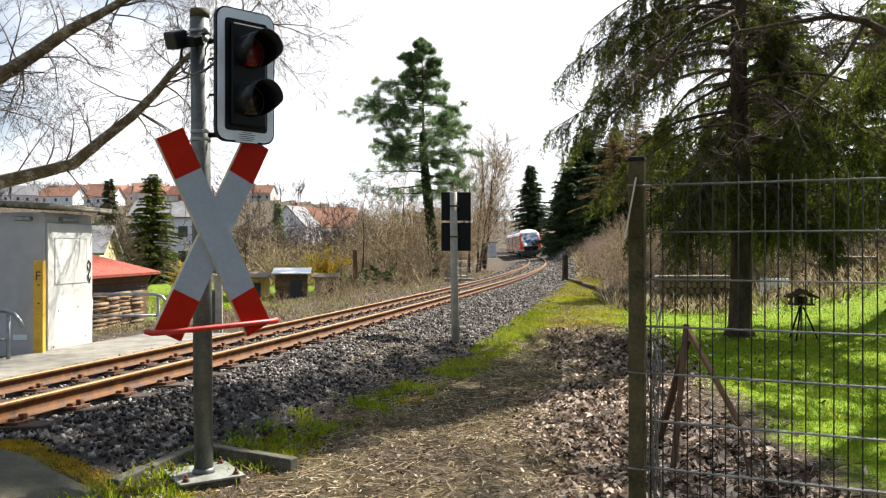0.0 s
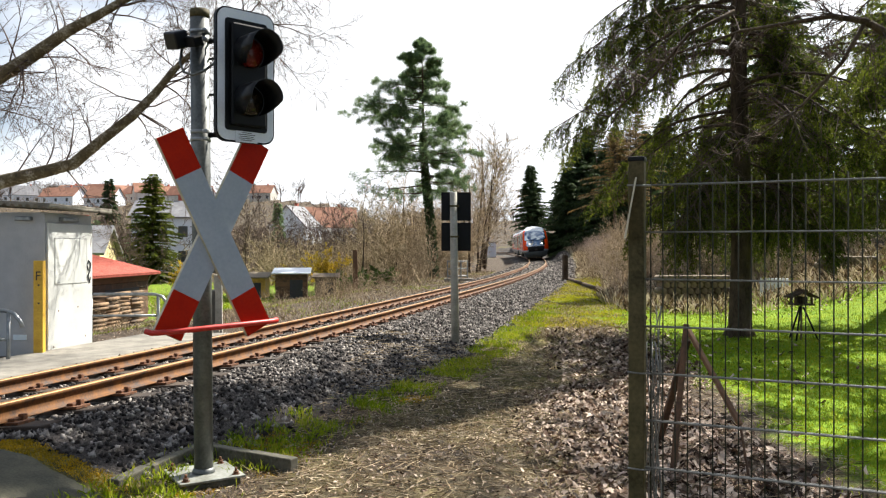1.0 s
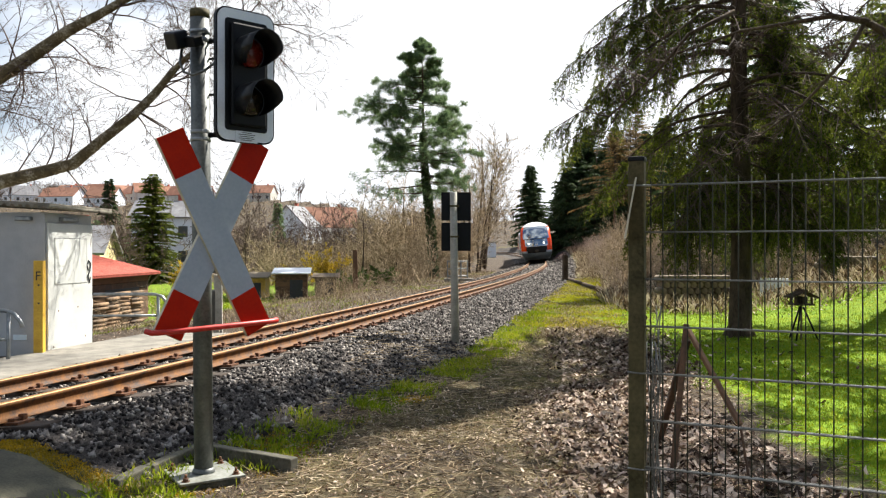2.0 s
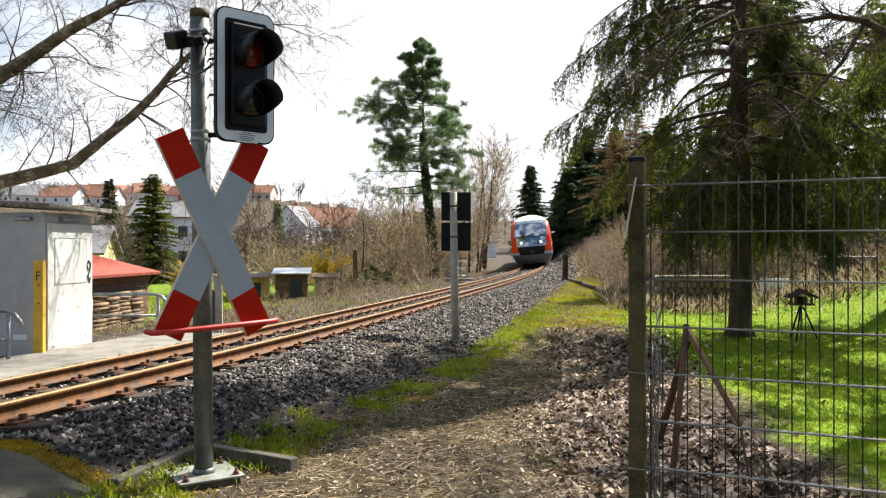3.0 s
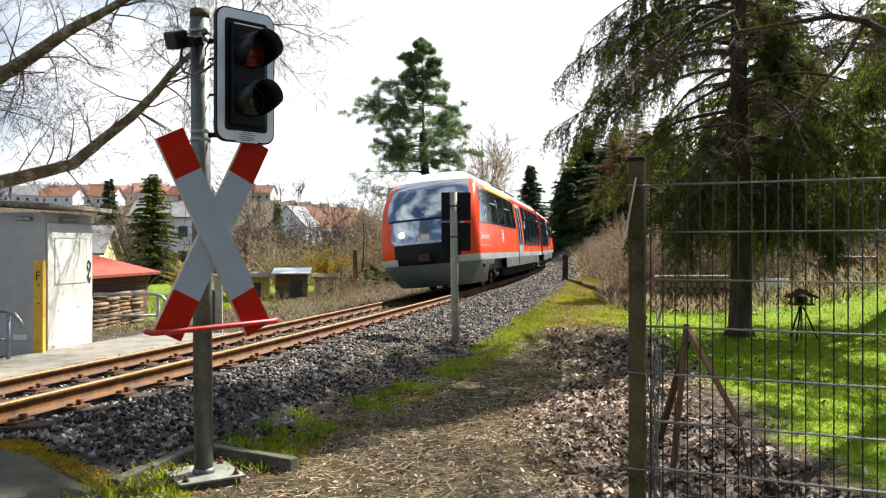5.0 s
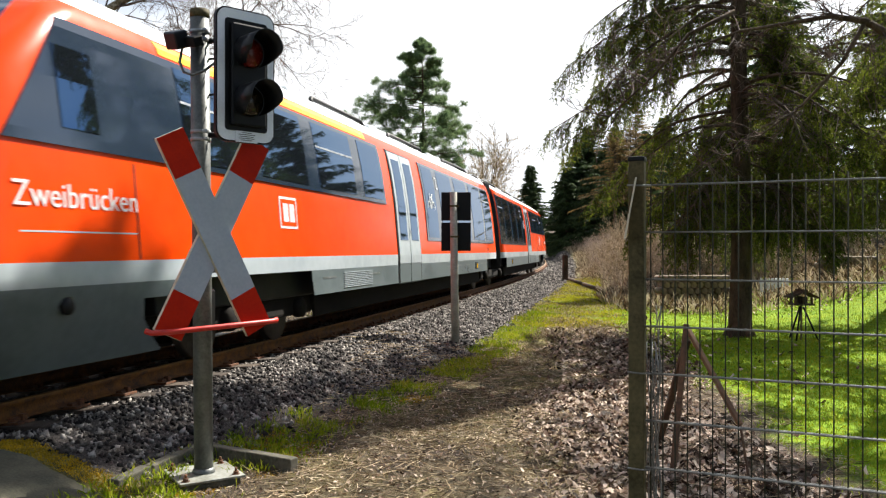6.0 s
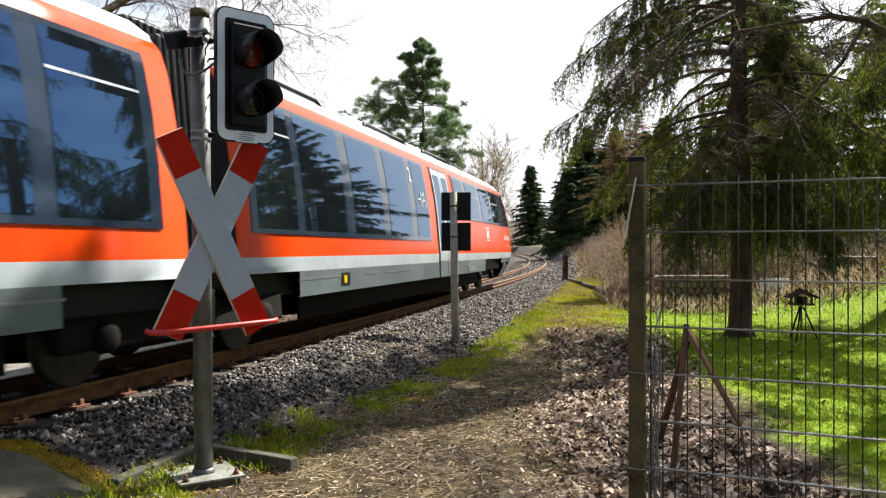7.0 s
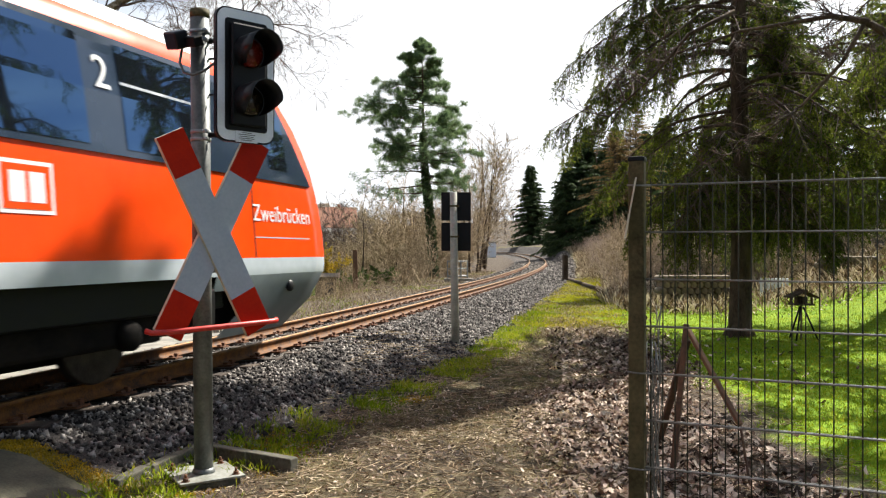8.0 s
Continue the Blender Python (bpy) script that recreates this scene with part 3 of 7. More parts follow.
def outline(z):
    """Points (x, y) round the front half of the car at height z: right side from the rear, the front, then the left side; and their zone."""
    xn, w0 = nose_x(z), side_w(z)
    bulge = 0.44 * (w0 / 1.4) ** 2 if w0 > 0.05 else 0.05
    xs_end = xn - bulge - 0.10
    pts, zone = [], []
    xs = [0.42, 2, 4, 6, 8, 10, 12, 14, 14.75, 16.2, 17, 17.6, 18.3, 18.7, 19.1, 19.4, 19.7, 20.0]
    for k, x in enumerate(xs):
        xx = 0.42 + (x - 0.42) * (xs_end - 0.42) / (20.0 - 0.42)
        pts.append((xx, -side_w(z, xx)))
        zone.append(0)
    w = side_w(z, xs_end)
    # rounded corner and bowed front
    nf = 32
    for k in range(1, nf):
        u = -1 + 2 * k / nf
        y = w * 0.985 * u
        pts.append((xn - bulge * (u * u) - 0.10 * abs(u) ** 6, y))
        zone.append(1)
    for x, y in list(reversed(pts[:len(xs)])):
        pts.append((x, -y))
        zone.append(0)
    return pts, zone, len(xs), nf


def build_shell(lit):
    levels = [0.22, 0.36, 0.52, 0.70, 0.84, 0.93, 1.02, 1.12, 1.30, 1.40, 1.46, 1.62, 1.80, 2.02, 2.08, 2.3, 2.55, 2.8, 2.9, 3.0, 3.09, 3.18, 3.27, 3.36, 3.43, 3.50, 3.56, 3.61, 3.645, 3.66]
    V, F, mi = [], [], []
    mats = [M["car_orange"], M["car_light"], M["car_grey"], M["car_roof"], M["car_black"], M["car_screen"], M["car_silver"], M["car_under"]]
    n = None
    for z in levels:
        pts, zone, ns, nf = outline(z)
        n = len(pts)
        V += [(x, y, z) for x, y in pts]
    for a in range(len(levels) - 1):
        zc = (levels[a] + levels[a + 1]) / 2
        for i in range(n - 1):
            front = ns - 1 <= i < ns + nf - 1
            u = abs((i - (ns - 1) + 0.5) / nf * 2 - 1) if front else 1
            xc = (V[a * n + i][0] + V[a * n + i + 1][0]) / 2
            if (zc < 0.52 and xc < 18.3) or (zc < 0.84 and not front and (14.75 < xc < 18.3 or xc < 2.1)):
                continue
            if front:
                if zc < 0.84:
                    k = 2
                elif zc < 1.02:
                    k = 4 if u < 0.62 else 1
                elif zc < 1.40:
                    k = 4 if u < 0.66 else 0
                elif zc < 1.46:
                    k = 6 if u < 0.70 else 0
                elif zc < 2.02:
                    k = 5 if u < 0.76 else 0
                elif zc < 2.08:
                    k = 4 if u < 0.80 else 0
                elif zc < 3.22:
                    k = 5 if u < 0.86 else 0
                else:
                    k = 3
            else:
                k = 2 if zc < 0.84 else 1 if zc < 1.02 else 0 if zc < 3.09 else 3
            F.append((a * n + i, a * n + i + 1, (a + 1) * n + i + 1, (a + 1) * n + i))
            mi.append(k)
    # rear bulkhead at the joint
    ring = [a * n for a in range(2, len(levels))] + [a * n + n - 1 for a in range(len(levels) - 1, 1, -1)]
    me = mesh_from("shell", np.array(V), [tuple(f) for f in F] + [tuple(ring)], mats, mi + [4])
    me.polygons.foreach_set("use_smooth", np.ones(len(me.polygons), dtype=bool))
    return me


def side_patch(x0, x1, z0, z1, off, mat, side, name="panel", nx=6, nz=6, skew=0.0):
    """A panel with thickness that follows the car's side."""
    V, F = [], []
    for k, o in enumerate((off, 0.0)):
        for iz in range(nz + 1):
            z = z0 + (z1 - z0) * iz / nz
            for ix in range(nx + 1):
                x = x0 + (x1 - skew * (z - z0) - x0) * ix / nx
                V.append((x, side * (side_w(z, x) + o), z))
    w = nx + 1
    tot = w * (nz + 1)
    for iz in range(nz):
        for ix in range(nx):
            a = iz * w + ix
            q = (a, a + 1, a + w + 1, a + w)
            F.append(q if side < 0 else q[::-1])
    rim = [ix for ix in range(w)] + [iz * w + nx for iz in range(1, nz + 1)] + [nz * w + ix for ix in range(nx - 1, -1, -1)] + [iz * w for iz in range(nz - 1, 0, -1)]
    for a, b in zip(rim, rim[1:] + rim[:1]):
        q = (b, a, a + tot, b + tot)
        F.append(q if side < 0 else q[::-1])
    return mesh_from(name, np.array(V), F, mat, smooth=False)


def bogie(parent, x, base, powered=True):
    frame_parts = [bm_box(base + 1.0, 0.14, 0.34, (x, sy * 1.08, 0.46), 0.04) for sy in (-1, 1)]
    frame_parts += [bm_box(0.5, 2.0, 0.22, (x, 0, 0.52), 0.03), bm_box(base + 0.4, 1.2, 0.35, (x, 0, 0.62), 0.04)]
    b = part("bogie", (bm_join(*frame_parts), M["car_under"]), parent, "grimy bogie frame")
    for ax in (-base / 2, base / 2):
        prof = [(0.03, -0.07), (0.385, -0.07), (0.40, -0.045), (0.385, -0.03), (0.383, 0.045), (0.34, 0.05), (0.31, 0.02), (0.12, 0.015), (0.10, 0.07), (0.03, 0.075)]
        bms = []
        for sy in (-1, 1):
            w = lathe(prof, 28)
            rot = Matrix.Rotation(radians(90 * sy), 4, "X")
            bmesh.ops.transform(w, matrix=Matrix.Translation((0, sy * 0.755, 0)) @ rot, verts=w.verts)
            bms.append(w)
            for q in range(5):
                hub = bm_box(0.05, 0.03, 0.05, (0.2 * math.cos(q * 1.2566), sy * 0.80, 0.2 * math.sin(q * 1.2566)), 0.008)
                bms.append(hub)
        axle = lathe([(0.07, -0.75), (0.07, 0.75)], 12)
        bmesh.ops.transform(axle, matrix=Matrix.Rotation(radians(90), 4, "X"), verts=axle.verts)
        w = part("wheelset", (bm_join(*bms, axle), M["steel"]), b, "worn steel wheelset", Matrix.Translation((x + ax, 0, 0.385)))
        WHEELS.append(w)
        for sy in (-1, 1):
            box = lathe([(0.02, 0), (0.13, 0), (0.13, 0.10), (0.08, 0.13), (0.02, 0.14)], 14)
            bmesh.ops.transform(box, matrix=Matrix.Translation((x + ax, sy * 1.12, 0.385)) @ Matrix.Rotation(radians(-90 * sy), 4, "X"), verts=box.verts)
            part("axle_box", (box, M["car_under"]), b)
            spr = lathe([(0.09, 0), (0.11, 0.03), (0.09, 0.06), (0.11, 0.09), (0.09, 0.12), (0.11, 0.15), (0.09, 0.18)], 12)
            bmesh.ops.translate(spr, vec=(x + ax + 0.28, sy * 1.0, 0.58), verts=spr.verts)
            part("spring", (spr, M["steel"]), b)


WHEELS = []


def add_letters(parent, text, size, x, z, side, mat, name="lettering", lean=True):
    me = letters(text, size, 0.001)
    me.materials.append(mat)
    zc = z + size * 0.35
    slope = math.atan2(side_w(zc + 0.1, x) - side_w(zc - 0.1, x), 0.2)
    yaw = math.atan2(side_w(zc, x + 0.2) - side_w(zc, x - 0.2), 0.4)
    y = side * (side_w(z, x) + (0.028 if z > 2 else 0.006))
    if side < 0:
        m = Matrix.Translation((x, y, z)) @ Matrix.Rotation(-yaw, 4, "Z") @ Matrix.Rotation(slope, 4, "X")
    else:
        m = Matrix.Translation((x, y, z)) @ Matrix.Rotation(math.pi + yaw, 4, "Z") @ Matrix.Rotation(slope, 4, "X")
    return part(name, me, parent, m=m)


def ring(x, z, r):
    return pipe([(x + r * math.cos(k * 0.4833), 0, z + r * math.sin(k * 0.4833)) for k in range(14)], 0.016, 5, False)


def build_car(front):
    car = thing("railcar", label=("leading" if front else "trailing") + " half of a red and grey diesel railcar set", category="train", group="railcar halves")
    body = part("body", build_shell(front), car, "glossy red body with light grey sill and silver roof")
    for side in (-1, 1):
        # window bands
        lo = part("window_band", side_patch(0.78, 8.88, 1.29, 2.90, 0.016, M["car_band"], side, nx=4, nz=16), body, "dark slate window band")
        for x0, x1 in ((0.95, 2.04), (2.28, 3.82), (4.2, 5.66), (6.04, 7.44), (7.86, 8.76)):
            pn = part("pane", side_patch(x0, x1, 1.36, 2.84, 0.022, M["car_glass"], side, nx=2, nz=14), lo, "dark tinted window pane")
            if x0 < 1:
                part("window_bar", side_patch(x0, x1, 2.49, 2.515, 0.028, M["car_silver"], side, nx=1, nz=1), pn)
        bike = bm_join(ring(8.18, 1.98, 0.13), ring(8.52, 1.98, 0.13), pipe([(8.18, 0, 1.98), (8.29, 0, 2.2), (8.46, 0, 2.2), (8.52, 0, 1.98)], 0.016, 5),
                       pipe([(8.29, 0, 2.2), (8.35, 0, 1.98), (8.46, 0, 2.2), (8.48, 0, 2.28)], 0.016, 5), pipe([(8.27, 0, 2.27), (8.29, 0, 2.2)], 0.016, 5))
        yy = side_w(2.05) + 0.026
        bmesh.ops.scale(bike, vec=(1, 0.15, 1), verts=bike.verts)
        bmesh.ops.translate(bike, vec=(0, side * yy, 0), verts=bike.verts)
        part("bicycle_sign", (bike, M["car_white"]), lo, "white bicycle sign")
        hi = part("window_band", side_patch(11.6, 20.22, 1.88, 2.90, 0.016, M["car_band"], side, nx=14, nz=12, skew=0.72), body, "dark slate window band")
        for x0, x1 in ((11.72, 12.72), (13.12, 14.6), (15.02, 16.36), (16.8, 17.95), (19.2, 19.62)):
            pn = part("pane", side_patch(x0, x1, 1.94 if x0 < 19 else 2.02, 2.84 if x0 < 19 else 2.66, 0.022, M["car_glass"], side, nx=3, nz=12), hi, "dark tinted window pane")
            if x0 in (13.12, 16.8):
                part("window_bar", side_patch(x0, x1, 2.49, 2.515, 0.028, M["car_silver"], side, nx=1, nz=1), pn)
        if front:
            part("class_stripe", side_patch(12.1, 18.1, 2.93, 3.06, 0.006, M["car_yellow"], side, nx=4, nz=2), body, "yellow first-class stripe")
        # sliding doors: two leaves
        dr = part("door", side_patch(9.50, 11.10, 0.50, 2.90, 0.010, M["car_black"], side, nx=2, nz=16), body, "light grey double door")
        for x0, x1 in ((9.56, 10.28), (10.32, 11.04)):
            leaf = part("door_leaf", side_patch(x0, x1, 0.86, 2.87, 0.020, M["car_light"], side, nx=2, nz=14), dr, "light grey door leaf")
            part("door_sill", side_patch(x0, x1, 0.52, 0.86, 0.016, M["car_grey"], side, nx=2, nz=2), dr)
            part("door_pane", side_patch(x0 + 0.12, x1 - 0.12, 1.28, 2.74, 0.026, M["car_glass"], side, nx=2, nz=12), leaf, "tall tinted door pane")
        part("door_button", side_patch(10.24, 10.28, 1.38, 1.50, 0.035, M["car_silver"], side, nx=1, nz=1), dr)
        # logo plate as a plain framed shape
        lg = part("logo_plate", side_patch(15.46, 15.96, 1.36, 1.74, 0.006, M["car_white"], side, nx=1, nz=2), body, "white framed logo plate")
        part("logo_field", side_patch(15.49, 15.93, 1.39, 1.71, 0.009, M["car_orange"], side, nx=1, nz=2), lg)
        part("logo_shape", side_patch(15.55, 15.69, 1.44, 1.66, 0.012, M["car_white"], side, nx=1, nz=1), lg)
        part("logo_shape", side_patch(15.73, 15.87, 1.44, 1.66, 0.012, M["car_white"], side, nx=1, nz=1), lg)
        add_letters(body, "Zweibrücken", 0.26, 19.46, 1.42, side, M["car_white"])
        add_letters(body, "2" if not front else "1", 0.40, 16.58, 2.42, side, M["car_white"], "class_number")
        add_letters(body, "2", 0.40, 7.65, 2.42, side, M["car_white"], "class_number")
        for q, (x0, x1) in enumerate(((2.0, 3.9), (4.6, 5.2), (5.6, 7.2), (12.2, 12.8), (14.2, 14.7))):
            part("sill_marking", side_patch(x0, x1, 0.72, 0.745, 0.004, M["galv"], side, nx=1, nz=1), body)
        for q in range(9):
            part("vent_slat", side_patch(12.6, 13.9, 0.57 + q * 0.026, 0.58 + q * 0.026, 0.010, M["car_light"], side, nx=1, nz=1), body)
        part("panel_seam", side_patch(18.77, 18.79, 1.03, 1.83, 0.003, M["car_black"], side, nx=1, nz=3), body)
        part("panel_seam", side_patch(18.8, 20.1, 1.235, 1.247, 0.003, M["car_light"], side, nx=4, nz=1), body)
        cap = lathe([(0.01, 0.0), (0.07, 0.0), (0.07, 0.03), (0.045, 0.05), (0.01, 0.052)], 16)
        bmesh.ops.transform(cap, matrix=Matrix.Translation((19.62, side * (side_w(0.70, 19.62) - 0.005), 0.70)) @ Matrix.Rotation(radians(-90 * side), 4, "X"), verts=cap.verts)
        part("side_lamp", (cap, M["car_black"]), body, "round dark lamp on the skirt")
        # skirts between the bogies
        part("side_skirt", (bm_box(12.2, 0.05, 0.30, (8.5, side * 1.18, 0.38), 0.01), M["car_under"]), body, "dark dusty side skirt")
        # yellow filler hatch
        hatch = part("filler_hatch", side_patch(3.5, 3.85, 0.6, 0.78, 0.008, M["car_black"], side, nx=1, nz=1), body)
        part("filler_cap", side_patch(3.58, 3.68, 0.63, 0.74, 0.02, M["car_yellow"], side, nx=1, nz=1), hatch)
        # headlights behind the glass
        lamp = lathe([(0.02, 0.0), (0.085, 0.0), (0.088, 0.03), (0.07, 0.05), (0.02, 0.055)], 18)
        ly, lz = side * 0.66, 1.66
        lx = nose_x(lz) - 0.44 * (0.66 / 1.36) ** 2
        bmesh.ops.transform(lamp, matrix=Matrix.Translation((lx - 0.02, ly, lz)) @ Matrix.Rotation(radians(80), 4, "Y"), verts=lamp.verts)
        part("headlight", (lamp, M["lamp_glow"] if front else M["lamp_off"]), body, "lit round headlight" if front else "unlit round lamp")
    # wiper, coupler, plate on the nose
    part("wiper", (pipe([(nose_x(2.12) + 0.0, 0.0, 2.12), (nose_x(2.4) - 0.0, -0.25, 2.35), (nose_x(2.75) - 0.02, -0.62, 2.72)], 0.016, 6), M["car_black"]), body)
    cp = part("coupler", (bm_join(bm_box(0.5, 0.34, 0.26, (21.02, 0, 1.02), 0.04), bm_box(0.2, 0.5, 0.36, (20.94, 0, 1.02), 0.05)), M["car_under"]), body, "black automatic coupler")
    part("coupler_face", (bm_box(0.04, 0.3, 0.2, (21.29, 0, 1.02), 0.02), M["steel"]), cp)
    part("front_plate", (bm_box(0.012, 0.22, 0.12, (nose_x(1.58) + 0.012, 0, 1.58), 0.004), M["car_white"]), body, "small white and red logo plate")
    # roof gear
    for x0, x1, h in ((1.4, 4.6, 0.06), (6.6, 9.4, 0.06), (10.8, 13.4, 0.06)):
        part("roof_unit", (bm_box(x1 - x0, 1.1, h + 0.04, ((x0 + x1) / 2, 0, 3.63), 0.03), M["car_roof"]), body, "low silver roof unit")
        for side in (-1, 1):
            part("roof_rail", (pipe([(x0, side * 0.92, 3.30), (x0 + 0.15, side * 0.86, 3.47), (x1 - 0.15, side * 0.86, 3.47), (x1, side * 0.92, 3.30)], 0.035, 6), M["car_black"]), body)
    bogie(car, 16.0, 1.9)
    # solid black blocks stand in for the shade above the bogies
    part("bogie_shade_block", (bm_box(3.7, 2.46, 0.34, (16.5, 0, 0.70), 0.02), M["car_black"]), car, "black block for the shade above the bogie")
    part("bogie_shade_block", (bm_box(1.75, 2.46, 0.30, (1.30, 0, 0.72), 0.02), M["car_black"]), car, "black block for the shade above the bogie")
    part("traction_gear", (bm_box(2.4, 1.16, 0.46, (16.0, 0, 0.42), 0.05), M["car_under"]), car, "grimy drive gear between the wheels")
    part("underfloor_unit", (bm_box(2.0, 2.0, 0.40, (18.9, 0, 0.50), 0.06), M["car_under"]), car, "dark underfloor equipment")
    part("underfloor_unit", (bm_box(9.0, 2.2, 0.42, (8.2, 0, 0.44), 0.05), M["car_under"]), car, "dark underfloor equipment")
    if front:
        bl = part("bellows", (bm_box(0.80, 2.40, 2.40, (0, 0, 1.95), 0.02), M["car_black"]), car, "black rubber gangway bellows")
        for x in np.linspace(-0.38, 0.38, 8):
            part("bellows_fold", (bm_join(bm_box(0.07, 2.50, 2.5, (x, 0, 1.95), 0.03), bm_box(0.066, 1.8, 0.3, (x, 0, 3.3), 0.03)), M["car_black"]), bl)
        part("traction_gear", (bm_box(2.2, 1.16, 0.46, (0.0, 0, 0.42), 0.05), M["car_under"]), car, "grimy drive gear between the wheels")
        bogie(car, 0.0, 2.65)
    return car


CAR_A = build_car(True)
CAR_B = build_car(False)


def joint_s(t):
    """Distance of the joint between the halves along the line, at t seconds."""
    dt = 6.0 - t
    if t <= 6.0:
        return 22.017 + 17.11 * dt - 0.0465 * dt * dt
    e = t - 6.0
    return 22.017 - 17.11 * e - 0.330 * e * e


def car_pose(s, sign):
    J, r, _ = track_at(s)
    E, r2, _ = track_at(s + sign * 16.0)
    u = (E - J).normalized()
    r = (r + r2).normalized()
    up, _rt = cant_up(r)
    up = (up - u * up.dot(u)).normalized()
    y = up.cross(u)
    return Matrix(((u.x, y.x, up.x, J.x), (u.y, y.y, up.y, J.y), (u.z, y.z, up.z, J.z), (0, 0, 0, 1)))

# ---- road, kerb and the crossing signal ----


def strip(name, quad, n, m, lift, mat):
    """A sheet over the ground between four plan corners, with a skirt."""
    q = [np.array(c, float) for c in quad]
    V = []
    for j in range(m + 1):
        for i in range(n + 1):
            u, v = i / n, j / m
            p = q[0] * (1 - u) * (1 - v) + q[1] * u * (1 - v) + q[2] * u * v + q[3] * (1 - u) * v
            V.append((p[0], p[1]))
    V = np.array(V)
    V[:, 1] += 0.03 * wave(V[:, 0], V[:, 1], 5.0) + 0.02 * wave(V[:, 0], V[:, 1], 13.0, 2)
    z = ground_z(V[:, 0], V[:, 1]) + lift
    top = np.column_stack([V, z])
    bot = np.column_stack([V, z - 0.15])
    F = []
    w = n + 1
    for j in range(m):
        for i in range(n):
            a = j * w + i
            F.append((a, a + 1, a + w + 1, a + w))
    rim = list(range(w)) + [j * w + n for j in range(1, m + 1)] + [m * w + i for i in range(n - 1, -1, -1)] + [j * w for j in range(m - 1, 0, -1)]
    k = len(V)
    for a, b in zip(rim, rim[1:] + rim[:1]):
        F.append((b, a, a + k, b + k))
    me = mesh_from(name, np.vstack([top, bot]), F, mat)
    return me


road = new("road", strip("road", [(-3.60, 5.555), (1.5, 3.566), (0.9, -3.4), (-5.6, 1.2)], 120, 40, 0.015, M["asphalt"]))
tagged(road, "worn dark asphalt lane with a ragged edge", "road", kind="structure")


def kerb_line(p, q, z, n):
    p, q = Vector(p), Vector(q)
    d = (q - p)
    ang = math.atan2(d.y, d.x)
    bm = bm_box(d.length - 0.006, 0.085, 0.22, (0, 0, 0), 0.01)
    for v in bm.verts:
        v.co += Vector((0, noise.noise(v.co * 3) * 0.006, noise.noise(v.co * 5) * 0.006))
    c = (p + q) / 2
    return bm, Matrix.Translation((c.x, c.y, z - 0.11)) @ Matrix.Rotation(ang, 4, "Z")


kerb = thing("kerb", label="mossy concrete edging round the signal base", category="kerb", kind="structure")
for a, b in (((-1.82, 6.03), (-1.98, 5.47)), ((-1.985, 5.46), (-2.08, 5.12)), ((-1.77, 6.07), (-1.40, 5.86)), ((-1.39, 5.855), (-1.03, 5.65))):
    bm, m = kerb_line(a, b, -0.220, 4)
    part("kerb_stone", (bm, M["kerb"]), kerb, m=m)

PX, PY, PG = -1.604, 5.46, -0.30
YAW = radians(43)
BR = Vector((math.cos(YAW), math.sin(YAW), 0))      # along the boards
BN = Vector((math.sin(YAW), -math.cos(YAW), 0))     # out of the boards, towards the road
FACE = Matrix(((BR.x, -BN.x, 0, 0), (BR.y, -BN.y, 0, 0), (0, 0, 1, 0), (0, 0, 0, 1)))   # x along, -y out, z up


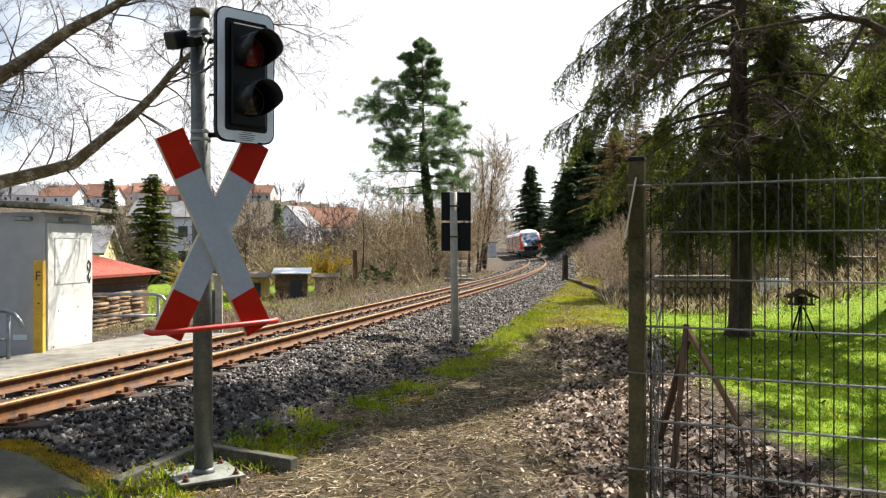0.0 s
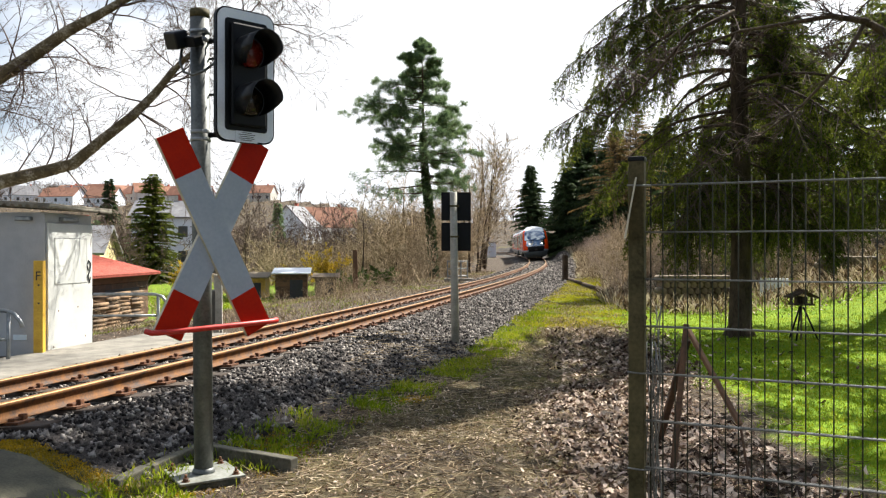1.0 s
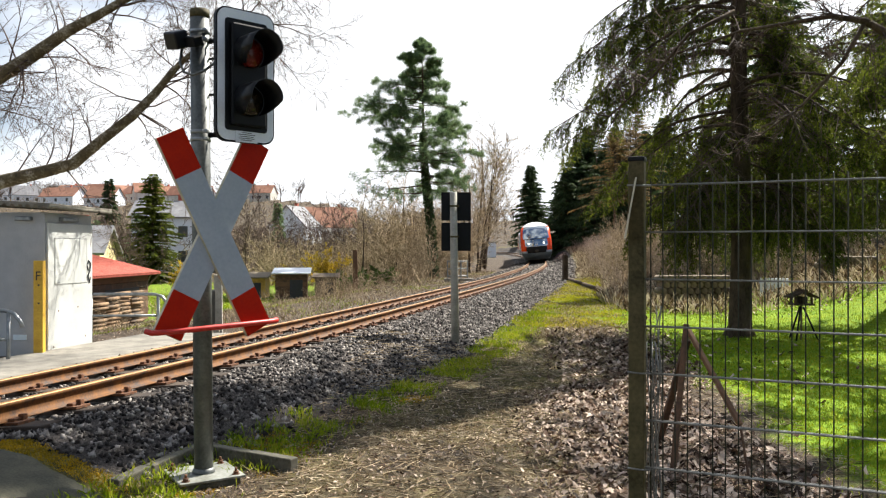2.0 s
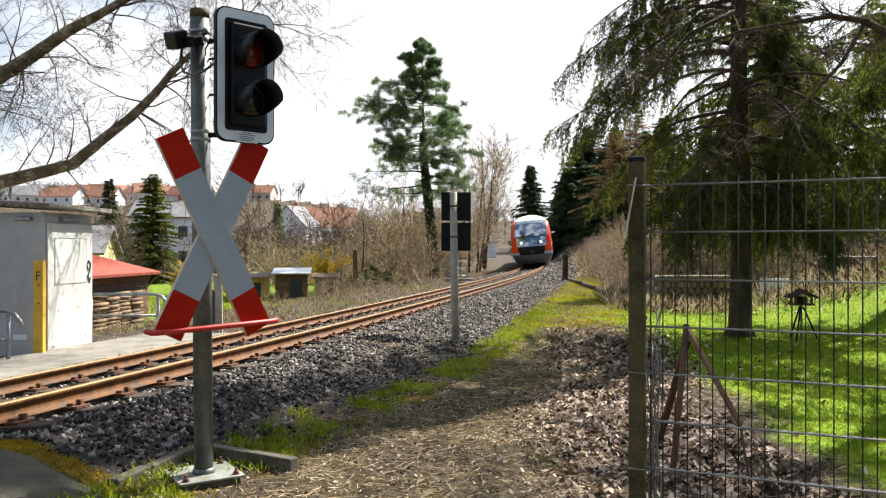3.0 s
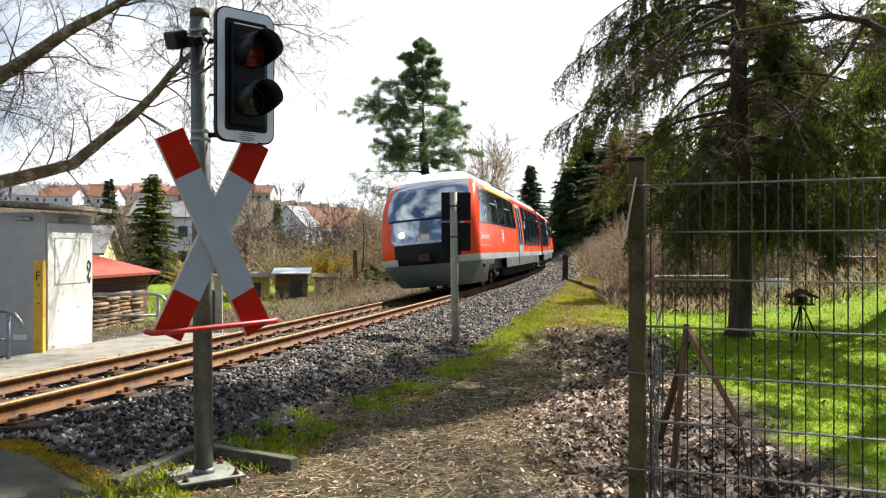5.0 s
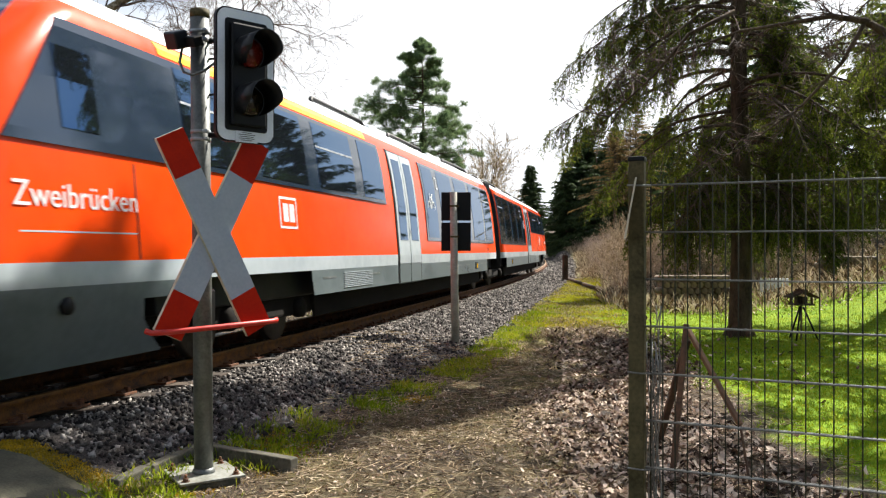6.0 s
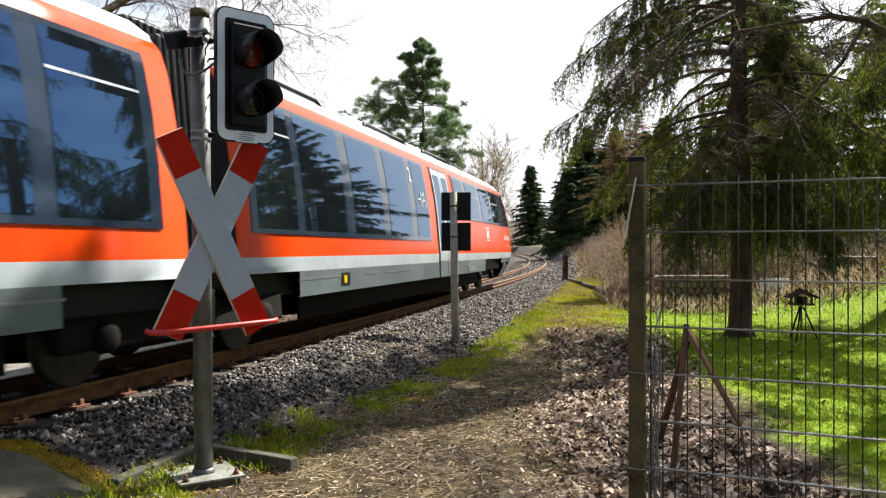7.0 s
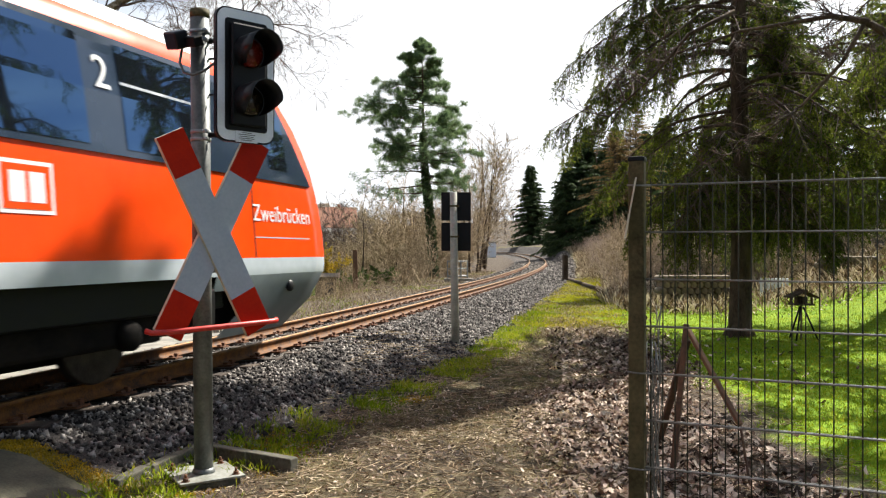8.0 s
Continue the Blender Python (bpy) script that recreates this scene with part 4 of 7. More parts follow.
def build_signal():
    sig = thing("crossing_signal", pose(PX, PY, PG), "level crossing light signal on a grey steel pole", "signal")
    lean = -0.028
    H = 3.13
    pole = part("pole", (pipe([(0, 0, 0.026), (lean * 0.5, 0, H * 0.5), (lean, 0, H - 0.05)], 0.0625, 24), M["pole_paint"]), sig, "weathered grey steel pole")
    part("pole_cap", (pipe([(lean, 0, H - 0.055), (lean, 0, H)], 0.065, 24), M["fence_post"]), pole, "rusty brown pole cap")
    for z in (H - 0.15, H - 0.21, H - 0.82, H - 0.87):
        part("clamp_band", (pipe([(lean * z / H, 0, z - 0.012), (lean * z / H, 0, z + 0.012)], 0.067, 24), M["galv"]), pole)
        part("clamp_bolt", (bm_box(0.03, 0.05, 0.02, (lean * z / H + 0.055, -0.06, z), 0.004), M["galv"]), pole)
    # base
    foot = bm_box(0.40, 0.40, 0.16, (0, 0, -0.03), 0.03)
    for v in foot.verts:
        v.co += Vector((noise.noise(v.co * 4), noise.noise(v.co * 5 + Vector((3, 1, 2))), 0)) * 0.02
    part("footing", (foot, M["kerb"]), sig, "crumbling concrete footing", Matrix.Translation((0, 0, -0.034)) @ Matrix.Rotation(radians(33), 4, "Z"))
    plate = part("base_plate", (bm_box(0.43, 0.43, 0.016, (0, 0, 0.058), 0.003), M["dull_plate"]), sig, "galvanised square base plate", Matrix.Translation((0, 0, -0.034)) @ Matrix.Rotation(radians(33), 4, "Z"))
    for i in (-1, 1):
        for j in (-1, 1):
            bolt = bm_join(lathe([(0.026, 0.066), (0.026, 0.070)], 12), lathe([(0.018, 0.070), (0.018, 0.088)], 6), lathe([(0.009, 0.088), (0.009, 0.112)], 8))
            bmesh.ops.translate(bolt, vec=(i * 0.165, j * 0.165, 0), verts=bolt.verts)
            part("bolt", (bolt, M["fastener"]), plate)
    part("collar", (lathe([(0.075, 0.066), (0.075, 0.075), (0.064, 0.10)], 20), M["pole_paint"]), plate)
    # signal head; its own space: x along the board, -y out, z up
    head_m = Matrix.Translation((0.318, -0.150, 2.352 - PG)) @ FACE
    W, Hh = 0.405, 0.845

    def plate_rounded(w, h, t, r, y):
        bm = bmesh.new()
        pts = []
        for cx, cz, a0 in ((w / 2 - r, h / 2 - r, 0), (-w / 2 + r, h / 2 - r, 90), (-w / 2 + r, -h / 2 + r, 180), (w / 2 - r, -h / 2 + r, 270)):
            for k in range(7):
                a = radians(a0 + k * 15)
                pts.append((cx + r * math.cos(a), cz + r * math.sin(a)))
        f = bm.faces.new([bm.verts.new((x, y, z)) for x, z in pts])
        ext = bmesh.ops.extrude_face_region(bm, geom=[f])
        bmesh.ops.translate(bm, vec=(0, t, 0), verts=[v for v in ext["geom"] if isinstance(v, bmesh.types.BMVert)])
        bmesh.ops.recalc_face_normals(bm, faces=bm.faces)
        return bm
    board = part("backboard", (plate_rounded(W + 0.02, Hh + 0.02, 0.03, 0.075, 0.0), M["black_metal"]), sig, "black signal backboard", head_m)
    part("white_border", (plate_rounded(W, Hh, 0.006, 0.068, -0.005), M["white_refl"]), board, "white reflective border")
    part("field", (plate_rounded(W - 0.10, Hh - 0.125, 0.008, 0.022, -0.012), M["black_metal"]), board, "black lamp field")
    part("lamp_housing", (bm_box(0.25, 0.035, 0.66, (0.004, -0.03, 0.0), 0.012), M["black_metal"]), board, "black lamp housing")
    for z, lens in ((0.143, "red_lens"), (-0.170, "dark_lens")):
        visor = bmesh.new()
        rings = []
        nn, R = 26, 0.112
        for k in range(nn + 1):
            a = radians(-52 + (284) * k / nn)
            c, s = math.cos(a), math.sin(a)
            reach = 0.22 if s > -0.1 else 0.22 - 0.15 * min(1, (-s - 0.1) / 0.7)
            rings.append([visor.verts.new((R * r * c, -y, R * r * s)) for r, y in ((1.0, 0.06), (1.0, 0.07 + reach), (0.955, 0.07 + reach), (0.955, 0.06))])
        for p, q in zip(rings, rings[1:]):
            for i in range(4):
                visor.faces.new((p[i], p[(i + 1) % 4], q[(i + 1) % 4], q[i])).smooth = i in (0, 2)
        visor.faces.new(rings[0])
        visor.faces.new(list(reversed(rings[-1])))
        bmesh.ops.recalc_face_normals(visor, faces=visor.faces)
        vs = part("visor", (visor, M["visor"]), board, "long black sun visor", Matrix.Translation((-0.008, 0.0, z)))
        ln = lathe([(0.01, 0.105), (0.05, 0.10), (0.088, 0.085), (0.10, 0.065)], 24)
        bmesh.ops.transform(ln, matrix=Matrix.Rotation(radians(90), 4, "X"), verts=ln.verts)
        part("lens", (ln, M[lens]), vs, "unlit red lens" if lens == "red_lens" else "unlit dark lens")
    sticker = part("notice_plate", (bm_box(0.16, 0.004, 0.075, (0.0, -0.010, -0.395), 0.002), M["white_refl"]), board, "small white notice plate")
    for k, w in enumerate((0.07, 0.12, 0.10, 0.11, 0.08)):
        part("notice_line", (bm_box(w, 0.002, 0.004, (0.0, -0.0135, -0.370 - 0.012 * k)), M["ink"]), sticker)
    for z in (2.62, 2.50, 2.26, 1.99):
        part("bracket", (pipe([(0.0, 0, z - PG), (0.16, -0.03, z - PG), (0.235, -0.10, z - PG)], 0.018 if z in (2.62, 1.99) else 0.008, 8), M["black_metal"]), sig)
    # radar detector box
    box = bm_box(0.125, 0.105, 0.115, (0, 0, 0), 0.012)
    rb = part("detector", (box, M["visor"]), sig, "dark grey detector box", Matrix.Translation((-0.150, -0.10, 2.605 - PG)) @ Matrix.Rotation(radians(-38), 4, "Z") @ Matrix.Rotation(radians(22), 4, "X") @ Matrix.Rotation(radians(8), 4, "Y"))
    part("detector_bracket", (bm_box(0.10, 0.08, 0.07, (0.11, 0.05, -0.02), 0.01), M["black_metal"]), rb)
    part("cable", (pipe([(-0.12, -0.08, 2.55 - PG), (-0.13, -0.10, 2.46 - PG), (-0.10, -0.11, 2.39 - PG), (-0.04, -0.11, 2.37 - PG), (0.03, -0.10, 2.40 - PG), (0.09, -0.09, 2.45 - PG), (0.16, -0.08, 2.475 - PG)], 0.009, 8), M["pole_paint"]), sig, "grey signal cable")
    part("junction_box", (bm_box(0.13, 0.10, 0.24, (-0.025, 0.09, 0.83 - PG), 0.012), M["black_metal"]), sig, "dark junction box")
    # the cross
    cm = Matrix.Translation((0.098, -0.098, 1.320 - PG)) @ FACE
    cross = part("crossbuck", (bm_box(0.10, 0.05, 0.5, (0, 0.035, 0), 0.005), M["galv"]), sig, "steel mount of the crossing sign", cm)
    L, Wd = 0.715, 0.20
    for sgn in (-1, 1):
        ang = radians(63.5) * sgn
        rot = Matrix.Rotation(-ang, 4, "Y")
        arm_m = Matrix.Translation((0, 0.012 * sgn, 0)) @ rot
        arm = part("cross_arm", (bm_box(2 * L, 0.03, Wd, (0, 0.0, 0), 0.004), M["cream"]), cross, "white board with red ends", arm_m)
        part("white_face", (bm_box(2 * L - 0.56, 0.004, Wd - 0.006, (0, -0.017, 0)), M["cross_shade_white"]), arm, "white reflective face toned blue-grey for shade")
        for e in (-1, 1):
            part("red_end", (bm_box(0.277, 0.004, Wd - 0.006, (e * (L - 0.14), -0.017, 0)), M["cross_red"]), arm, "red reflective end")
    bar = pipe([(-0.47, -0.02, -0.600), (-0.445, -0.05, -0.612), (-0.37, -0.065, -0.612), (0.0, -0.075, -0.600), (0.38, -0.065, -0.588), (0.44, -0.045, -0.586), (0.46, -0.01, -0.583)], 0.018, 10)
    part("guard_bar", (bar, M["red_bar"]), cross, "red guard bar")


build_signal()


def build_back_sign():
    x, y = 0.205, 13.3
    g = gz(x, y)
    sg = thing("track_sign", pose(x, y, g), "two black signal panels on a grey concrete post, seen from behind", "sign")
    top = 2.16 - g
    part("post", (pipe([(0, 0, -0.2), (-0.02, 0, top * 0.5), (-0.035, 0, top)], [0.064, 0.062, 0.058], 16), M["pale_post"]), sg, "pale grey post")
    for z0, z1 in ((1.70, 2.165), (1.20, 1.665)):
        pn = part("panel", (bm_box(0.485, 0.035, z1 - z0, (0.01, 0.11, (z0 + z1) / 2 - g), 0.006), M["black_metal"]), sg, "black square panel")
        part("panel_clamp", (bm_box(0.15, 0.16, 0.03, (-0.02, 0.02, (z0 + z1) / 2 - g), 0.005), M["fence_post"]), pn)


build_back_sign()

# ---- fence ----
FP = Vector((0.838, 3.51, -0.33))
FE = Vector((1.70, 3.13, -0.33))


def build_fence():
    fence = thing("mesh_fence", label="welded wire mesh fence with a weathered square post", category="fence")
    d = (FE - FP).normalized()
    ang = math.atan2(d.y, d.x)
    top = 1.612
    def post(p, tp):
        po = part("post", (bm_box(0.066, 0.066, tp + 0.6, (0, 0, (tp - 0.6) / 2), 0.006), M["fence_post"]), fence, "weathered square fence post", Matrix.Translation((p.x, p.y, 0)) @ Matrix.Rotation(ang, 4, "Z"))
        part("post_cap", (bm_box(0.072, 0.072, 0.022, (0, 0, tp), 0.006), M["black_metal"]), po, "black post cap")
        return po
    po = post(FP, top)
    post(FP + d * 2.52, top)
    for z in (1.50, 0.70, 0.29):
        part("fixing_wire", (pipe([(-0.036, -0.04, z), (0.02, -0.042, z - 0.003), (0.06, -0.02, z - 0.004)], 0.004, 6), M["wire"]), po)
    start = FP + d * 0.045
    length = 2.42
    zs = [1.50 - 0.2015 * k for k in range(10)]
    for z in zs:
        for off in (-0.008, 0.008):
            a = Vector((start.x, start.y, z)) + Vector((d.y, -d.x, 0)) * off
            b = a + d * length
            part("wire_bar", (pipe([a - d * 0.01, a + d * length * 0.5 + Vector((0, 0, -0.002)), b], 0.0042, 6), M["wire"]), fence)
    n = int(length / 0.0505)
    rod = pipe([(0, 0, -0.42), (0, 0, 1.53)], 0.0030, 5)
    data = bpy.data.meshes.new("wire_rod")
    rod.to_mesh(data)
    rod.free()
    data.materials.append(M["wire_rod"])
    for k in range(n):
        p = start + d * (0.012 + k * 0.0505)
        part("wire_rod", data, fence, m=Matrix.Translation((p.x, p.y, 0)))
    # coil of old wire netting beside the post
    rng = random.Random(9)
    for k in range(12):
        x0 = rng.uniform(0.05, 0.11)
        pts = [Vector((start.x, start.y, z)) + d * (x0 - 0.03 + rng.uniform(-0.018, 0.018)) + Vector((0, rng.uniform(0.02, 0.10), 0)) for z in np.arange(-0.3, rng.uniform(0.7, 1.12), 0.16)]
        part("loose_wire", (pipe(pts, 0.0028, 5), M["wire"]), fence, "loose bent wire")
    # warning plate edge-on on the post
    pl = part("plate", (bm_box(0.006, 0.21, 0.255, (0, 0, 0), 0.001), M["cream"]), fence, "weathered plate on the post", Matrix.Translation((FP.x - 0.045, FP.y - 0.06, 1.395)) @ Matrix.Rotation(radians(-12), 4, "Z") @ Matrix.Rotation(radians(10), 4, "Y"))


build_fence()


def build_stakes():
    g = gz(1.55, 6.0)
    st = thing("wooden_strut", pose(0, 0, 0), "old wooden stake propped by two slanting struts", "stake")
    # crown of the stake and its feet
    crown = Vector((1.78, 5.95, 0.66))
    def stick(a, b, w, name):
        a, b = Vector(a), Vector(b)
        m = (b - a)
        bm = bm_box(w, w * 0.7, m.length, (0, 0, 0), 0.006)
        return part(name, (bm, M["wood_brown"]), st, m=Matrix.Translation((a + b) / 2) @ m.to_track_quat("Z", "Y").to_matrix().to_4x4())
    stick(crown + Vector((0, 0, 0.02)), (1.62, 5.75, gz(1.62, 5.75) - 0.05), 0.042, "stake")
    stick(crown, (1.99, 5.45, 0.05), 0.038, "strut")
    stick(crown + Vector((0.01, 0.02, -0.1)), (1.74, 6.6, gz(1.74, 6.6) - 0.05), 0.05, "strut")
    stick((1.99, 5.46, 0.07), (2.03, 5.36, gz(2.03, 5.36) - 0.05), 0.018, "strut_foot")


build_stakes()


def build_bird_house():
    x, y = 6.05, 13.75
    g = gz(x, y)
    bh = thing("bird_house", pose(x, y, g), "wooden bird house on a tripod on the lawn, coloured dark for shade", "bird house")
    for k in range(3):
        a = radians(90 + 120 * k + 20)
        part("leg", (pipe([(0.28 * math.cos(a), 0.28 * math.sin(a), -0.03), (0.03 * math.cos(a), 0.03 * math.sin(a), 0.56)], 0.016, 8), M["black_metal"]), bh)
    part("centre_pole", (pipe([(0, 0, 0.0), (0, 0, 0.60)], 0.018, 8), M["wood_grey"]), bh)
    # boards use the dark bark colour, which paints in the shade they stand in
    part("floor_board", (bm_box(0.34, 0.28, 0.025, (0, 0, 0.60), 0.004), M["bark"]), bh)
    for sx in (-1, 1):
        for sy in (-1, 1):
            part("corner_post", (bm_box(0.03, 0.03, 0.12, (sx * 0.13, sy * 0.1, 0.67), 0.003), M["bark"]), bh)
        part("roof_board", (bm_box(0.27, 0.36, 0.02, (0, 0, 0), 0.004), M["bark"]), bh, m=Matrix.Translation((sx * 0.105, 0, 0.775)) @ Matrix.Rotation(radians(24 * sx), 4, "Y"))
    part("centre_wall", (bm_box(0.05, 0.2, 0.13, (0, 0, 0.67)), M["bark"]), bh)
    part("ridge", (bm_box(0.06, 0.36, 0.04, (0, 0, 0.835), 0.008), M["bark"]), bh)


build_bird_house()

# ---- beyond the track: hut, rails, slab ----


def build_hut():
    c0 = Vector((-6.65, 13.6, 0))
    e1 = (Vector((-6.50, 15.05, 0)) - c0)
    ln = e1.length
    u = e1.normalized()                    # along the door face, away from the eye
    v = Vector((-u.y, u.x, 0))             # into the hut, to the left
    g = -0.58
    m = Matrix(((u.x, v.x, 0, c0.x), (u.y, v.y, 0, c0.y), (0, 0, 1, g), (0, 0, 0, 1)))
    hut = thing("equipment_hut", m, "grey rendered railway equipment hut with an off-white steel door", "hut")
    D, H = 2.4, 2.42
    wall = part("wall", (bm_box(ln, D, H + 0.25, (ln / 2, D / 2, H / 2 - 0.12), 0.012), M["hut_wall"]), hut, "grey rendered wall")
    roof = bm_box(ln + 0.55, D + 0.5, 0.05, (ln / 2, D / 2, 0), 0.01)
    bmesh.ops.transform(roof, matrix=Matrix.Translation((0, 0, H + 0.13)) @ Matrix.Rotation(radians(3.5), 4, "X"), verts=roof.verts)
    rf = part("roof", (roof, M["hut_roof"]), hut, "flat mossy corrugated roof")
    n = 22
    for k in range(n):
        y = -0.22 + (D + 0.44) * k / (n - 1)
        part("roof_rib", (pipe([(-0.29, y, H + 0.10 + y * 0.061), (ln + 0.29, y, H + 0.10 + y * 0.061)], 0.035, 8), M["hut_roof"]), rf)
    door = part("door", (bm_box(ln - 0.06, 0.03, H - 0.22, (ln / 2 + 0.01, -0.016, H / 2 - 0.06), 0.006), M["hut_door"]), hut, "off-white steel door")
    part("door_panel", (bm_box(ln * 0.68, 0.012, 0.78, (ln * 0.50, -0.036, H * 0.66), 0.004), M["hut_door"]), door)
    part("panel_seam", (bm_box(ln * 0.70, 0.004, 0.012, (ln * 0.50, -0.033, H * 0.66 + 0.395)), M["ink"]), door)
    part("panel_seam", (bm_box(0.012, 0.004, 0.80, (ln * 0.85, -0.033, H * 0.66)), M["ink"]), door)
    for x, z in ((0.35, 0.75), (0.95, 0.78), (0.2, 0.15), (1.2, 0.24)):
        part("door_bolt", (lathe([(0.01, -0.02), (0.016, -0.01), (0.016, 0.0)], 8), M["fastener"]), door, m=Matrix.Translation((x, -0.034, z)) @ Matrix.Rotation(radians(90), 4, "X"))
    # bent handle and graffiti-like mark
    mark = [(1.28, -0.04, 1.42), (1.24, -0.04, 1.52), (1.29, -0.04, 1.60), (1.36, -0.04, 1.55), (1.34, -0.04, 1.42), (1.27, -0.04, 1.32), (1.33, -0.04, 1.20), (1.36, -0.04, 1.30)]
    part("door_mark", (pipe(mark, 0.012, 6), M["ink"]), door, "dark hand-drawn mark")
    part("vent", (bm_box(0.50, 0.10, 0.07, (0.0, -0.03, 0), 0.015), M["galv"]), wall, "narrow wall vent", Matrix.Translation((ln * 0.45, -0.01, H - 0.1)))
    part("vent", (bm_box(0.10, 0.28, 0.07, (-0.03, 0, 0), 0.015), M["galv"]), wall, "narrow wall vent", Matrix.Translation((-0.01, 0.35, H - 0.1)))
    part("wall_plate", (bm_box(0.01, 0.24, 0.09, (-0.006, 0.44, 0.33), 0.003), M["blue_white"]), wall, "pale blue plate")


build_hut()


def build_yellow_post():
    x, y = -6.64, 13.40
    yp = thing("telephone_post", pose(x, y, -0.58, 0, 0, 6), "yellow steel telephone post marked with a letter", "post")
    bx = part("body", (bm_box(0.15, 0.13, 1.62, (0, 0, 0.81), 0.008), M["yellow_paint"]), yp, "faded yellow steel body")
    part("foot", (bm_box(0.22, 0.20, 0.05, (0, 0, 0.025), 0.01), M["yellow_paint"]), yp)
    me = letters("F", 0.21, 0.001)
    me.materials.append(M["ink"])
    part("letter", me, bx, "dark letter F", Matrix.Translation((0, -0.068, 1.30)))
    for z in (1.22, 0.92):
        part("keyhole", (bm_box(0.03, 0.01, 0.03, (0.01, -0.066, z), 0.003), M["ink"]), bx)


build_yellow_post()


def handrail(pts, posts, low, label):
    hr = thing("handrail", label=label, category="railing", group="handrails by the track")
    part("top_rail", (pipe(pts, 0.032, 10), M["galv"]), hr)
    if low:
        part("mid_rail", (pipe(low, 0.024, 10), M["galv"]), hr)
    for (x, y, z) in posts:
        part("post", (pipe([(x, y, -0.75), (x, y, z)], 0.030, 10), M["galv"]), hr)


handrail([(-8.3, 12.6, 0.29), (-6.75, 12.55, 0.28), (-6.62, 12.55, 0.24), (-6.52, 12.54, 0.13), (-6.47, 12.54, 0.02)], [(-6.70, 12.55, 0.28), (-8.2, 12.6, 0.29)],
         [(-8.3, 12.6, -0.17), (-6.70, 12.55, -0.17)], "bent grey steel tube handrail beside the hut")
handrail([(-7.2, 16.2, 0.33), (-5.78, 16.3, 0.33), (-5.62, 16.3, 0.28), (-5.5, 16.3, 0.12)], [(-7.0, 16.2, 0.33), (-5.70, 16.3, 0.32)],
         [(-7.2, 16.2, -0.10), (-5.70, 16.3, -0.10)], "low grey steel tube handrail with bent end")


def slab():
    V, F = [], []
    ss = np.arange(-14, 12.6, 1.0)
    for s in ss:
        c, r, _ = track_at(s)
        for d, z in ((-2.25, -0.75), (-2.25, -0.43), (-4.3 - 0.05 * max(0, 3 - s), -0.47), (-4.4 - 0.05 * max(0, 3 - s), -0.75)):
            p = c + r * d
            V.append((p.x, p.y, z))
    for k in range(len(ss) - 1):
        for i in range(3):
            a = k * 4 + i
            F.append((a, a + 4, a + 5, a + 1))
    F += [(0, 1, 2, 3), tuple((len(ss) - 1) * 4 + i for i in (3, 2, 1, 0))]
    ob = new("pavement", mesh_from("pavement", np.array(V), F, M["concrete"]))
    tagged(ob, "pale concrete slab along the far side of the track", "pavement", kind="structure")


slab()


def small_post(name, x, y, w, h, mat, label, cat, taper=0.9):
    g = gz(x, y)
    bm = bm_box(w, w, h + 0.2, (0, 0, (h - 0.2) / 2), w * 0.08)
    for v in bm.verts:
        if v.co.z > h * 0.6:
            v.co.x *= taper
            v.co.y *= taper
    me = bpy.data.meshes.new(name)
    bm.to_mesh(me)
    bm.free()
    me.materials.append(mat)
    ob = new(name, me)
    ob.matrix_world = pose(x, y, g, 0, 0, 12)
    return tagged(ob, label, cat)


small_post("marker_post", 6.0, 40.0, 0.24, 1.30, M["bark"], "dark weathered marker post beside the track", "post")
small_post("concrete_post", -4.86, 17.6, 0.19, 1.25, M["pale_post"], "pale concrete post beside the track", "post", 0.85)
small_post("old_stump_post", -4.1, 38.0, 0.24, 2.0, M["wood_brown"], "broken wooden post in the undergrowth", "post", 0.8)


def bank_edge():
    be = thing("bank_edging", label="half-buried timber edging along the bank", category="edging")
    pts = [(6.2, 40.0), (5.95, 34.5), (5.6, 29.5), (5.25, 25.0), (4.8, 20.8), (4.3, 17.5)]
    rng = random.Random(3)
    for (x0, y0), (x1, y1) in zip(pts, pts[1:]):
        z0, z1 = gz(x0, y0) + 0.10, gz(x1, y1) + 0.10
        part("timber", (pipe([(x0, y0, z0), ((x0 + x1) / 2, (y0 + y1) / 2, (z0 + z1) / 2 + rng.uniform(-0.02, 0.03)), (x1, y1, z1)], 0.09, 8), M["bark"]), be)


bank_edge()


def bridge_rail():
    br = thing("culvert_railing", label="small white-grey steel railing beside the track", category="railing")
    x0, y0 = 0.25, 44.0
    g = gz(x0, y0)
    for k in range(4):
        part("post", (bm_box(0.07, 0.07, 1.2, (x0 + k * 0.36, y0 + k * 0.1, g + 0.6), 0.008), M["galv"]), br)
    for z in (1.15, 0.75, 0.35):
        part("bar", (pipe([(x0, y0, g + z), (x0 + 1.08, y0 + 0.3, g + z)], 0.035, 8), M["galv"]), br)
    part("base", (bm_box(1.6, 0.5, 0.35, (x0 + 0.6, y0 + 0.2, g + 0.05), 0.03), M["concrete"]), br)


bridge_rail()

# ---- gardens and houses ----


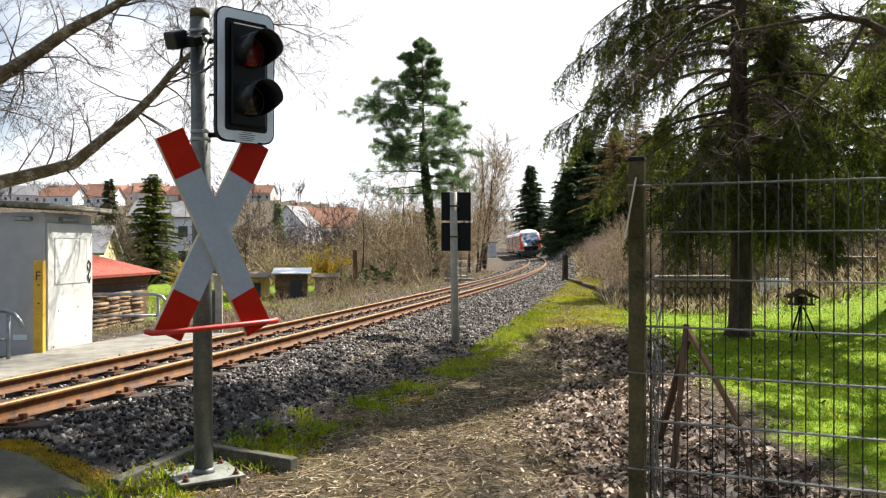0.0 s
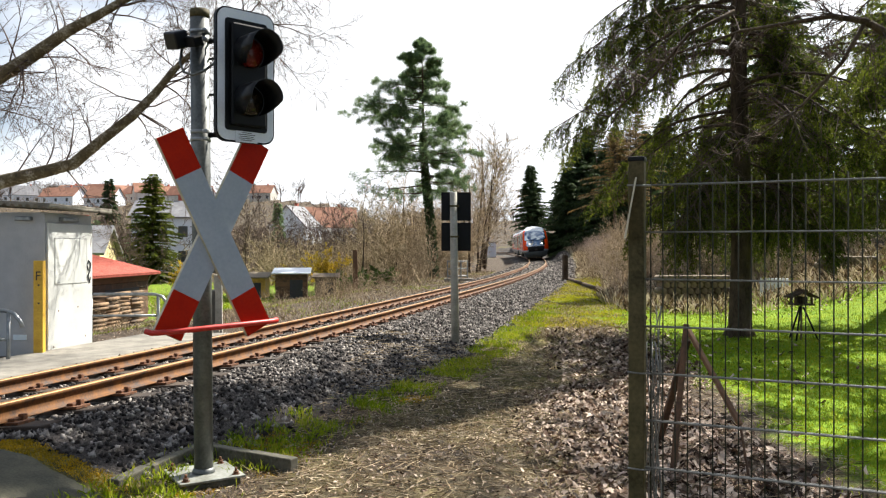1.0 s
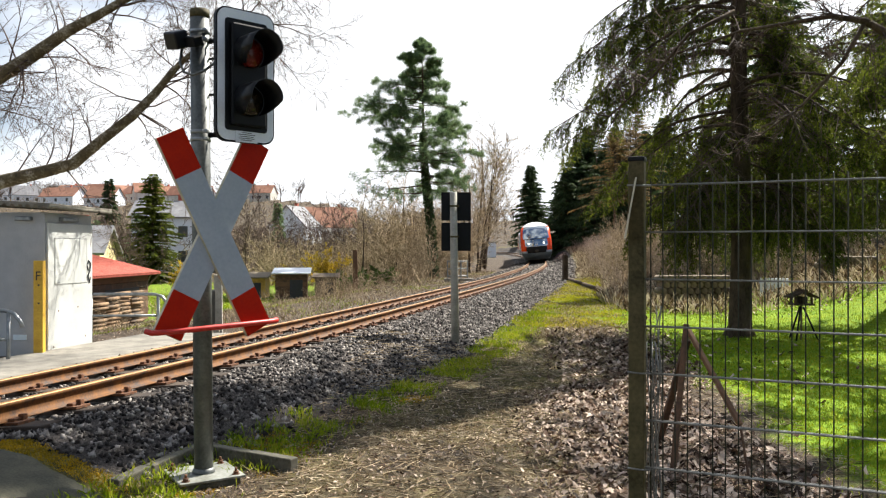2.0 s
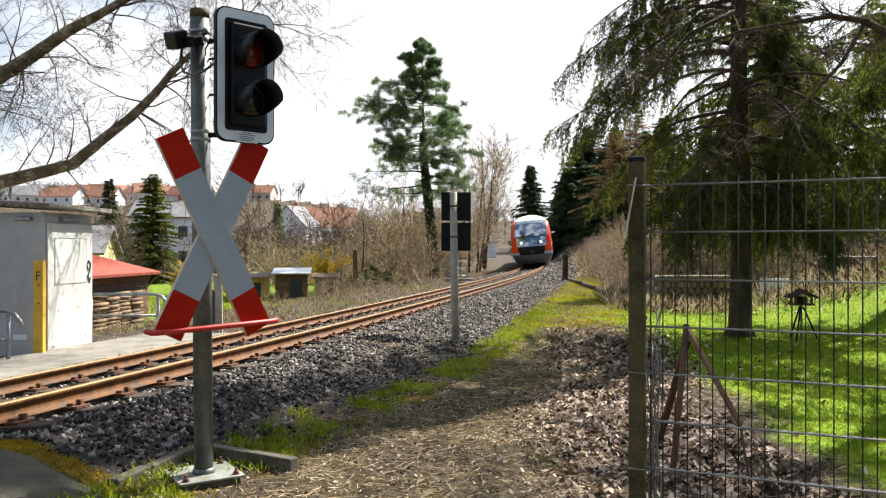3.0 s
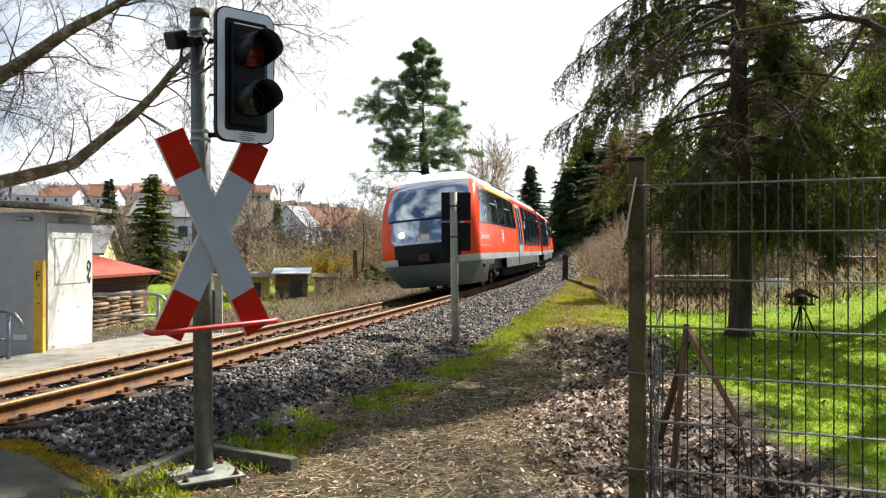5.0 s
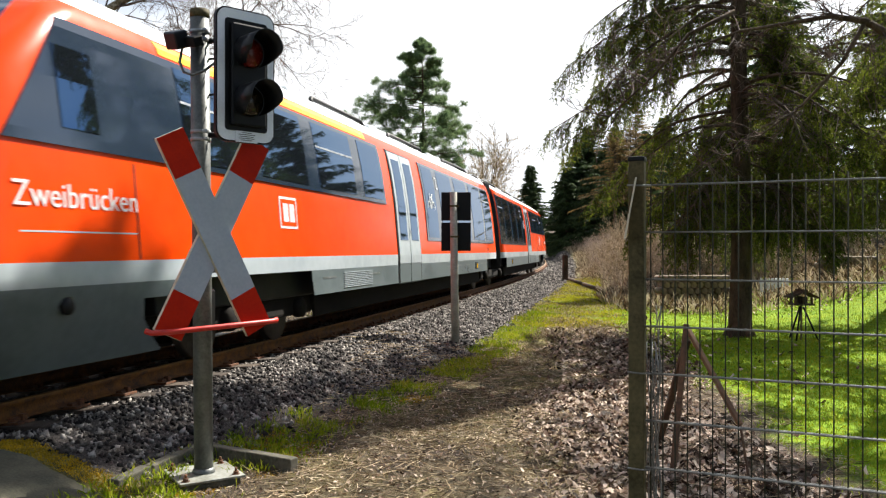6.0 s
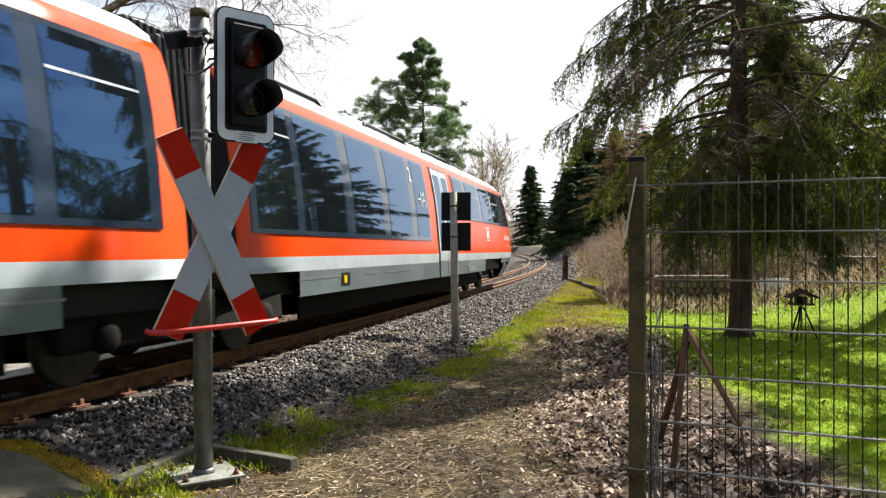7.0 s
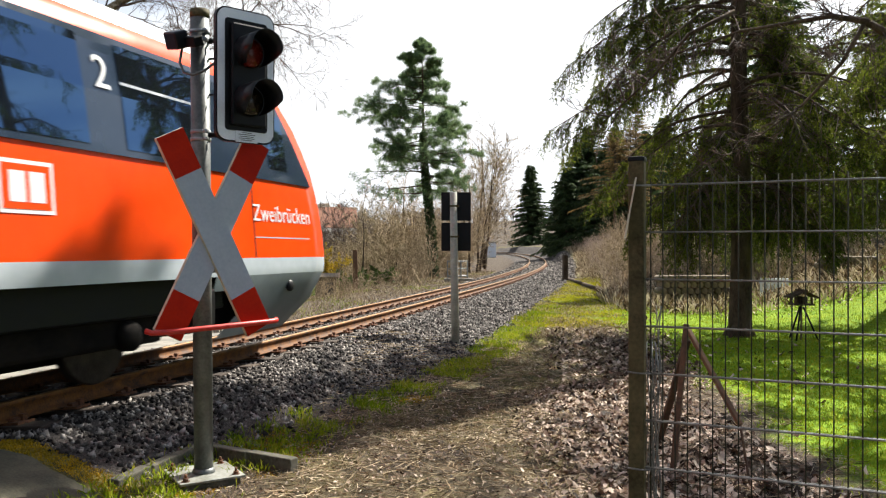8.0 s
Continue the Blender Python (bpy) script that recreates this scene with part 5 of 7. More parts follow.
def shed(x, y, w, d, h, roof_h, rz, wall_mat, roof_mat, label, open_front=True, slope=False):
    g = gz(x, y)
    sh = thing("garden_shed", pose(x, y, g, 0, 0, rz), label, "shed", "garden sheds")
    nb = max(4, int(h / 0.22))
    for k in range(nb):
        z = h * (k + 0.5) / nb
        part("board", (bm_box(w, 0.03, h / nb - 0.015, (0, -d / 2, z)), wall_mat), sh)
    part("side_wall", (bm_box(0.05, d, h, (-w / 2, 0, h / 2)), wall_mat), sh)
    part("side_wall", (bm_box(0.05, d, h, (w / 2, 0, h / 2)), wall_mat), sh)
    part("back_wall", (bm_box(w, 0.05, h, (0, d / 2, h / 2)), wall_mat), sh)
    # near-black panel on the boards imitates the shade inside a doorway
    part("doorway_shade", (bm_box(w * 0.42, 0.04, h * 0.72, (w * 0.16, -d / 2 - 0.012, h * 0.38), 0.005), M["ink"]), sh, "dark panel painted as the shade of an open doorway")
    if slope:
        part("roof", (bm_box(w + 0.4, d + 0.5, 0.06, (0, 0, h + 0.08), 0.01, Matrix.Rotation(radians(6), 4, "X")), roof_mat), sh, "flat sheet roof")
        return sh
    a = math.atan2(roof_h, d / 2 + 0.35)
    L = math.hypot(roof_h, d / 2 + 0.35)
    for sy in (-1, 1):
        r = part("roof", (bm_box(w + 0.6, L, 0.04, (0, 0, 0), 0.006), roof_mat), sh, "red corrugated roof slope",
                 Matrix.Translation((0, sy * (d / 2 + 0.35) / 2, h + roof_h / 2 + 0.02)) @ Matrix.Rotation(-sy * a, 4, "X"))
        n = int((w + 0.6) / 0.16)
        for k in range(n):
            xx = -(w + 0.6) / 2 + (k + 0.5) * (w + 0.6) / n
            part("roof_rib", (pipe([(xx, -L / 2, 0.035), (xx, L / 2, 0.035)], 0.05, 6), roof_mat), r)
    return sh


shed(-13.1, 26.7, 6.0, 4.4, 1.62, 0.62, 86.4, M["wood_brown"], M["red_tile"], "brown wooden garden shed with a red corrugated roof")
shed(-7.6, 41.0, 1.5, 1.6, 1.35, 0.3, 8, M["wood_brown"], M["white_refl"], "small dark garden shed with a pale flat roof", slope=True)
shed(-9.9, 42.5, 1.4, 1.6, 1.1, 0.3, 4, M["wood_yellow"], M["wood_grey"], "small yellow wooden garden shed", slope=True)
shed(-6.0, 41.8, 1.0, 1.0, 1.05, 0.3, 6, M["wood_grey"], M["wood_grey"], "weathered open garden lean-to", slope=True)


def wood_stack():
    ws = thing("firewood_stack", label="stacked split firewood and boards beside the shed", category="firewood")
    rng = random.Random(5)
    log = lathe([(0.055, -0.5), (0.06, 0.0), (0.055, 0.5)], 6)
    bmesh.ops.transform(log, matrix=Matrix.Rotation(radians(90), 4, "Y"), verts=log.verts)
    data = bpy.data.meshes.new("log")
    log.to_mesh(data)
    log.free()
    data.materials.append(M["wood_tan"])
    for r in range(9):
        for k in range(4):
            x, y = -10.55 + rng.uniform(-0.05, 0.05), 24.9 + k * 1.02 + rng.uniform(-0.05, 0.05)
            part("log", data, ws, m=Matrix.Translation((x, y, gz(x, y) + 0.06 + r * 0.125)) @ Matrix.Rotation(1.52 + rng.uniform(-0.06, 0.06), 4, "Z"))


wood_stack()


def house(x, y, w, d, h, rh, rz, wall, roof, label, cols=3, rows=2, far=True):
    g = gz(x, y)
    hs = thing("house", pose(x, y, g, 0, 0, rz), label, "house", "houses on the hillside")
    wl_ = part("wall", (bm_box(w, d, h + 1.5, (0, 0, h / 2 - 0.75)), wall), hs)
    gable = bmesh.new()
    vs = [gable.verts.new(c) for c in ((-w / 2, -d / 2, h), (-w / 2, d / 2, h), (-w / 2, 0, h + rh), (w / 2, -d / 2, h), (w / 2, d / 2, h), (w / 2, 0, h + rh))]
    gable.faces.new((vs[0], vs[1], vs[2]))
    gable.faces.new((vs[3], vs[5], vs[4]))
    gable.faces.new((vs[0], vs[2], vs[5], vs[3]))
    gable.faces.new((vs[1], vs[4], vs[5], vs[2]))
    bmesh.ops.recalc_face_normals(gable, faces=gable.faces)
    part("gable", (gable, wall), wl_)
    a = math.atan2(rh, d / 2)
    L = math.hypot(rh, d / 2) + 0.4
    for sy in (-1, 1):
        part("roof", (bm_box(w + 0.7, L, 0.18, (0, 0, 0)), roof), hs, m=Matrix.Translation((0, sy * (d / 4 + 0.12), h + rh / 2 + 0.02)) @ Matrix.Rotation(-sy * a, 4, "X"))
    part("chimney", (bm_box(0.6, 0.6, 1.5, (w * 0.2, 0.5, h + rh + 0.1)), M["red_tile"]), hs)
    for r in range(rows):
        for c in range(cols):
            wx, wz = -w / 2 + w * (c + 0.5) / cols, 1.5 + r * 2.7
            if wz > h - 0.6:
                continue
            wf = part("window", (bm_box(1.25, 0.08, 1.45, (wx, -d / 2 - 0.01, wz)), M["white_refl"]), hs)
            part("window_pane", (bm_box(1.0, 0.06, 1.2, (wx, -d / 2 - 0.04, wz)), M["window_dark"]), wf)
    return hs


house(-31.0, 92.0, 6.5, 7.0, 5.8, 1.8, 8, M["white_wall"], M["grey_roof"], "white two-storey house with dark windows", 3, 2)
house(-24.5, 52.5, 5.5, 6.0, 2.3, 1.6, 12, M["yellow_wall"], M["grey_roof"], "yellow house with a grey slate roof", 2, 1)
house(-29.9, 165.0, 7.5, 8, 3.2, 4.0, 74, M["white_wall"], M["grey_roof"], "pale house with a steep gable", 2, 1)
house(-24.6, 176.0, 11, 8, 3.0, 4.2, 12, M["town_wall"], M["town_roof"], "long house with an orange clay roof", 4, 1)
_r = random.Random(21)
for k in range(30):
    a = -0.60 + 0.30 * _r.random() if k < 24 else -0.31 + 0.20 * _r.random()
    dist = _r.uniform(285, 375)
    house(a * dist, dist, _r.uniform(9, 15), _r.uniform(7, 9), _r.uniform(2.6, 4.2), _r.uniform(2.8, 3.8), _r.uniform(-40, 40), M["town_wall"] if k % 3 else M["white_wall"], M["town_roof"] if k % 5 else M["grey_roof"],
          "hillside house with pale walls and a clay roof" if k % 5 else "hillside house with pale walls and a grey roof", 3, 1)


def trackside_cabin():
    c, r, _ = track_at(128)
    p = c - r * 5.0
    g = gz(p.x, p.y)
    tc_ = thing("trackside_cabinet", pose(p.x, p.y, g, 0, 0, 10), "pale grey cabinet far along the track", "cabinet")
    part("body", (bm_box(1.8, 1.4, 2.4, (0, 0, 1.2), 0.02), M["white_refl"]), tc_)
    part("roof", (bm_box(2.0, 1.6, 0.12, (0, 0, 2.45), 0.02), M["galv"]), tc_)


trackside_cabin()


def log_pile(x0, y0, n, rows, ln, rz, label):
    lp = thing("log_pile", pose(x0, y0, gz(x0, y0), 0, 0, rz), label, "firewood", "log piles")
    rng = random.Random(n)
    lg = lathe([(0.09, -ln / 2), (0.095, 0.0), (0.09, ln / 2)], 8)
    bmesh.ops.transform(lg, matrix=Matrix.Rotation(radians(90), 4, "X"), verts=lg.verts)
    data = bpy.data.meshes.new("log")
    lg.to_mesh(data)
    lg.free()
    data.materials.append(M["wood_grey"])
    for r in range(rows):
        for k in range(n - r % 2):
            part("log", data, lp, m=Matrix.Translation((k * 0.19 + 0.095 * (r % 2) + rng.uniform(-0.01, 0.01), rng.uniform(-0.05, 0.05), 0.08 + r * 0.165)))


log_pile(6.0, 22.5, 11, 5, 0.6, 4, "weathered stacked logs at the end of the lawn")
log_pile(10.6, 22.8, 9, 4, 0.6, -3, "weathered stacked logs beside the hedge")


def white_fence():
    x, y = 8.6, 22.0
    g = gz(x, y)
    wf = thing("picket_fence", pose(x, y, g), "short white picket fence at the end of the lawn", "fence")
    for k in range(8):
        part("picket", (bm_box(0.07, 0.02, 0.55, (k * 0.10, 0, 0.30), 0.005), M["white_refl"]), wf)
    for z in (0.15, 0.45):
        part("rail", (bm_box(0.80, 0.03, 0.05, (0.35, 0.026, z), 0.004), M["white_refl"]), wf)


white_fence()

# ---- trees and shrubs ----


def rand_perp(rng, d):
    v = rng.normal(size=3)
    v -= d * v.dot(d)
    return v / (np.linalg.norm(v) + 1e-9)


def grow(rng, segs, p, d, length, r, level, levels, up=0.15, kids=(5, 5, 4), ratio=0.6, wobble=0.22, angle=0.8, nseg=5, start=0.25):
    """A branch in bent pieces with side branches, into the list segs of (p0, p1, r0, r1, level)."""
    pts = [p]
    step = length / nseg
    dirs = []
    for k in range(nseg):
        d = d + rand_perp(rng, d) * wobble * rng.random() + np.array([0, 0, up]) * 0.35
        d = d / np.linalg.norm(d)
        q = pts[-1] + d * step
        r0, r1 = r * (1 - 0.85 * k / nseg), r * (1 - 0.85 * (k + 1) / nseg)
        segs.append((pts[-1], q, r0, r1, level))
        pts.append(q)
        dirs.append(d)
    if level < levels:
        n = kids[min(level, len(kids) - 1)]
        for k in range(n):
            t = start + (1 - start) * (k + rng.random()) / n
            i = min(int(t * nseg), nseg - 1)
            base = pts[i] + (pts[i + 1] - pts[i]) * (t * nseg - i)
            dd = dirs[i] + rand_perp(rng, dirs[i]) * angle * rng.uniform(0.7, 1.3)
            dd /= np.linalg.norm(dd)
            grow(rng, segs, base, dd, length * ratio * (1.15 - 0.5 * t) * rng.uniform(0.7, 1.2), max(r * 0.5 * (1 - 0.6 * t), 0.003), level + 1, levels, up, kids, ratio, wobble * 1.2, angle, max(3, nseg - 1), start)


def seg_mesh(name, segs, mat, n=4, rmin=0.0, scale_r=1.0):
    P0 = np.array([s[0] for s in segs])
    P1 = np.array([s[1] for s in segs])
    R0 = np.maximum(np.array([s[2] for s in segs]) * scale_r, rmin)
    R1 = np.maximum(np.array([s[3] for s in segs]) * scale_r, rmin)
    V, F = tube_arrays(P0, P1, R0, R1, n)
    return mesh_from(name, V, F, mat, smooth=n > 4)


def blades(rng, P, D, length, width, mat, name, droop=0.0):
    """A thin leaf-shaped quad at each place P along D."""
    n = len(P)
    D = D / (np.linalg.norm(D, axis=1, keepdims=True) + 1e-9)
    side = np.cross(D, rng.normal(size=(n, 3)))
    side /= np.linalg.norm(side, axis=1, keepdims=True) + 1e-9
    L = (length * rng.uniform(0.6, 1.3, n))[:, None]
    W = (width * rng.uniform(0.7, 1.3, n))[:, None]
    mid = P + D * L * 0.45
    tip = P + D * L + np.array([0, 0, -1]) * droop * L
    V = np.stack([P, mid + side * W / 2, tip, mid - side * W / 2], axis=1).reshape(-1, 3)
    F = np.arange(4 * n).reshape(-1, 4)
    return mesh_from(name, V, F, mat)


def bare_shrub_meshes(seed, h, spread, stems, mat, rmin=0.004, levels=2, kids=(7, 5)):
    rng = np.random.default_rng(seed)
    segs = []
    for k in range(stems):
        a = rng.uniform(0, 6.283)
        d = np.array([math.cos(a) * spread, math.sin(a) * spread, 1.0])
        d /= np.linalg.norm(d)
        grow(rng, segs, np.array([math.cos(a), math.sin(a), 0]) * 0.15 * rng.random(), d, h * rng.uniform(0.6, 1.1), 0.022 * h / 2.5 + 0.006, 0, levels, 0.12, kids, 0.5, 0.35, 0.9, 5, 0.2)
    return seg_mesh("stems", segs, mat, 3, rmin)


def put_shrubs(protos, spots, rng, label, cat, group, name, smin=0.8, smax=1.3):
    made = []
    for k, (x, y) in enumerate(spots):
        me = protos[k % len(protos)]
        if made and len(made) >= len(protos):
            ob = copy_thing(made[k % len(protos)], Matrix())
        else:
            ob = thing(name, None, label, cat, group)
            for nm, data, lb in me:
                part(nm, data, ob, lb, kind="stuff")
            made.append(ob)
        s = rng.uniform(smin, smax)
        ob.matrix_basis = Matrix.LocRotScale((x, y, gz(x, y) - 0.03), Euler((0, 0, rng.uniform(0, 6.28))), (s, s, s * rng.uniform(0.85, 1.15)))


srng = random.Random(31)
# brown undergrowth to the left of the line
protos = [[("crown", bare_shrub_meshes(40 + k, 2.8, 0.75, 8, M["twig_pale"], 0.007, 2, (6, 4)), "")] for k in range(4)]
spots = []
for k in range(150):
    s = srng.uniform(24, 100)
    c, r, _ = track_at(s)
    d = -srng.uniform(4.2, 20)
    p = c + r * d
    lean = p.x / p.y
    if -0.267 < lean < 0.0375 and (lean > -0.1 or p.y > 46) and srng.random() < 0.8:
        spots.append((p.x, p.y))
put_shrubs(protos, spots, srng, "leafless brown thicket shrub beside the track", "shrub", "leafless thicket", "bare_shrub", 0.75, 1.35)
# small brush close to the line on the left
spots = []
for k in range(26):
    s = srng.uniform(11, 40)
    c, r, _ = track_at(s)
    p = c + r * -srng.uniform(4.6, 7.5)
    spots.append((p.x, p.y))
put_shrubs(protos, spots, srng, "low dry brush beside the track", "shrub", "low dry brush", "dry_brush", 0.2, 0.38)
# taller brush and small trees behind, towards the houses
protos_t = [[("crown", bare_shrub_meshes(60 + k, 5.5, 0.42, 4, M["twig"], 0.012, 3, (5, 4, 3)), "")] for k in range(3)]
spots = [(srng.uniform(-0.30, -0.02) * y, y) for y in [srng.uniform(55, 110) for _ in range(46)]]
spots += [(r_ * y, y) for r_, y in [(srng.uniform(-0.46, -0.28), srng.uniform(48, 95)) for _ in range(26)] if not -0.365 < r_ < -0.285]
put_shrubs(protos_t, spots, srng, "leafless young tree in the gardens", "tree", "leafless garden trees", "bare_tree", 0.8, 1.25)
# tall tan thicket round the foot of the pine and along the inside of the bend
protos_b = [[("crown", bare_shrub_meshes(70 + k, 6.6, 0.42, 6, M["twig_pale"], 0.013, 3, (7, 5, 3)), "")] for k in range(4)]
spots = [(srng.uniform(-0.075, 0.058) * y, y) for y in [srng.uniform(50, 82) for _ in range(60)]]
spots = [p for p, dd in zip(spots, track_coords([p[0] for p in spots], [p[1] for p in spots])[1]) if dd < -5.0][:22]
put_shrubs(protos_b, spots, srng, "tall leafless tan thicket behind the pine", "shrub", "tall thicket", "tall_thicket", 0.5, 0.95)
# brown brush on the bank to the right
spots = []
for k in range(330):
    y = srng.uniform(26, 98)
    c, r, _ = track_at(y - 2)
    p = c + r * (4.9 - 0.9 * (y > 46) + (7.5 + 0.05 * y) * srng.random())
    if p.y > 46 or p.x / p.y > 0.155 + 0.0012 * (42 - p.y):
        spots.append((p.x, p.y))
protos_p = [[("crown", bare_shrub_meshes(140 + k, 2.2, 1.1, 9, M["brush_pale"], 0.006, 2, (7, 5)), "")] for k in range(4)]
put_shrubs(protos_p, spots, srng, "bleached dry brush on the bank", "shrub", "dry bank brush", "bank_brush", 0.28, 0.6)
spots = [(srng.uniform(0.205, 0.26) * y, y) for y in [srng.uniform(32, 62) for _ in range(26)]]
put_shrubs(protos, spots, srng, "dry brown brush on the bank", "shrub", "brown bank brush", "bank_brush", 0.5, 0.85)
# hedge of bare shrubs at the end of the lawn
spots = [(srng.uniform(7.4, 16.0), srng.uniform(24, 29)) for _ in range(20)]
put_shrubs(protos, spots, srng, "leafless hedge shrub at the end of the lawn", "shrub", "lawn hedge", "hedge_shrub", 0.35, 0.8)


def bloom_shrub(x, y, h, mat, label, seed, dens=5000, spread=0.6):
    rng = np.random.default_rng(seed)
    sh = thing("flowering_shrub" if mat == "yellow_bloom" else "green_shrub", pose(x, y, gz(x, y)), label, "shrub")
    segs = []
    for k in range(9):
        a = rng.uniform(0, 6.283)
        d = np.array([math.cos(a) * spread, math.sin(a) * spread, 1.0])
        grow(rng, segs, np.zeros(3), d / np.linalg.norm(d), h * rng.uniform(0.6, 1.05), 0.025, 0, 2, 0.1, (7, 4), 0.45, 0.3, 0.9, 5, 0.2)
    part("stem_crown", seg_mesh("stem_crown", segs, M["twig"], 3, 0.005), sh, kind="stuff")
    idx = rng.integers(0, len(segs), dens)
    t = rng.random((dens, 1))
    P = np.array([segs[i][0] for i in idx]) * (1 - t) + np.array([segs[i][1] for i in idx]) * t
    part("blossom" if mat == "yellow_bloom" else "leaves", blades(rng, P + rng.normal(size=P.shape) * 0.03, rng.normal(size=P.shape), 0.09, 0.06, M[mat], "leaves"), sh)


bloom_shrub(-7.0, 48.0, 2.3, "yellow_bloom", "yellow flowering forsythia in the garden", 1, 5000, 0.3)
bloom_shrub(-8.6, 43.6, 1.5, "yellow_bloom", "yellow flowering shrub beside the shed", 2, 500, 0.35)
bloom_shrub(-14.6, 45.0, 1.7, "yellow_bloom", "bright yellow forsythia between the gardens", 3, 3500, 0.5)
bloom_shrub(-4.9, 43.5, 1.4, "leaf_green", "fresh green shrub beside the lean-to", 4, 4500, 0.9)
for k, (x_, y_, h_) in enumerate(((9.2, 27.5, 2.2), (11.5, 28.5, 3.0), (13.5, 27.5, 3.0), (16.0, 27, 3.2), (12.6, 31, 3.4), (15.5, 31.5, 4.0))):
    bloom_shrub(x_, y_, h_, "leaf_green", "sunlit fresh green shrub behind the lawn", 80 + k, 5000, 0.6)
bloom_shrub(-3.3, 45.0, 1.3, "leaf_green", "fresh green shrub in the thicket", 5, 3500, 0.9)


# conifers
def conifer(name, x, y, h, base_w, seed, mat, label, z0=0.4, whorl=0.42, per=7, spray=0.34, width=0.10, dens=1.0, droop=0.35, cat="tree", narrow=1.0, ragged=0.2):
    rng = np.random.default_rng(seed)
    tree = thing(name, pose(x, y, gz(x, y)), label, cat)
    trunk = [(np.array([0, 0, -0.3 + k * (h + 0.2) / 8]), np.array([0, 0, -0.3 + (k + 1) * (h + 0.2) / 8]), 0.018 * h * (1 - k / 8.3), 0.018 * h * (1 - (k + 1) / 8.3), 0) for k in range(8)]
    part("trunk", seg_mesh("trunk", trunk, M["bark"], 10), tree)
    segs, P, D = [], [], []
    z = z0
    while z < h * 0.985:
        f = (z - z0) / (h - z0)
        L = base_w * (1 - f) ** 0.78 * rng.uniform(1 - ragged * 0.6, 1 + ragged * 0.6) + 0.12
        for k in range(per):
            a = rng.uniform(0, 6.283)
            lobe = 1 + ragged * (0.6 * math.sin(3 * a + 2.1 * z + seed) + 0.4 * math.sin(5 * a - 3.3 * z))
            rise = 0.5 * f - 0.12
            d = np.array([math.cos(a), math.sin(a), rise])
            d /= np.linalg.norm(d)
            ll = L * lobe * rng.uniform(0.65, 1.12)
            p = np.array([0, 0, z + rng.uniform(-0.6, 0.6) * whorl])
            n = 4
            for j in range(n):
                q = p + d * ll / n
                segs.append((p, q, 0.02 * (1 - j / n) + 0.006, 0.02 * (1 - (j + 1) / n) + 0.004, 1))
                m = max(2, int(dens * ll / n * 26))
                t = rng.random((m, 1))
                base = p * (1 - t) + q * t
                side = np.cross(d, [0, 0, 1.0])
                sg = rng.choice([-1, 1], (m, 1)) * rng.uniform(0.3, 1.1, (m, 1))
                dd = d * 0.7 + side * sg + np.array([0, 0, -droop]) * rng.uniform(0.2, 1.6, (m, 1))
                P.append(base)
                D.append(dd)
                p = q
                d = d + np.array([0, 0, -0.10 + 0.02 * j])
                d /= np.linalg.norm(d)
        z += whorl * rng.uniform(0.7, 1.2) * (1 - 0.4 * f)
    part("branch_crown", seg_mesh("branch_crown", segs, M["bark"], 3), tree, kind="stuff")
    P, D = np.concatenate(P), np.concatenate(D)
    part("needles", blades(rng, P, D, spray, width, M[mat], "needles", 0.1), tree, kind="stuff")
    return tree


# far spruces beyond the bend, then the dark group on the right of the line
conifer("spruce_tree", 18.6, 172, 17.0, 4.7, 1, "needle_dark", "dark green spruce behind the bend", spray=0.75, width=0.16, whorl=0.5, per=11, dens=1.1, ragged=0.35)
for k, (x, y, h, w) in enumerate(((14.0, 92, 9.4, 2.6), (15.4, 94, 12.2, 3.2), (17.0, 96, 14.2, 3.6), (17.6, 90, 10.6, 4.0), (19.8, 94, 13.4, 4.0), (22.0, 88, 12.0, 4.2), (25.0, 92, 14.0, 4.6), (16.2, 87, 7.6, 3.2), (18.4, 84, 9.2, 3.8), (13.6, 96, 6.0, 2.6))):
    conifer("spruce_tree", x, y, h, w, 10 + k, "needle_dark", "dark green spruce in a group beside the track", spray=0.45, width=0.10, whorl=0.36, per=11, dens=1.25, ragged=0.45, z0=0.1, droop=0.5)
for k, (x, y, h, w) in enumerate(((17.0, 80.5, 11.4, 3.2), (18.9, 82.0, 11.8, 3.6), (23.2, 98, 17.0, 3.8))):
    conifer("larch_tree", x, y, h, w, 30 + k, "needle_rust", "rust-brown larch before the dark spruces", spray=0.34, width=0.06, whorl=0.6, per=9, dens=1.1, droop=0.5, z0=4.5, ragged=0.65)
# garden spruces on the left
conifer("spruce_tree", -21.4, 60, 8.0, 2.3, 50, "needle_near", "green spruce in a garden", spray=0.32, width=0.08, whorl=0.34, per=11, dens=2.0, ragged=0.35)
conifer("spruce_tree", -24.5, 66, 5.2, 1.7, 51, "needle_pine", "small green garden spruce", spray=0.4, width=0.14, whorl=0.4, per=7)
conifer("spruce_tree", -27.5, 64, 4.6, 1.5, 54, "needle_pine", "small green garden spruce", spray=0.4, width=0.14, whorl=0.4, per=7)
conifer("cypress_tree", -16.2, 80, 7.0, 0.8, 52, "needle_pine", "slim evergreen cypress in the gardens", spray=0.4, width=0.16, whorl=0.35, per=8)
conifer("spruce_tree", -84, 205, 12, 2.6, 53, "needle_dark", "far spruce on the hillside", spray=1.0, width=0.4, whorl=0.9)


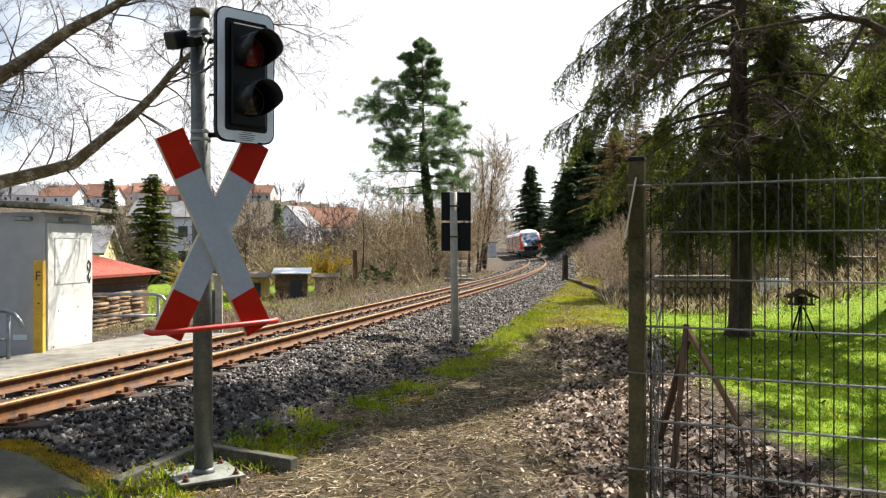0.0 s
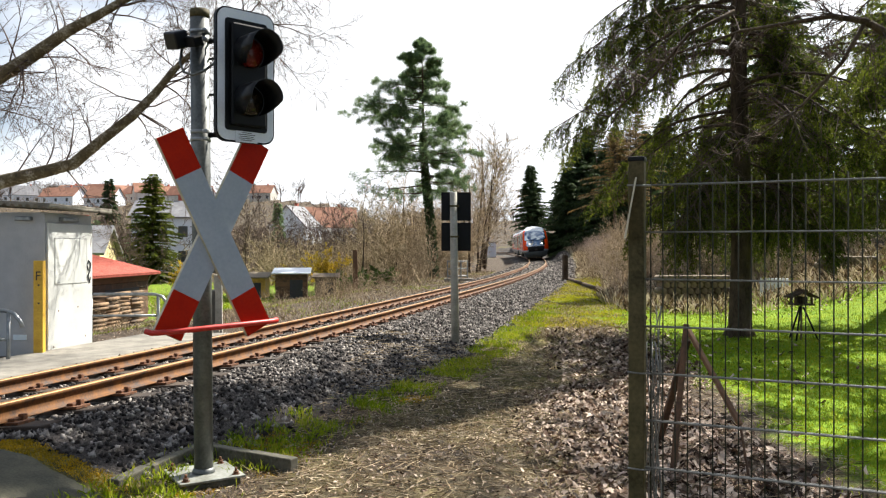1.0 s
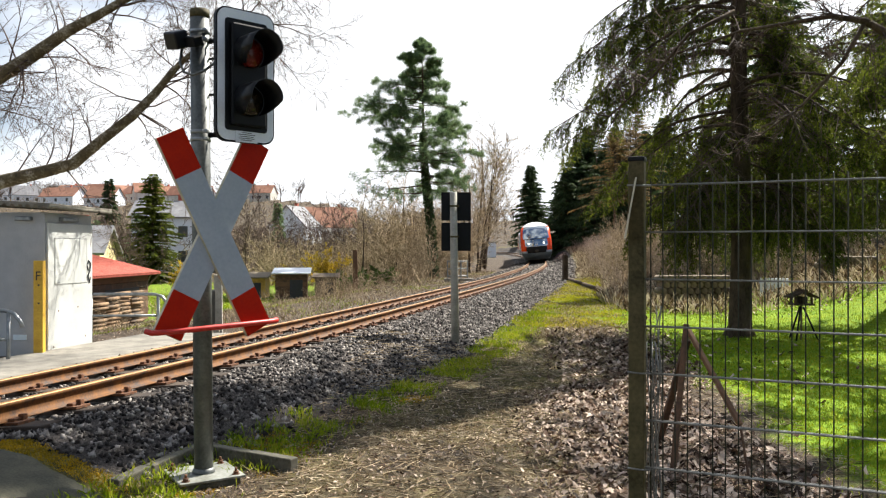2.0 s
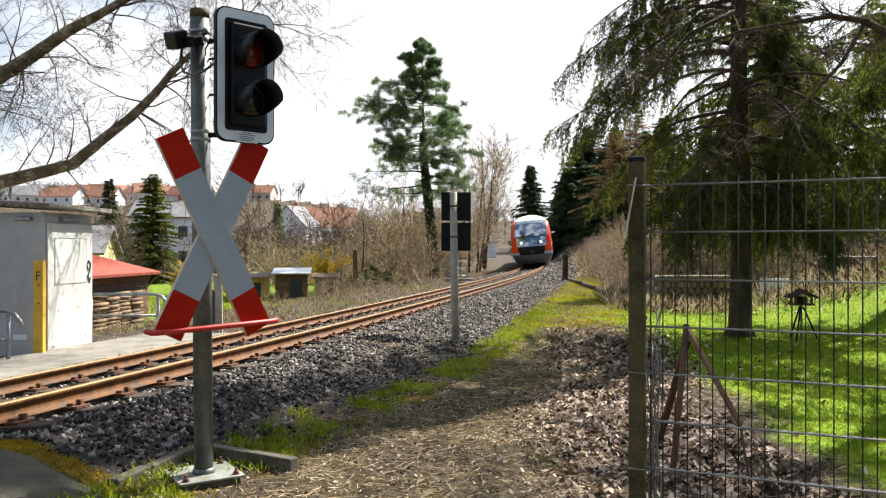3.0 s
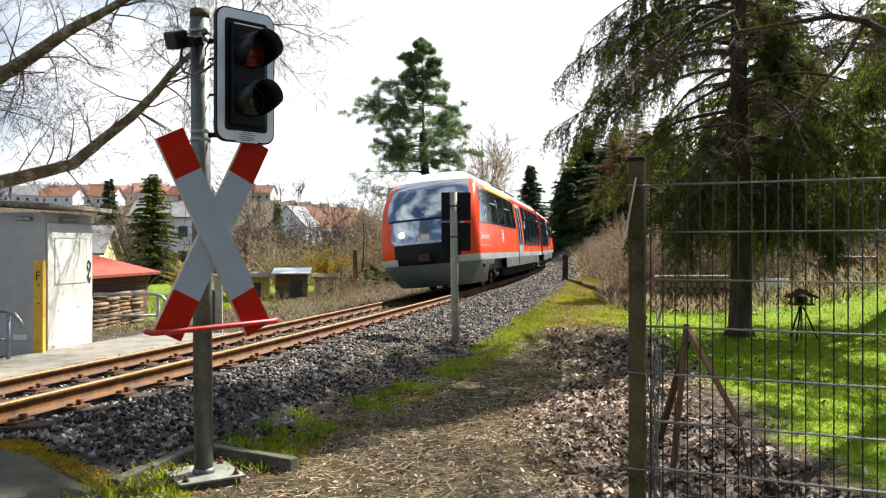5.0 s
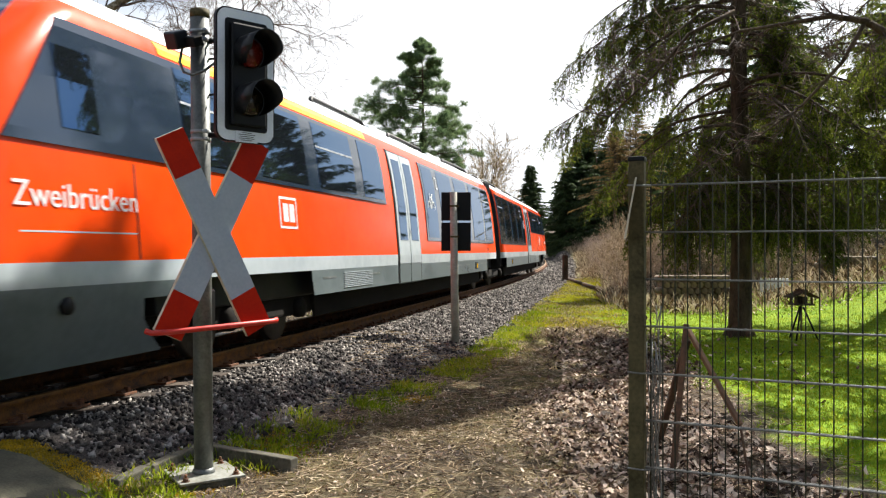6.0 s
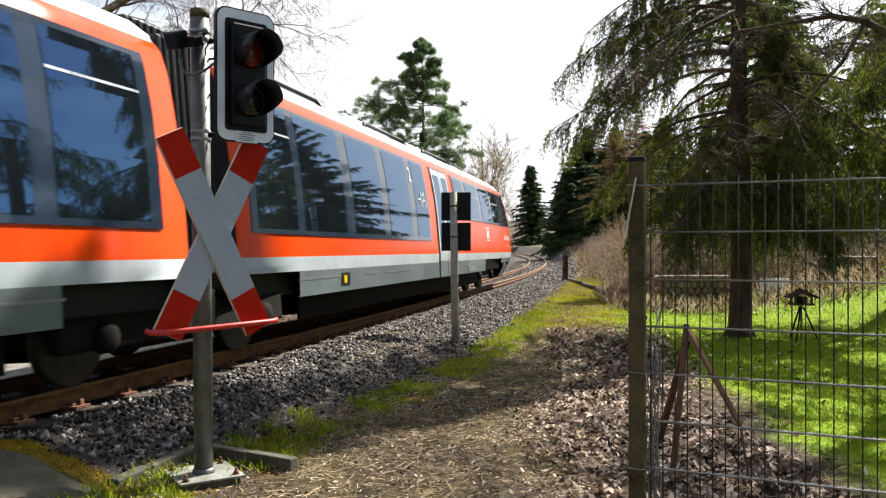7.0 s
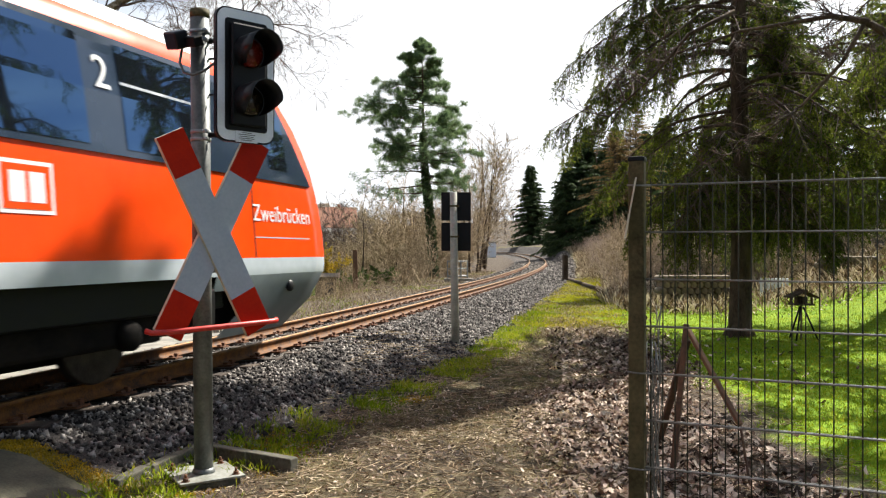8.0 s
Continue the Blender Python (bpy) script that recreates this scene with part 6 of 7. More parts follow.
def pine():
    """The tall pine beside the line: leaning trunk with ivy, limbs and tufted crown."""
    x, y = -0.55, 50.0
    rng = np.random.default_rng(77)
    g = gz(x, y)
    tr = thing("pine_tree", pose(x, y, g), "tall pine with blue-green tufts and an ivy-clad trunk", "tree")
    H = 14.8
    pts = [np.array([0.10 * math.sin(k * 0.9) - 0.9 * (k / 10) ** 0.8, 0.1 * math.cos(k), H * k / 10 - 0.2]) for k in range(11)]
    segs = [(pts[k], pts[k + 1], 0.20 * (1 - k / 10.6), 0.20 * (1 - (k + 1) / 10.6), 0) for k in range(10)]
    part("trunk", seg_mesh("trunk", segs, M["bark"], 12), tr)
    limbs, P, D = [], [], []

    def tuft(c, d, n, size):
        dd = rng.normal(size=(n, 3)) + d * 0.9 + np.array([0, 0, 0.5])
        P.append(np.repeat(c[None], n, 0) + rng.normal(size=(n, 3)) * size * 0.35)
        D.append(dd)
    for k in range(92):
        f = 0.36 + 0.64 * (k / 92) ** 0.95
        i = min(int(f * 10), 9)
        p = pts[i] + (pts[i + 1] - pts[i]) * (f * 10 - i)
        a = rng.uniform(0, 6.283)
        L = float(np.interp(f, [0.36, 0.52, 0.70, 0.85, 1.0], [4.0, 3.7, 3.3, 1.6, 0.3])) * rng.uniform(0.4, 1.15) * (1 - 0.18 * math.cos(a))
        d = np.array([math.cos(a), math.sin(a), -0.02 + 0.55 * max(0, f - 0.6)])
        d /= np.linalg.norm(d)
        sub = []
        grow(rng, sub, p, d, L, 0.05 * (1.2 - f) + 0.012, 0, 2, 0.03, (8, 4), 0.36, 0.2, 0.8, 5, 0.3)
        flat = lambda q: np.array([q[0], q[1], p[2] + (q[2] - p[2]) * 0.75])
        sub = [(flat(s[0]), flat(s[1]), s[2], s[3], s[4]) for s in sub]
        for s in sub:
            limbs.append(s)
            if s[4] >= 1 and rng.random() < (0.5 if f < 0.5 else 0.88):
                tuft(s[1], (s[1] - s[0]) / (np.linalg.norm(s[1] - s[0]) + 1e-9), 15, 0.15)
    part("limb_crown", seg_mesh("limb_crown", limbs, M["bark"], 3, 0.008), tr, kind="stuff")
    P, D = np.concatenate(P), np.concatenate(D)
    part("needles", blades(rng, P, D, 0.24, 0.022, M["needle_pine"], "needles"), tr, "blue-green needle tufts")
    # ivy round the trunk
    n = 5200
    t = rng.random(n) ** 0.8 * 0.62
    idx = np.clip((t * 10).astype(int), 0, 9)
    PP = np.array([pts[i] for i in idx]) + (np.array([pts[i + 1] for i in idx]) - np.array([pts[i] for i in idx])) * (t * 10 - idx)[:, None]
    a = rng.uniform(0, 6.283, n)
    rad = 0.20 * (1 - t) + 0.03 + 0.10 * rng.random(n)
    PP = PP + np.stack([np.cos(a) * rad, np.sin(a) * rad, np.zeros(n)], 1)
    part("ivy", blades(rng, PP, rng.normal(size=(n, 3)) + np.array([0, 0, -0.6]), 0.13, 0.11, M["needle_dark"], "ivy"), tr, "dark ivy on the trunk")


pine()


def bare_tall(x, y, h, seed, label, mat="twig", kids=(9, 6, 4), spread=0.75):
    rng = np.random.default_rng(seed)
    t = thing("bare_tree", pose(x, y, gz(x, y)), label, "tree")
    segs = []
    grow(rng, segs, np.array([0, 0, -0.2]), np.array([0.03, 0.0, 1.0]), h, 0.013 * h, 0, 3, 0.12, kids, 0.42, 0.16, spread, 7, 0.18)
    part("trunk", seg_mesh("trunk", [s for s in segs if s[4] == 0], M["bark"], 8), t)
    part("branch_crown", seg_mesh("branch_crown", [s for s in segs if s[4] > 0], M[mat], 3, 0.012), t, kind="stuff")
    return t


bare_tall(3.8, 76, 12.5, 5, "tall leafless tree behind the pine", "twig_pale")
for k, (x_, y_, h_) in enumerate(((2.5, 60, 8.6), (3.6, 70, 10.4), (1.9, 58, 7.6), (2.9, 64, 8.8), (4.3, 82, 11.0), (0.6, 62, 6.4), (-3.4, 60, 5.2), (-6.2, 66, 6.0))):
    bare_tall(x_, y_, h_, 90 + k, "leafless tree with fine twigs behind the pine", "twig_pale", (14, 9, 5), 0.85)
bare_tall(1.4, 66, 8.5, 6, "leafless tree behind the pine", "twig_pale")
bare_tall(2.6, 96, 11.0, 7, "leafless tree beside the far track", "twig_pale")
bare_tall(-2.4, 58, 6.5, 8, "pale leafless tree in the thicket", "twig_pale")
bare_tall(-4.6, 47, 5.2, 9, "pale leafless birch sapling in the thicket", "twig_pale", (7, 4, 3))
bare_tall(-14.0, 57, 5.5, 11, "leafless fruit tree in the gardens")
bare_tall(-12.2, 50, 5.0, 12, "leafless fruit tree beside the gardens")


def far_woods():
    """Leafless woods along the hilltops."""
    rng = np.random.default_rng(8)
    segs = []
    for k in range(220):
        y = rng.uniform(300, 460)
        x = rng.uniform(-0.62, 0.22) * y
        h = rng.uniform(6, 11)
        b = np.array([x, y, gz(x, y) - 0.5])
        segs.append((b, b + [0, 0, h * 0.6], 0.22, 0.12, 0))
        for j in range(16):
            t = rng.uniform(0.3, 0.9)
            d = np.array([rng.normal() * 0.5, rng.normal() * 0.5, 1.0])
            p = b + [0, 0, h * t * 0.7]
            q = p + d * h * 0.22
            segs.append((p, q, 0.10, 0.05, 1))
            for i in range(3):
                segs.append((q, q + (d + rng.normal(size=3) * 0.6) * h * 0.13, 0.06, 0.03, 2))
    ob = new("far_woods", seg_mesh("far_woods", segs, M["twig"], 3))
    tagged(ob, "leafless woods along the far hilltops", "woods", kind="stuff")


far_woods()


def hill_bushes():
    rng = np.random.default_rng(18)
    n = 60000
    y = rng.uniform(70, 330, n)
    x = rng.uniform(-0.62, 0.09, n) * y
    keep = np.sin(x * 0.21 + 1) * np.cos(y * 0.13) + 0.5 * np.sin(x * 0.5 + y * 0.3) + rng.normal(size=n) * 0.25 > 0.1
    keep &= np.abs(track_coords(x, y)[1]) > 9
    x, y = x[keep], y[keep]
    z = ground_z(x, y) + rng.random(len(x)) ** 1.5 * 2.6
    ob = new("hillside_bushes", blades(rng, np.stack([x, y, z], 1), rng.normal(size=(len(x), 3)) + [0, 0, 0.8], 0.8, 0.13, M["twig_pale"], "hillside_bushes"))
    tagged(ob, "dry brown bushes over the hillside gardens", "bushes", kind="stuff")


hill_bushes()


def birch():
    """The old birch left of the track: two limbs reach over it, with hanging twigs."""
    rng = np.random.default_rng(5)
    Yb = 15.5
    bx, by = -12.5, 16.0
    g = gz(bx, by)
    tr = thing("birch_tree", pose(0, 0, 0), "old leafless birch with mossy limbs and hanging twigs", "tree")
    f = 1440.0
    def at(px, py, y):
        return np.array([(px - 784) * y / f, y, 1.225 + (441 - py) * y / f])
    trunk = [np.array([bx, by, g - 0.2]), np.array([bx + 0.1, by, g + 2.0]), np.array([bx + 0.15, by, g + 4.5]), np.array([bx, by, g + 9.0])]
    part("trunk", seg_mesh("trunk", [(trunk[k], trunk[k + 1], 0.34 - 0.06 * k, 0.28 - 0.06 * k, 0) for k in range(3)], M["bark_moss"], 14), tr)
    l1 = [trunk[1] + [0, 0, 0.8], at(-120, 322, 15.5), at(0, 322, 15.2), at(60, 308, 15.2), at(130, 290, 15.2), at(180, 248, 15.2), at(235, 205, 15.2), at(275, 165, 15.3), at(312, 120, 15.3), at(350, 84, 15.4), at(395, 62, 15.6), at(440, 50, 15.8)]
    r1 = [0.20, 0.16, 0.135, 0.122, 0.108, 0.095, 0.088, 0.078, 0.058, 0.04, 0.025, 0.012]
    l2 = [trunk[2], at(-90, 190, 15.0), at(0, 135, 14.8), at(60, 97, 14.8), at(120, 55, 14.8), at(175, 26, 14.8), at(235, -8, 14.9), at(330, -50, 15.0), at(420, -80, 15.2)]
    r2 = [0.20, 0.16, 0.130, 0.115, 0.10, 0.08, 0.065, 0.04, 0.02]
    for nm, ln, rr in (("limb", l1, r1), ("limb", l2, r2)):
        part(nm, (pipe([tuple(p) for p in ln], rr, 12), M["bark_moss"]), tr, "thick mossy birch limb")
    segs = []

    def twigs(pts, n, L, lo, down):
        for k in range(n):
            t = rng.uniform(lo, len(pts) - 1.01)
            i = int(t)
            p = pts[i] + (pts[i + 1] - pts[i]) * (t - i)
            d = np.array([rng.normal() * 0.9 + 0.5, rng.normal() * 0.5, rng.normal() * 0.6 + 0.35])
            d /= np.linalg.norm(d)
            grow(rng, segs, p, d, L * rng.uniform(0.4, 1.2), 0.020, 0, 3, down, (5, 5, 3), 0.55, 0.4, 0.8, 6, 0.15)
    twigs(l1, 44, 1.7, 1.6, -0.12)
    twigs(l2, 52, 2.0, 1.2, -0.22)
    # twigs of the same crown higher up, that hang into view over the line
    hi = [at(240, -50, 15.5), at(340, -60, 15.6), at(440, -55, 15.8), at(500, -30, 16.0)]
    twigs(hi, 16, 1.3, 0.0, -0.35)
    part("fine_crown", seg_mesh("fine_crown", segs, M["twig"], 3, 0.0030), tr, "fine purple-brown twigs", kind="stuff")


birch()


def near_spruce(x, y, h, seed, reach, zlow, label, nb, dens=1.0, moss=False, az=None):
    """A spruce near the eye: long drooping boughs with hanging sprays of needles and dead inner twigs."""
    rng = np.random.default_rng(seed)
    g = gz(x, y)
    tr = thing("spruce_tree", pose(x, y, g), label, "tree")
    tp = [np.array([0.03 * math.sin(k), 0.03 * math.cos(2 * k), -0.1 + k * h / 10]) for k in range(11)]
    segs = [(tp[k], tp[k + 1], 0.175 * (1 - k / 11) + 0.02, 0.175 * (1 - (k + 1) / 11) + 0.02, 0) for k in range(10)]
    part("trunk", seg_mesh("trunk", segs, M["bark"], 14), tr)
    flare = [(np.array([0, 0, -0.15]), np.array([0, 0, 0.35]), 0.22, 0.18, 0)]
    for k in range(5):
        a = k * 1.26
        flare.append((np.array([0.05 * math.cos(a), 0.05 * math.sin(a), 0.3]), np.array([0.32 * math.cos(a), 0.32 * math.sin(a), -0.08]), 0.07, 0.04, 0))
    part("root_flare", seg_mesh("root_flare", flare, M["bark"], 10), tr)
    boughs, dead, P, D = [], [], [], []
    for k in range(nb):
        f = k / nb
        z = zlow + (h - zlow - 0.3) * f ** 1.15
        a = rng.uniform(*az) if az else rng.uniform(0, 6.283)
        L = reach * min(1.1, 0.42 + 0.26 * (z - zlow)) * (1 - 0.9 * max(0.0, (z - zlow - 2.5) / (h - zlow - 2.5))) * rng.uniform(0.68, 1.04) + 0.2
        # the upper boughs are short on the side that faces the open lawn
        if z > 4.6:
            L *= 1 - 0.72 * max(0.0, math.cos(a + 0.85)) ** 0.6
        d = np.array([math.cos(a), math.sin(a), rng.uniform(-0.05, 0.28)])
        d /= np.linalg.norm(d)
        p = np.array([0, 0, z])
        n = 9
        for j in range(n):
            q = p + d * L / n
            boughs.append((p, q, 0.026 * (1 - j / n) * (0.4 + L / reach) + 0.005, 0.026 * (1 - (j + 1) / n) * (0.4 + L / reach) + 0.004, 1))
            for i in range(3 if j > 0 else 2):
                sd = rng.choice([-1, 1])
                side = np.cross(d, [0, 0, 1.0]) * sd
                b0 = p + (q - p) * rng.random()
                if j < 4 or rng.random() < 0.25:
                    dd = side * rng.uniform(0.5, 1) + d * 0.4 + np.array([0, 0, rng.uniform(-0.7, 0.1)])
                    l = rng.uniform(0.2, 0.75)
                    m = b0 + dd * l * 0.5 + rng.normal(size=3) * 0.03
                    dead.append((b0, m, 0.007, 0.005, 2))
                    dead.append((m, m + (dd + rng.normal(size=3) * 0.3) * l * 0.5, 0.005, 0.003, 2))
                if j >= 2 and (z < 6.2 or rng.random() < 0.5):
                    # side twig carrying hanging sprays
                    dd = side * rng.uniform(0.4, 1.0) + d * 0.6 + np.array([0, 0, -0.35])
                    l = rng.uniform(0.35, 0.9) * (1 - 0.35 * j / n)
                    m1 = b0 + dd * l
                    dead.append((b0, m1, 0.008, 0.004, 2))
                    for u in range(int(6 * dens + rng.random())):
                        s0 = b0 + (m1 - b0) * rng.uniform(0.2, 1)
                        hang = np.array([rng.normal() * 0.25, rng.normal() * 0.25, -1.0]) + dd * rng.uniform(0, 0.8)
                        hang /= np.linalg.norm(hang)
                        ll = rng.uniform(0.15, 0.5)
                        s1 = s0 + hang * ll
                        dead.append((s0, s1, 0.004, 0.002, 2))
                        m = int(ll * 52)
                        t = rng.random((m, 1))
                        P.append(s0 * (1 - t) + s1 * t)
                        D.append(hang * 0.8 + rng.normal(size=(m, 3)) * 0.7)
            if j >= 3 and (z < 6.6 or rng.random() < 0.3):
                # short sprays hang straight from the outer bough
                for u in range(int(5 * dens + rng.random())):
                    s0 = p + (q - p) * rng.random()
                    hang = np.array([rng.normal() * 0.45, rng.normal() * 0.45, -0.9]) + d * rng.uniform(0, 0.9)
                    hang /= np.linalg.norm(hang)
                    s1 = s0 + hang * rng.uniform(0.12, 0.42)
                    dead.append((s0, s1, 0.004, 0.002, 2))
                    t = rng.random((17, 1))
                    P.append(s0 * (1 - t) + s1 * t)
                    D.append(hang * 0.8 + rng.normal(size=(17, 3)) * 0.7)
            p = q
            d = d + np.array([0, 0, -0.13 if j < 6 else 0.0]) + rng.normal(size=3) * 0.05
            d /= np.linalg.norm(d)
    for k in range(0, len(boughs), 9):
        part("bough", seg_mesh("bough", boughs[k:k + 9], M["bark"], 6), tr)
    part("inner_crown", seg_mesh("inner_crown", dead, M["twig"], 3), tr, "bare grey inner twigs", kind="stuff")
    P, D = np.concatenate(P), np.concatenate(D)
    part("needles", blades(rng, P, D, 0.072, 0.0155, M["needle_near"], "needles"), tr, "hanging green needle sprays", kind="stuff")
    return tr


near_spruce(5.28, 14.5, 14.4, 3, 3.4, 2.2, "old spruce on the lawn with drooping boughs", 158, 1.05)
near_spruce(9.8, 17.4, 8.6, 4, 3.9, 1.9, "spruce beside the lawn with drooping boughs", 42, 0.8)
# added with its trunk out of view, to shade foreground and lawn
near_spruce(8.0, 11.9, 15.0, 5, 2.7, 3.2, "tall spruce beside the view, added to shade the lawn", 54, 0.7)
near_spruce(11.4, 28.0, 7.0, 6, 3.2, 1.6, "spruce at the back of the lawn", 40, 0.8)


def limb_tree():
    """A leafless tree right of view whose mossy limb reaches in at the top."""
    rng = np.random.default_rng(15)
    g = gz(6.2, 8.6)
    tr = thing("mossy_tree", pose(0, 0, 0), "leafless tree with a long mossy limb over the lawn", "tree")
    trunk = [np.array([6.4, 8.6, g - 0.2]), np.array([6.3, 8.6, 2.0]), np.array([6.2, 8.5, 4.5]), np.array([6.2, 8.5, 7.0])]
    part("trunk", seg_mesh("trunk", [(trunk[k], trunk[k + 1], 0.2 - 0.04 * k, 0.16 - 0.04 * k, 0) for k in range(3)], M["bark"], 12), tr)
    ln = [np.array([5.17, 8.50, 3.24]), np.array([4.57, 8.40, 3.46]), np.array([4.35, 8.40, 3.58]), np.array([4.00, 8.40, 3.63]), np.array([3.64, 8.50, 3.59]), np.array([3.14, 8.60, 3.53]), np.array([2.69, 8.70, 3.38]), np.array([2.24, 8.80, 3.25])]
    part("limb", (pipe([tuple(trunk[1] + np.array([0, 0, 1.0]))] + [tuple(p) for p in ln], [0.07, 0.05, 0.042, 0.036, 0.026, 0.021, 0.016, 0.011, 0.005], 10), M["bark"]), tr, "mossy limb")
    l2 = [np.array([4.35, 8.40, 3.56]), np.array([4.17, 8.50, 3.18]), np.array([3.80, 8.60, 2.75]), np.array([3.30, 8.70, 2.38]), np.array([2.79, 8.80, 2.09])]
    part("limb", (pipe([tuple(p) for p in l2], [0.022, 0.019, 0.014, 0.009, 0.004], 8), M["bark"]), tr)
    l3 = [np.array([3.08, 8.60, 3.74]), np.array([2.60, 8.60, 3.50]), np.array([2.27, 8.70, 3.10]), np.array([1.69, 8.80, 2.56])]
    part("limb", (pipe([tuple(p) for p in l3], [0.025, 0.02, 0.014, 0.004], 8), M["bark"]), tr)
    segs = []
    for pts, n in ((ln, 26), (l2, 16), (l3, 12)):
        for k in range(n):
            t = rng.uniform(0.8, len(pts) - 1.01)
            i = int(t)
            p = pts[i] + (pts[i + 1] - pts[i]) * (t - i)
            d = np.array([-0.6 + rng.normal() * 0.4, rng.normal() * 0.4, rng.normal() * 0.55 - 0.15])
            grow(rng, segs, p, d / np.linalg.norm(d), rng.uniform(0.25, 0.7), 0.010, 0, 2, -0.05, (5, 4), 0.5, 0.35, 0.7, 5, 0.15)
    part("fine_crown", seg_mesh("fine_crown", segs, M["twig"], 3, 0.003), tr, kind="stuff")


limb_tree()


# trees out of view on the sunny side, whose shade falls on the ground before the eye
conifer("spruce_tree", 20.0, 36.0, 13.0, 3.8, 73, "needle_near", "spruce behind the lawn hedge", z0=0.8, spray=0.45, width=0.12, whorl=0.6, per=8)
conifer("spruce_tree", 6.0, -9.0, 13.0, 3.8, 74, "needle_dark", "spruce behind the eye", z0=1.0, spray=0.5, width=0.14, whorl=0.6, per=8)
conifer("spruce_tree", 13.0, -5.0, 15.0, 4.0, 75, "needle_dark", "spruce behind the eye", z0=1.0, spray=0.5, width=0.14, whorl=0.6, per=8)

conifer("spruce_tree", 13.2, 33.5, 14.0, 3.6, 161, "needle_dark", "tall dark spruce behind the lawn", z0=1.5, spray=0.4, width=0.10, whorl=0.4, per=9, dens=1.2, ragged=0.4)
for k in range(9):
    conifer("hedge_conifer", 27.0 + 1.3 * k, 31.0 - 3.1 * k, 4.6 + 0.7 * math.sin(k * 2.3), 2.2, 120 + k, "needle_dark", "dark evergreen in the hedge beyond the lawn", z0=0.1, spray=0.5, width=0.16, whorl=0.5, per=9, ragged=0.4)

# ---- loose cover of the ground ----


def rocks(rng, P, size, mat, name):
    """Small broken stones, eight-sided lumps, at the places P."""
    base = np.array([(1, 0, 0), (-1, 0, 0), (0, 1, 0), (0, -1, 0), (0, 0, 1), (0, 0, -1)], float)
    tri = np.array([(0, 2, 4), (2, 1, 4), (1, 3, 4), (3, 0, 4), (2, 0, 5), (1, 2, 5), (3, 1, 5), (0, 3, 5)])
    n = len(P)
    s = size * rng.uniform(0.55, 1.35, (n, 1, 1))
    V = base[None] * s * rng.uniform(0.55, 1.15, (n, 6, 1)) + rng.normal(size=(n, 6, 3)) * s * 0.22
    q = rng.normal(size=(n, 4))
    q /= np.linalg.norm(q, axis=1, keepdims=True)
    w, x, y, z = q.T
    R = np.stack([1 - 2 * (y * y + z * z), 2 * (x * y - z * w), 2 * (x * z + y * w), 2 * (x * y + z * w), 1 - 2 * (x * x + z * z), 2 * (y * z - x * w),
                  2 * (x * z - y * w), 2 * (y * z + x * w), 1 - 2 * (x * x + y * y)], -1).reshape(n, 3, 3)
    V = np.einsum("nij,nkj->nki", R, V) + P[:, None, :]
    F = (np.arange(n) * 6)[:, None, None] + tri[None]
    return mesh_from(name, V.reshape(-1, 3), F.reshape(-1, 3), mat)


def along(s, d):
    x = np.interp(s, TRACK_S, TRACK_X) + d * np.cos(np.interp(s, TRACK_S, TRACK_TH))
    y = np.interp(s, TRACK_S, TRACK_Y) - d * np.sin(np.interp(s, TRACK_S, TRACK_TH))
    return x, y


def ballast():
    rng = np.random.default_rng(2)
    out = []
    for s0, s1, n, size in ((-3, 6, 26000, 0.026), (6, 16, 24000, 0.027), (16, 34, 18000, 0.036), (34, 80, 12000, 0.06)):
        s = rng.uniform(s0, s1, n)
        d = rng.uniform(-2.3, 3.2, n)
        x, y = along(s, d)
        edge = edge_d(y)
        keep = (d < edge - 0.35 + 0.35 * rng.normal(size=n) * 0.6)
        keep &= (road_edge(x, y) > 0.34 + 0.1 * wave(x, y, 3.0) + 0.05 * rng.normal(size=n)) | (y < 0)
        # the rails' own lines stay free
        keep &= (np.abs(np.abs(d) - 0.7525) > 0.10)
        x, y = x[keep], y[keep]
        z = ground_z(x, y) + size * rng.uniform(-0.2, 0.5, len(x))
        out.append(rocks(rng, np.stack([x, y, z], 1), size, M["ballast"], "ballast"))
    for me in out:
        ob = new("ballast_stones", me)
        tagged(ob, "loose dark grey ballast stones of the track bed", "ballast", kind="stuff")


ballast()


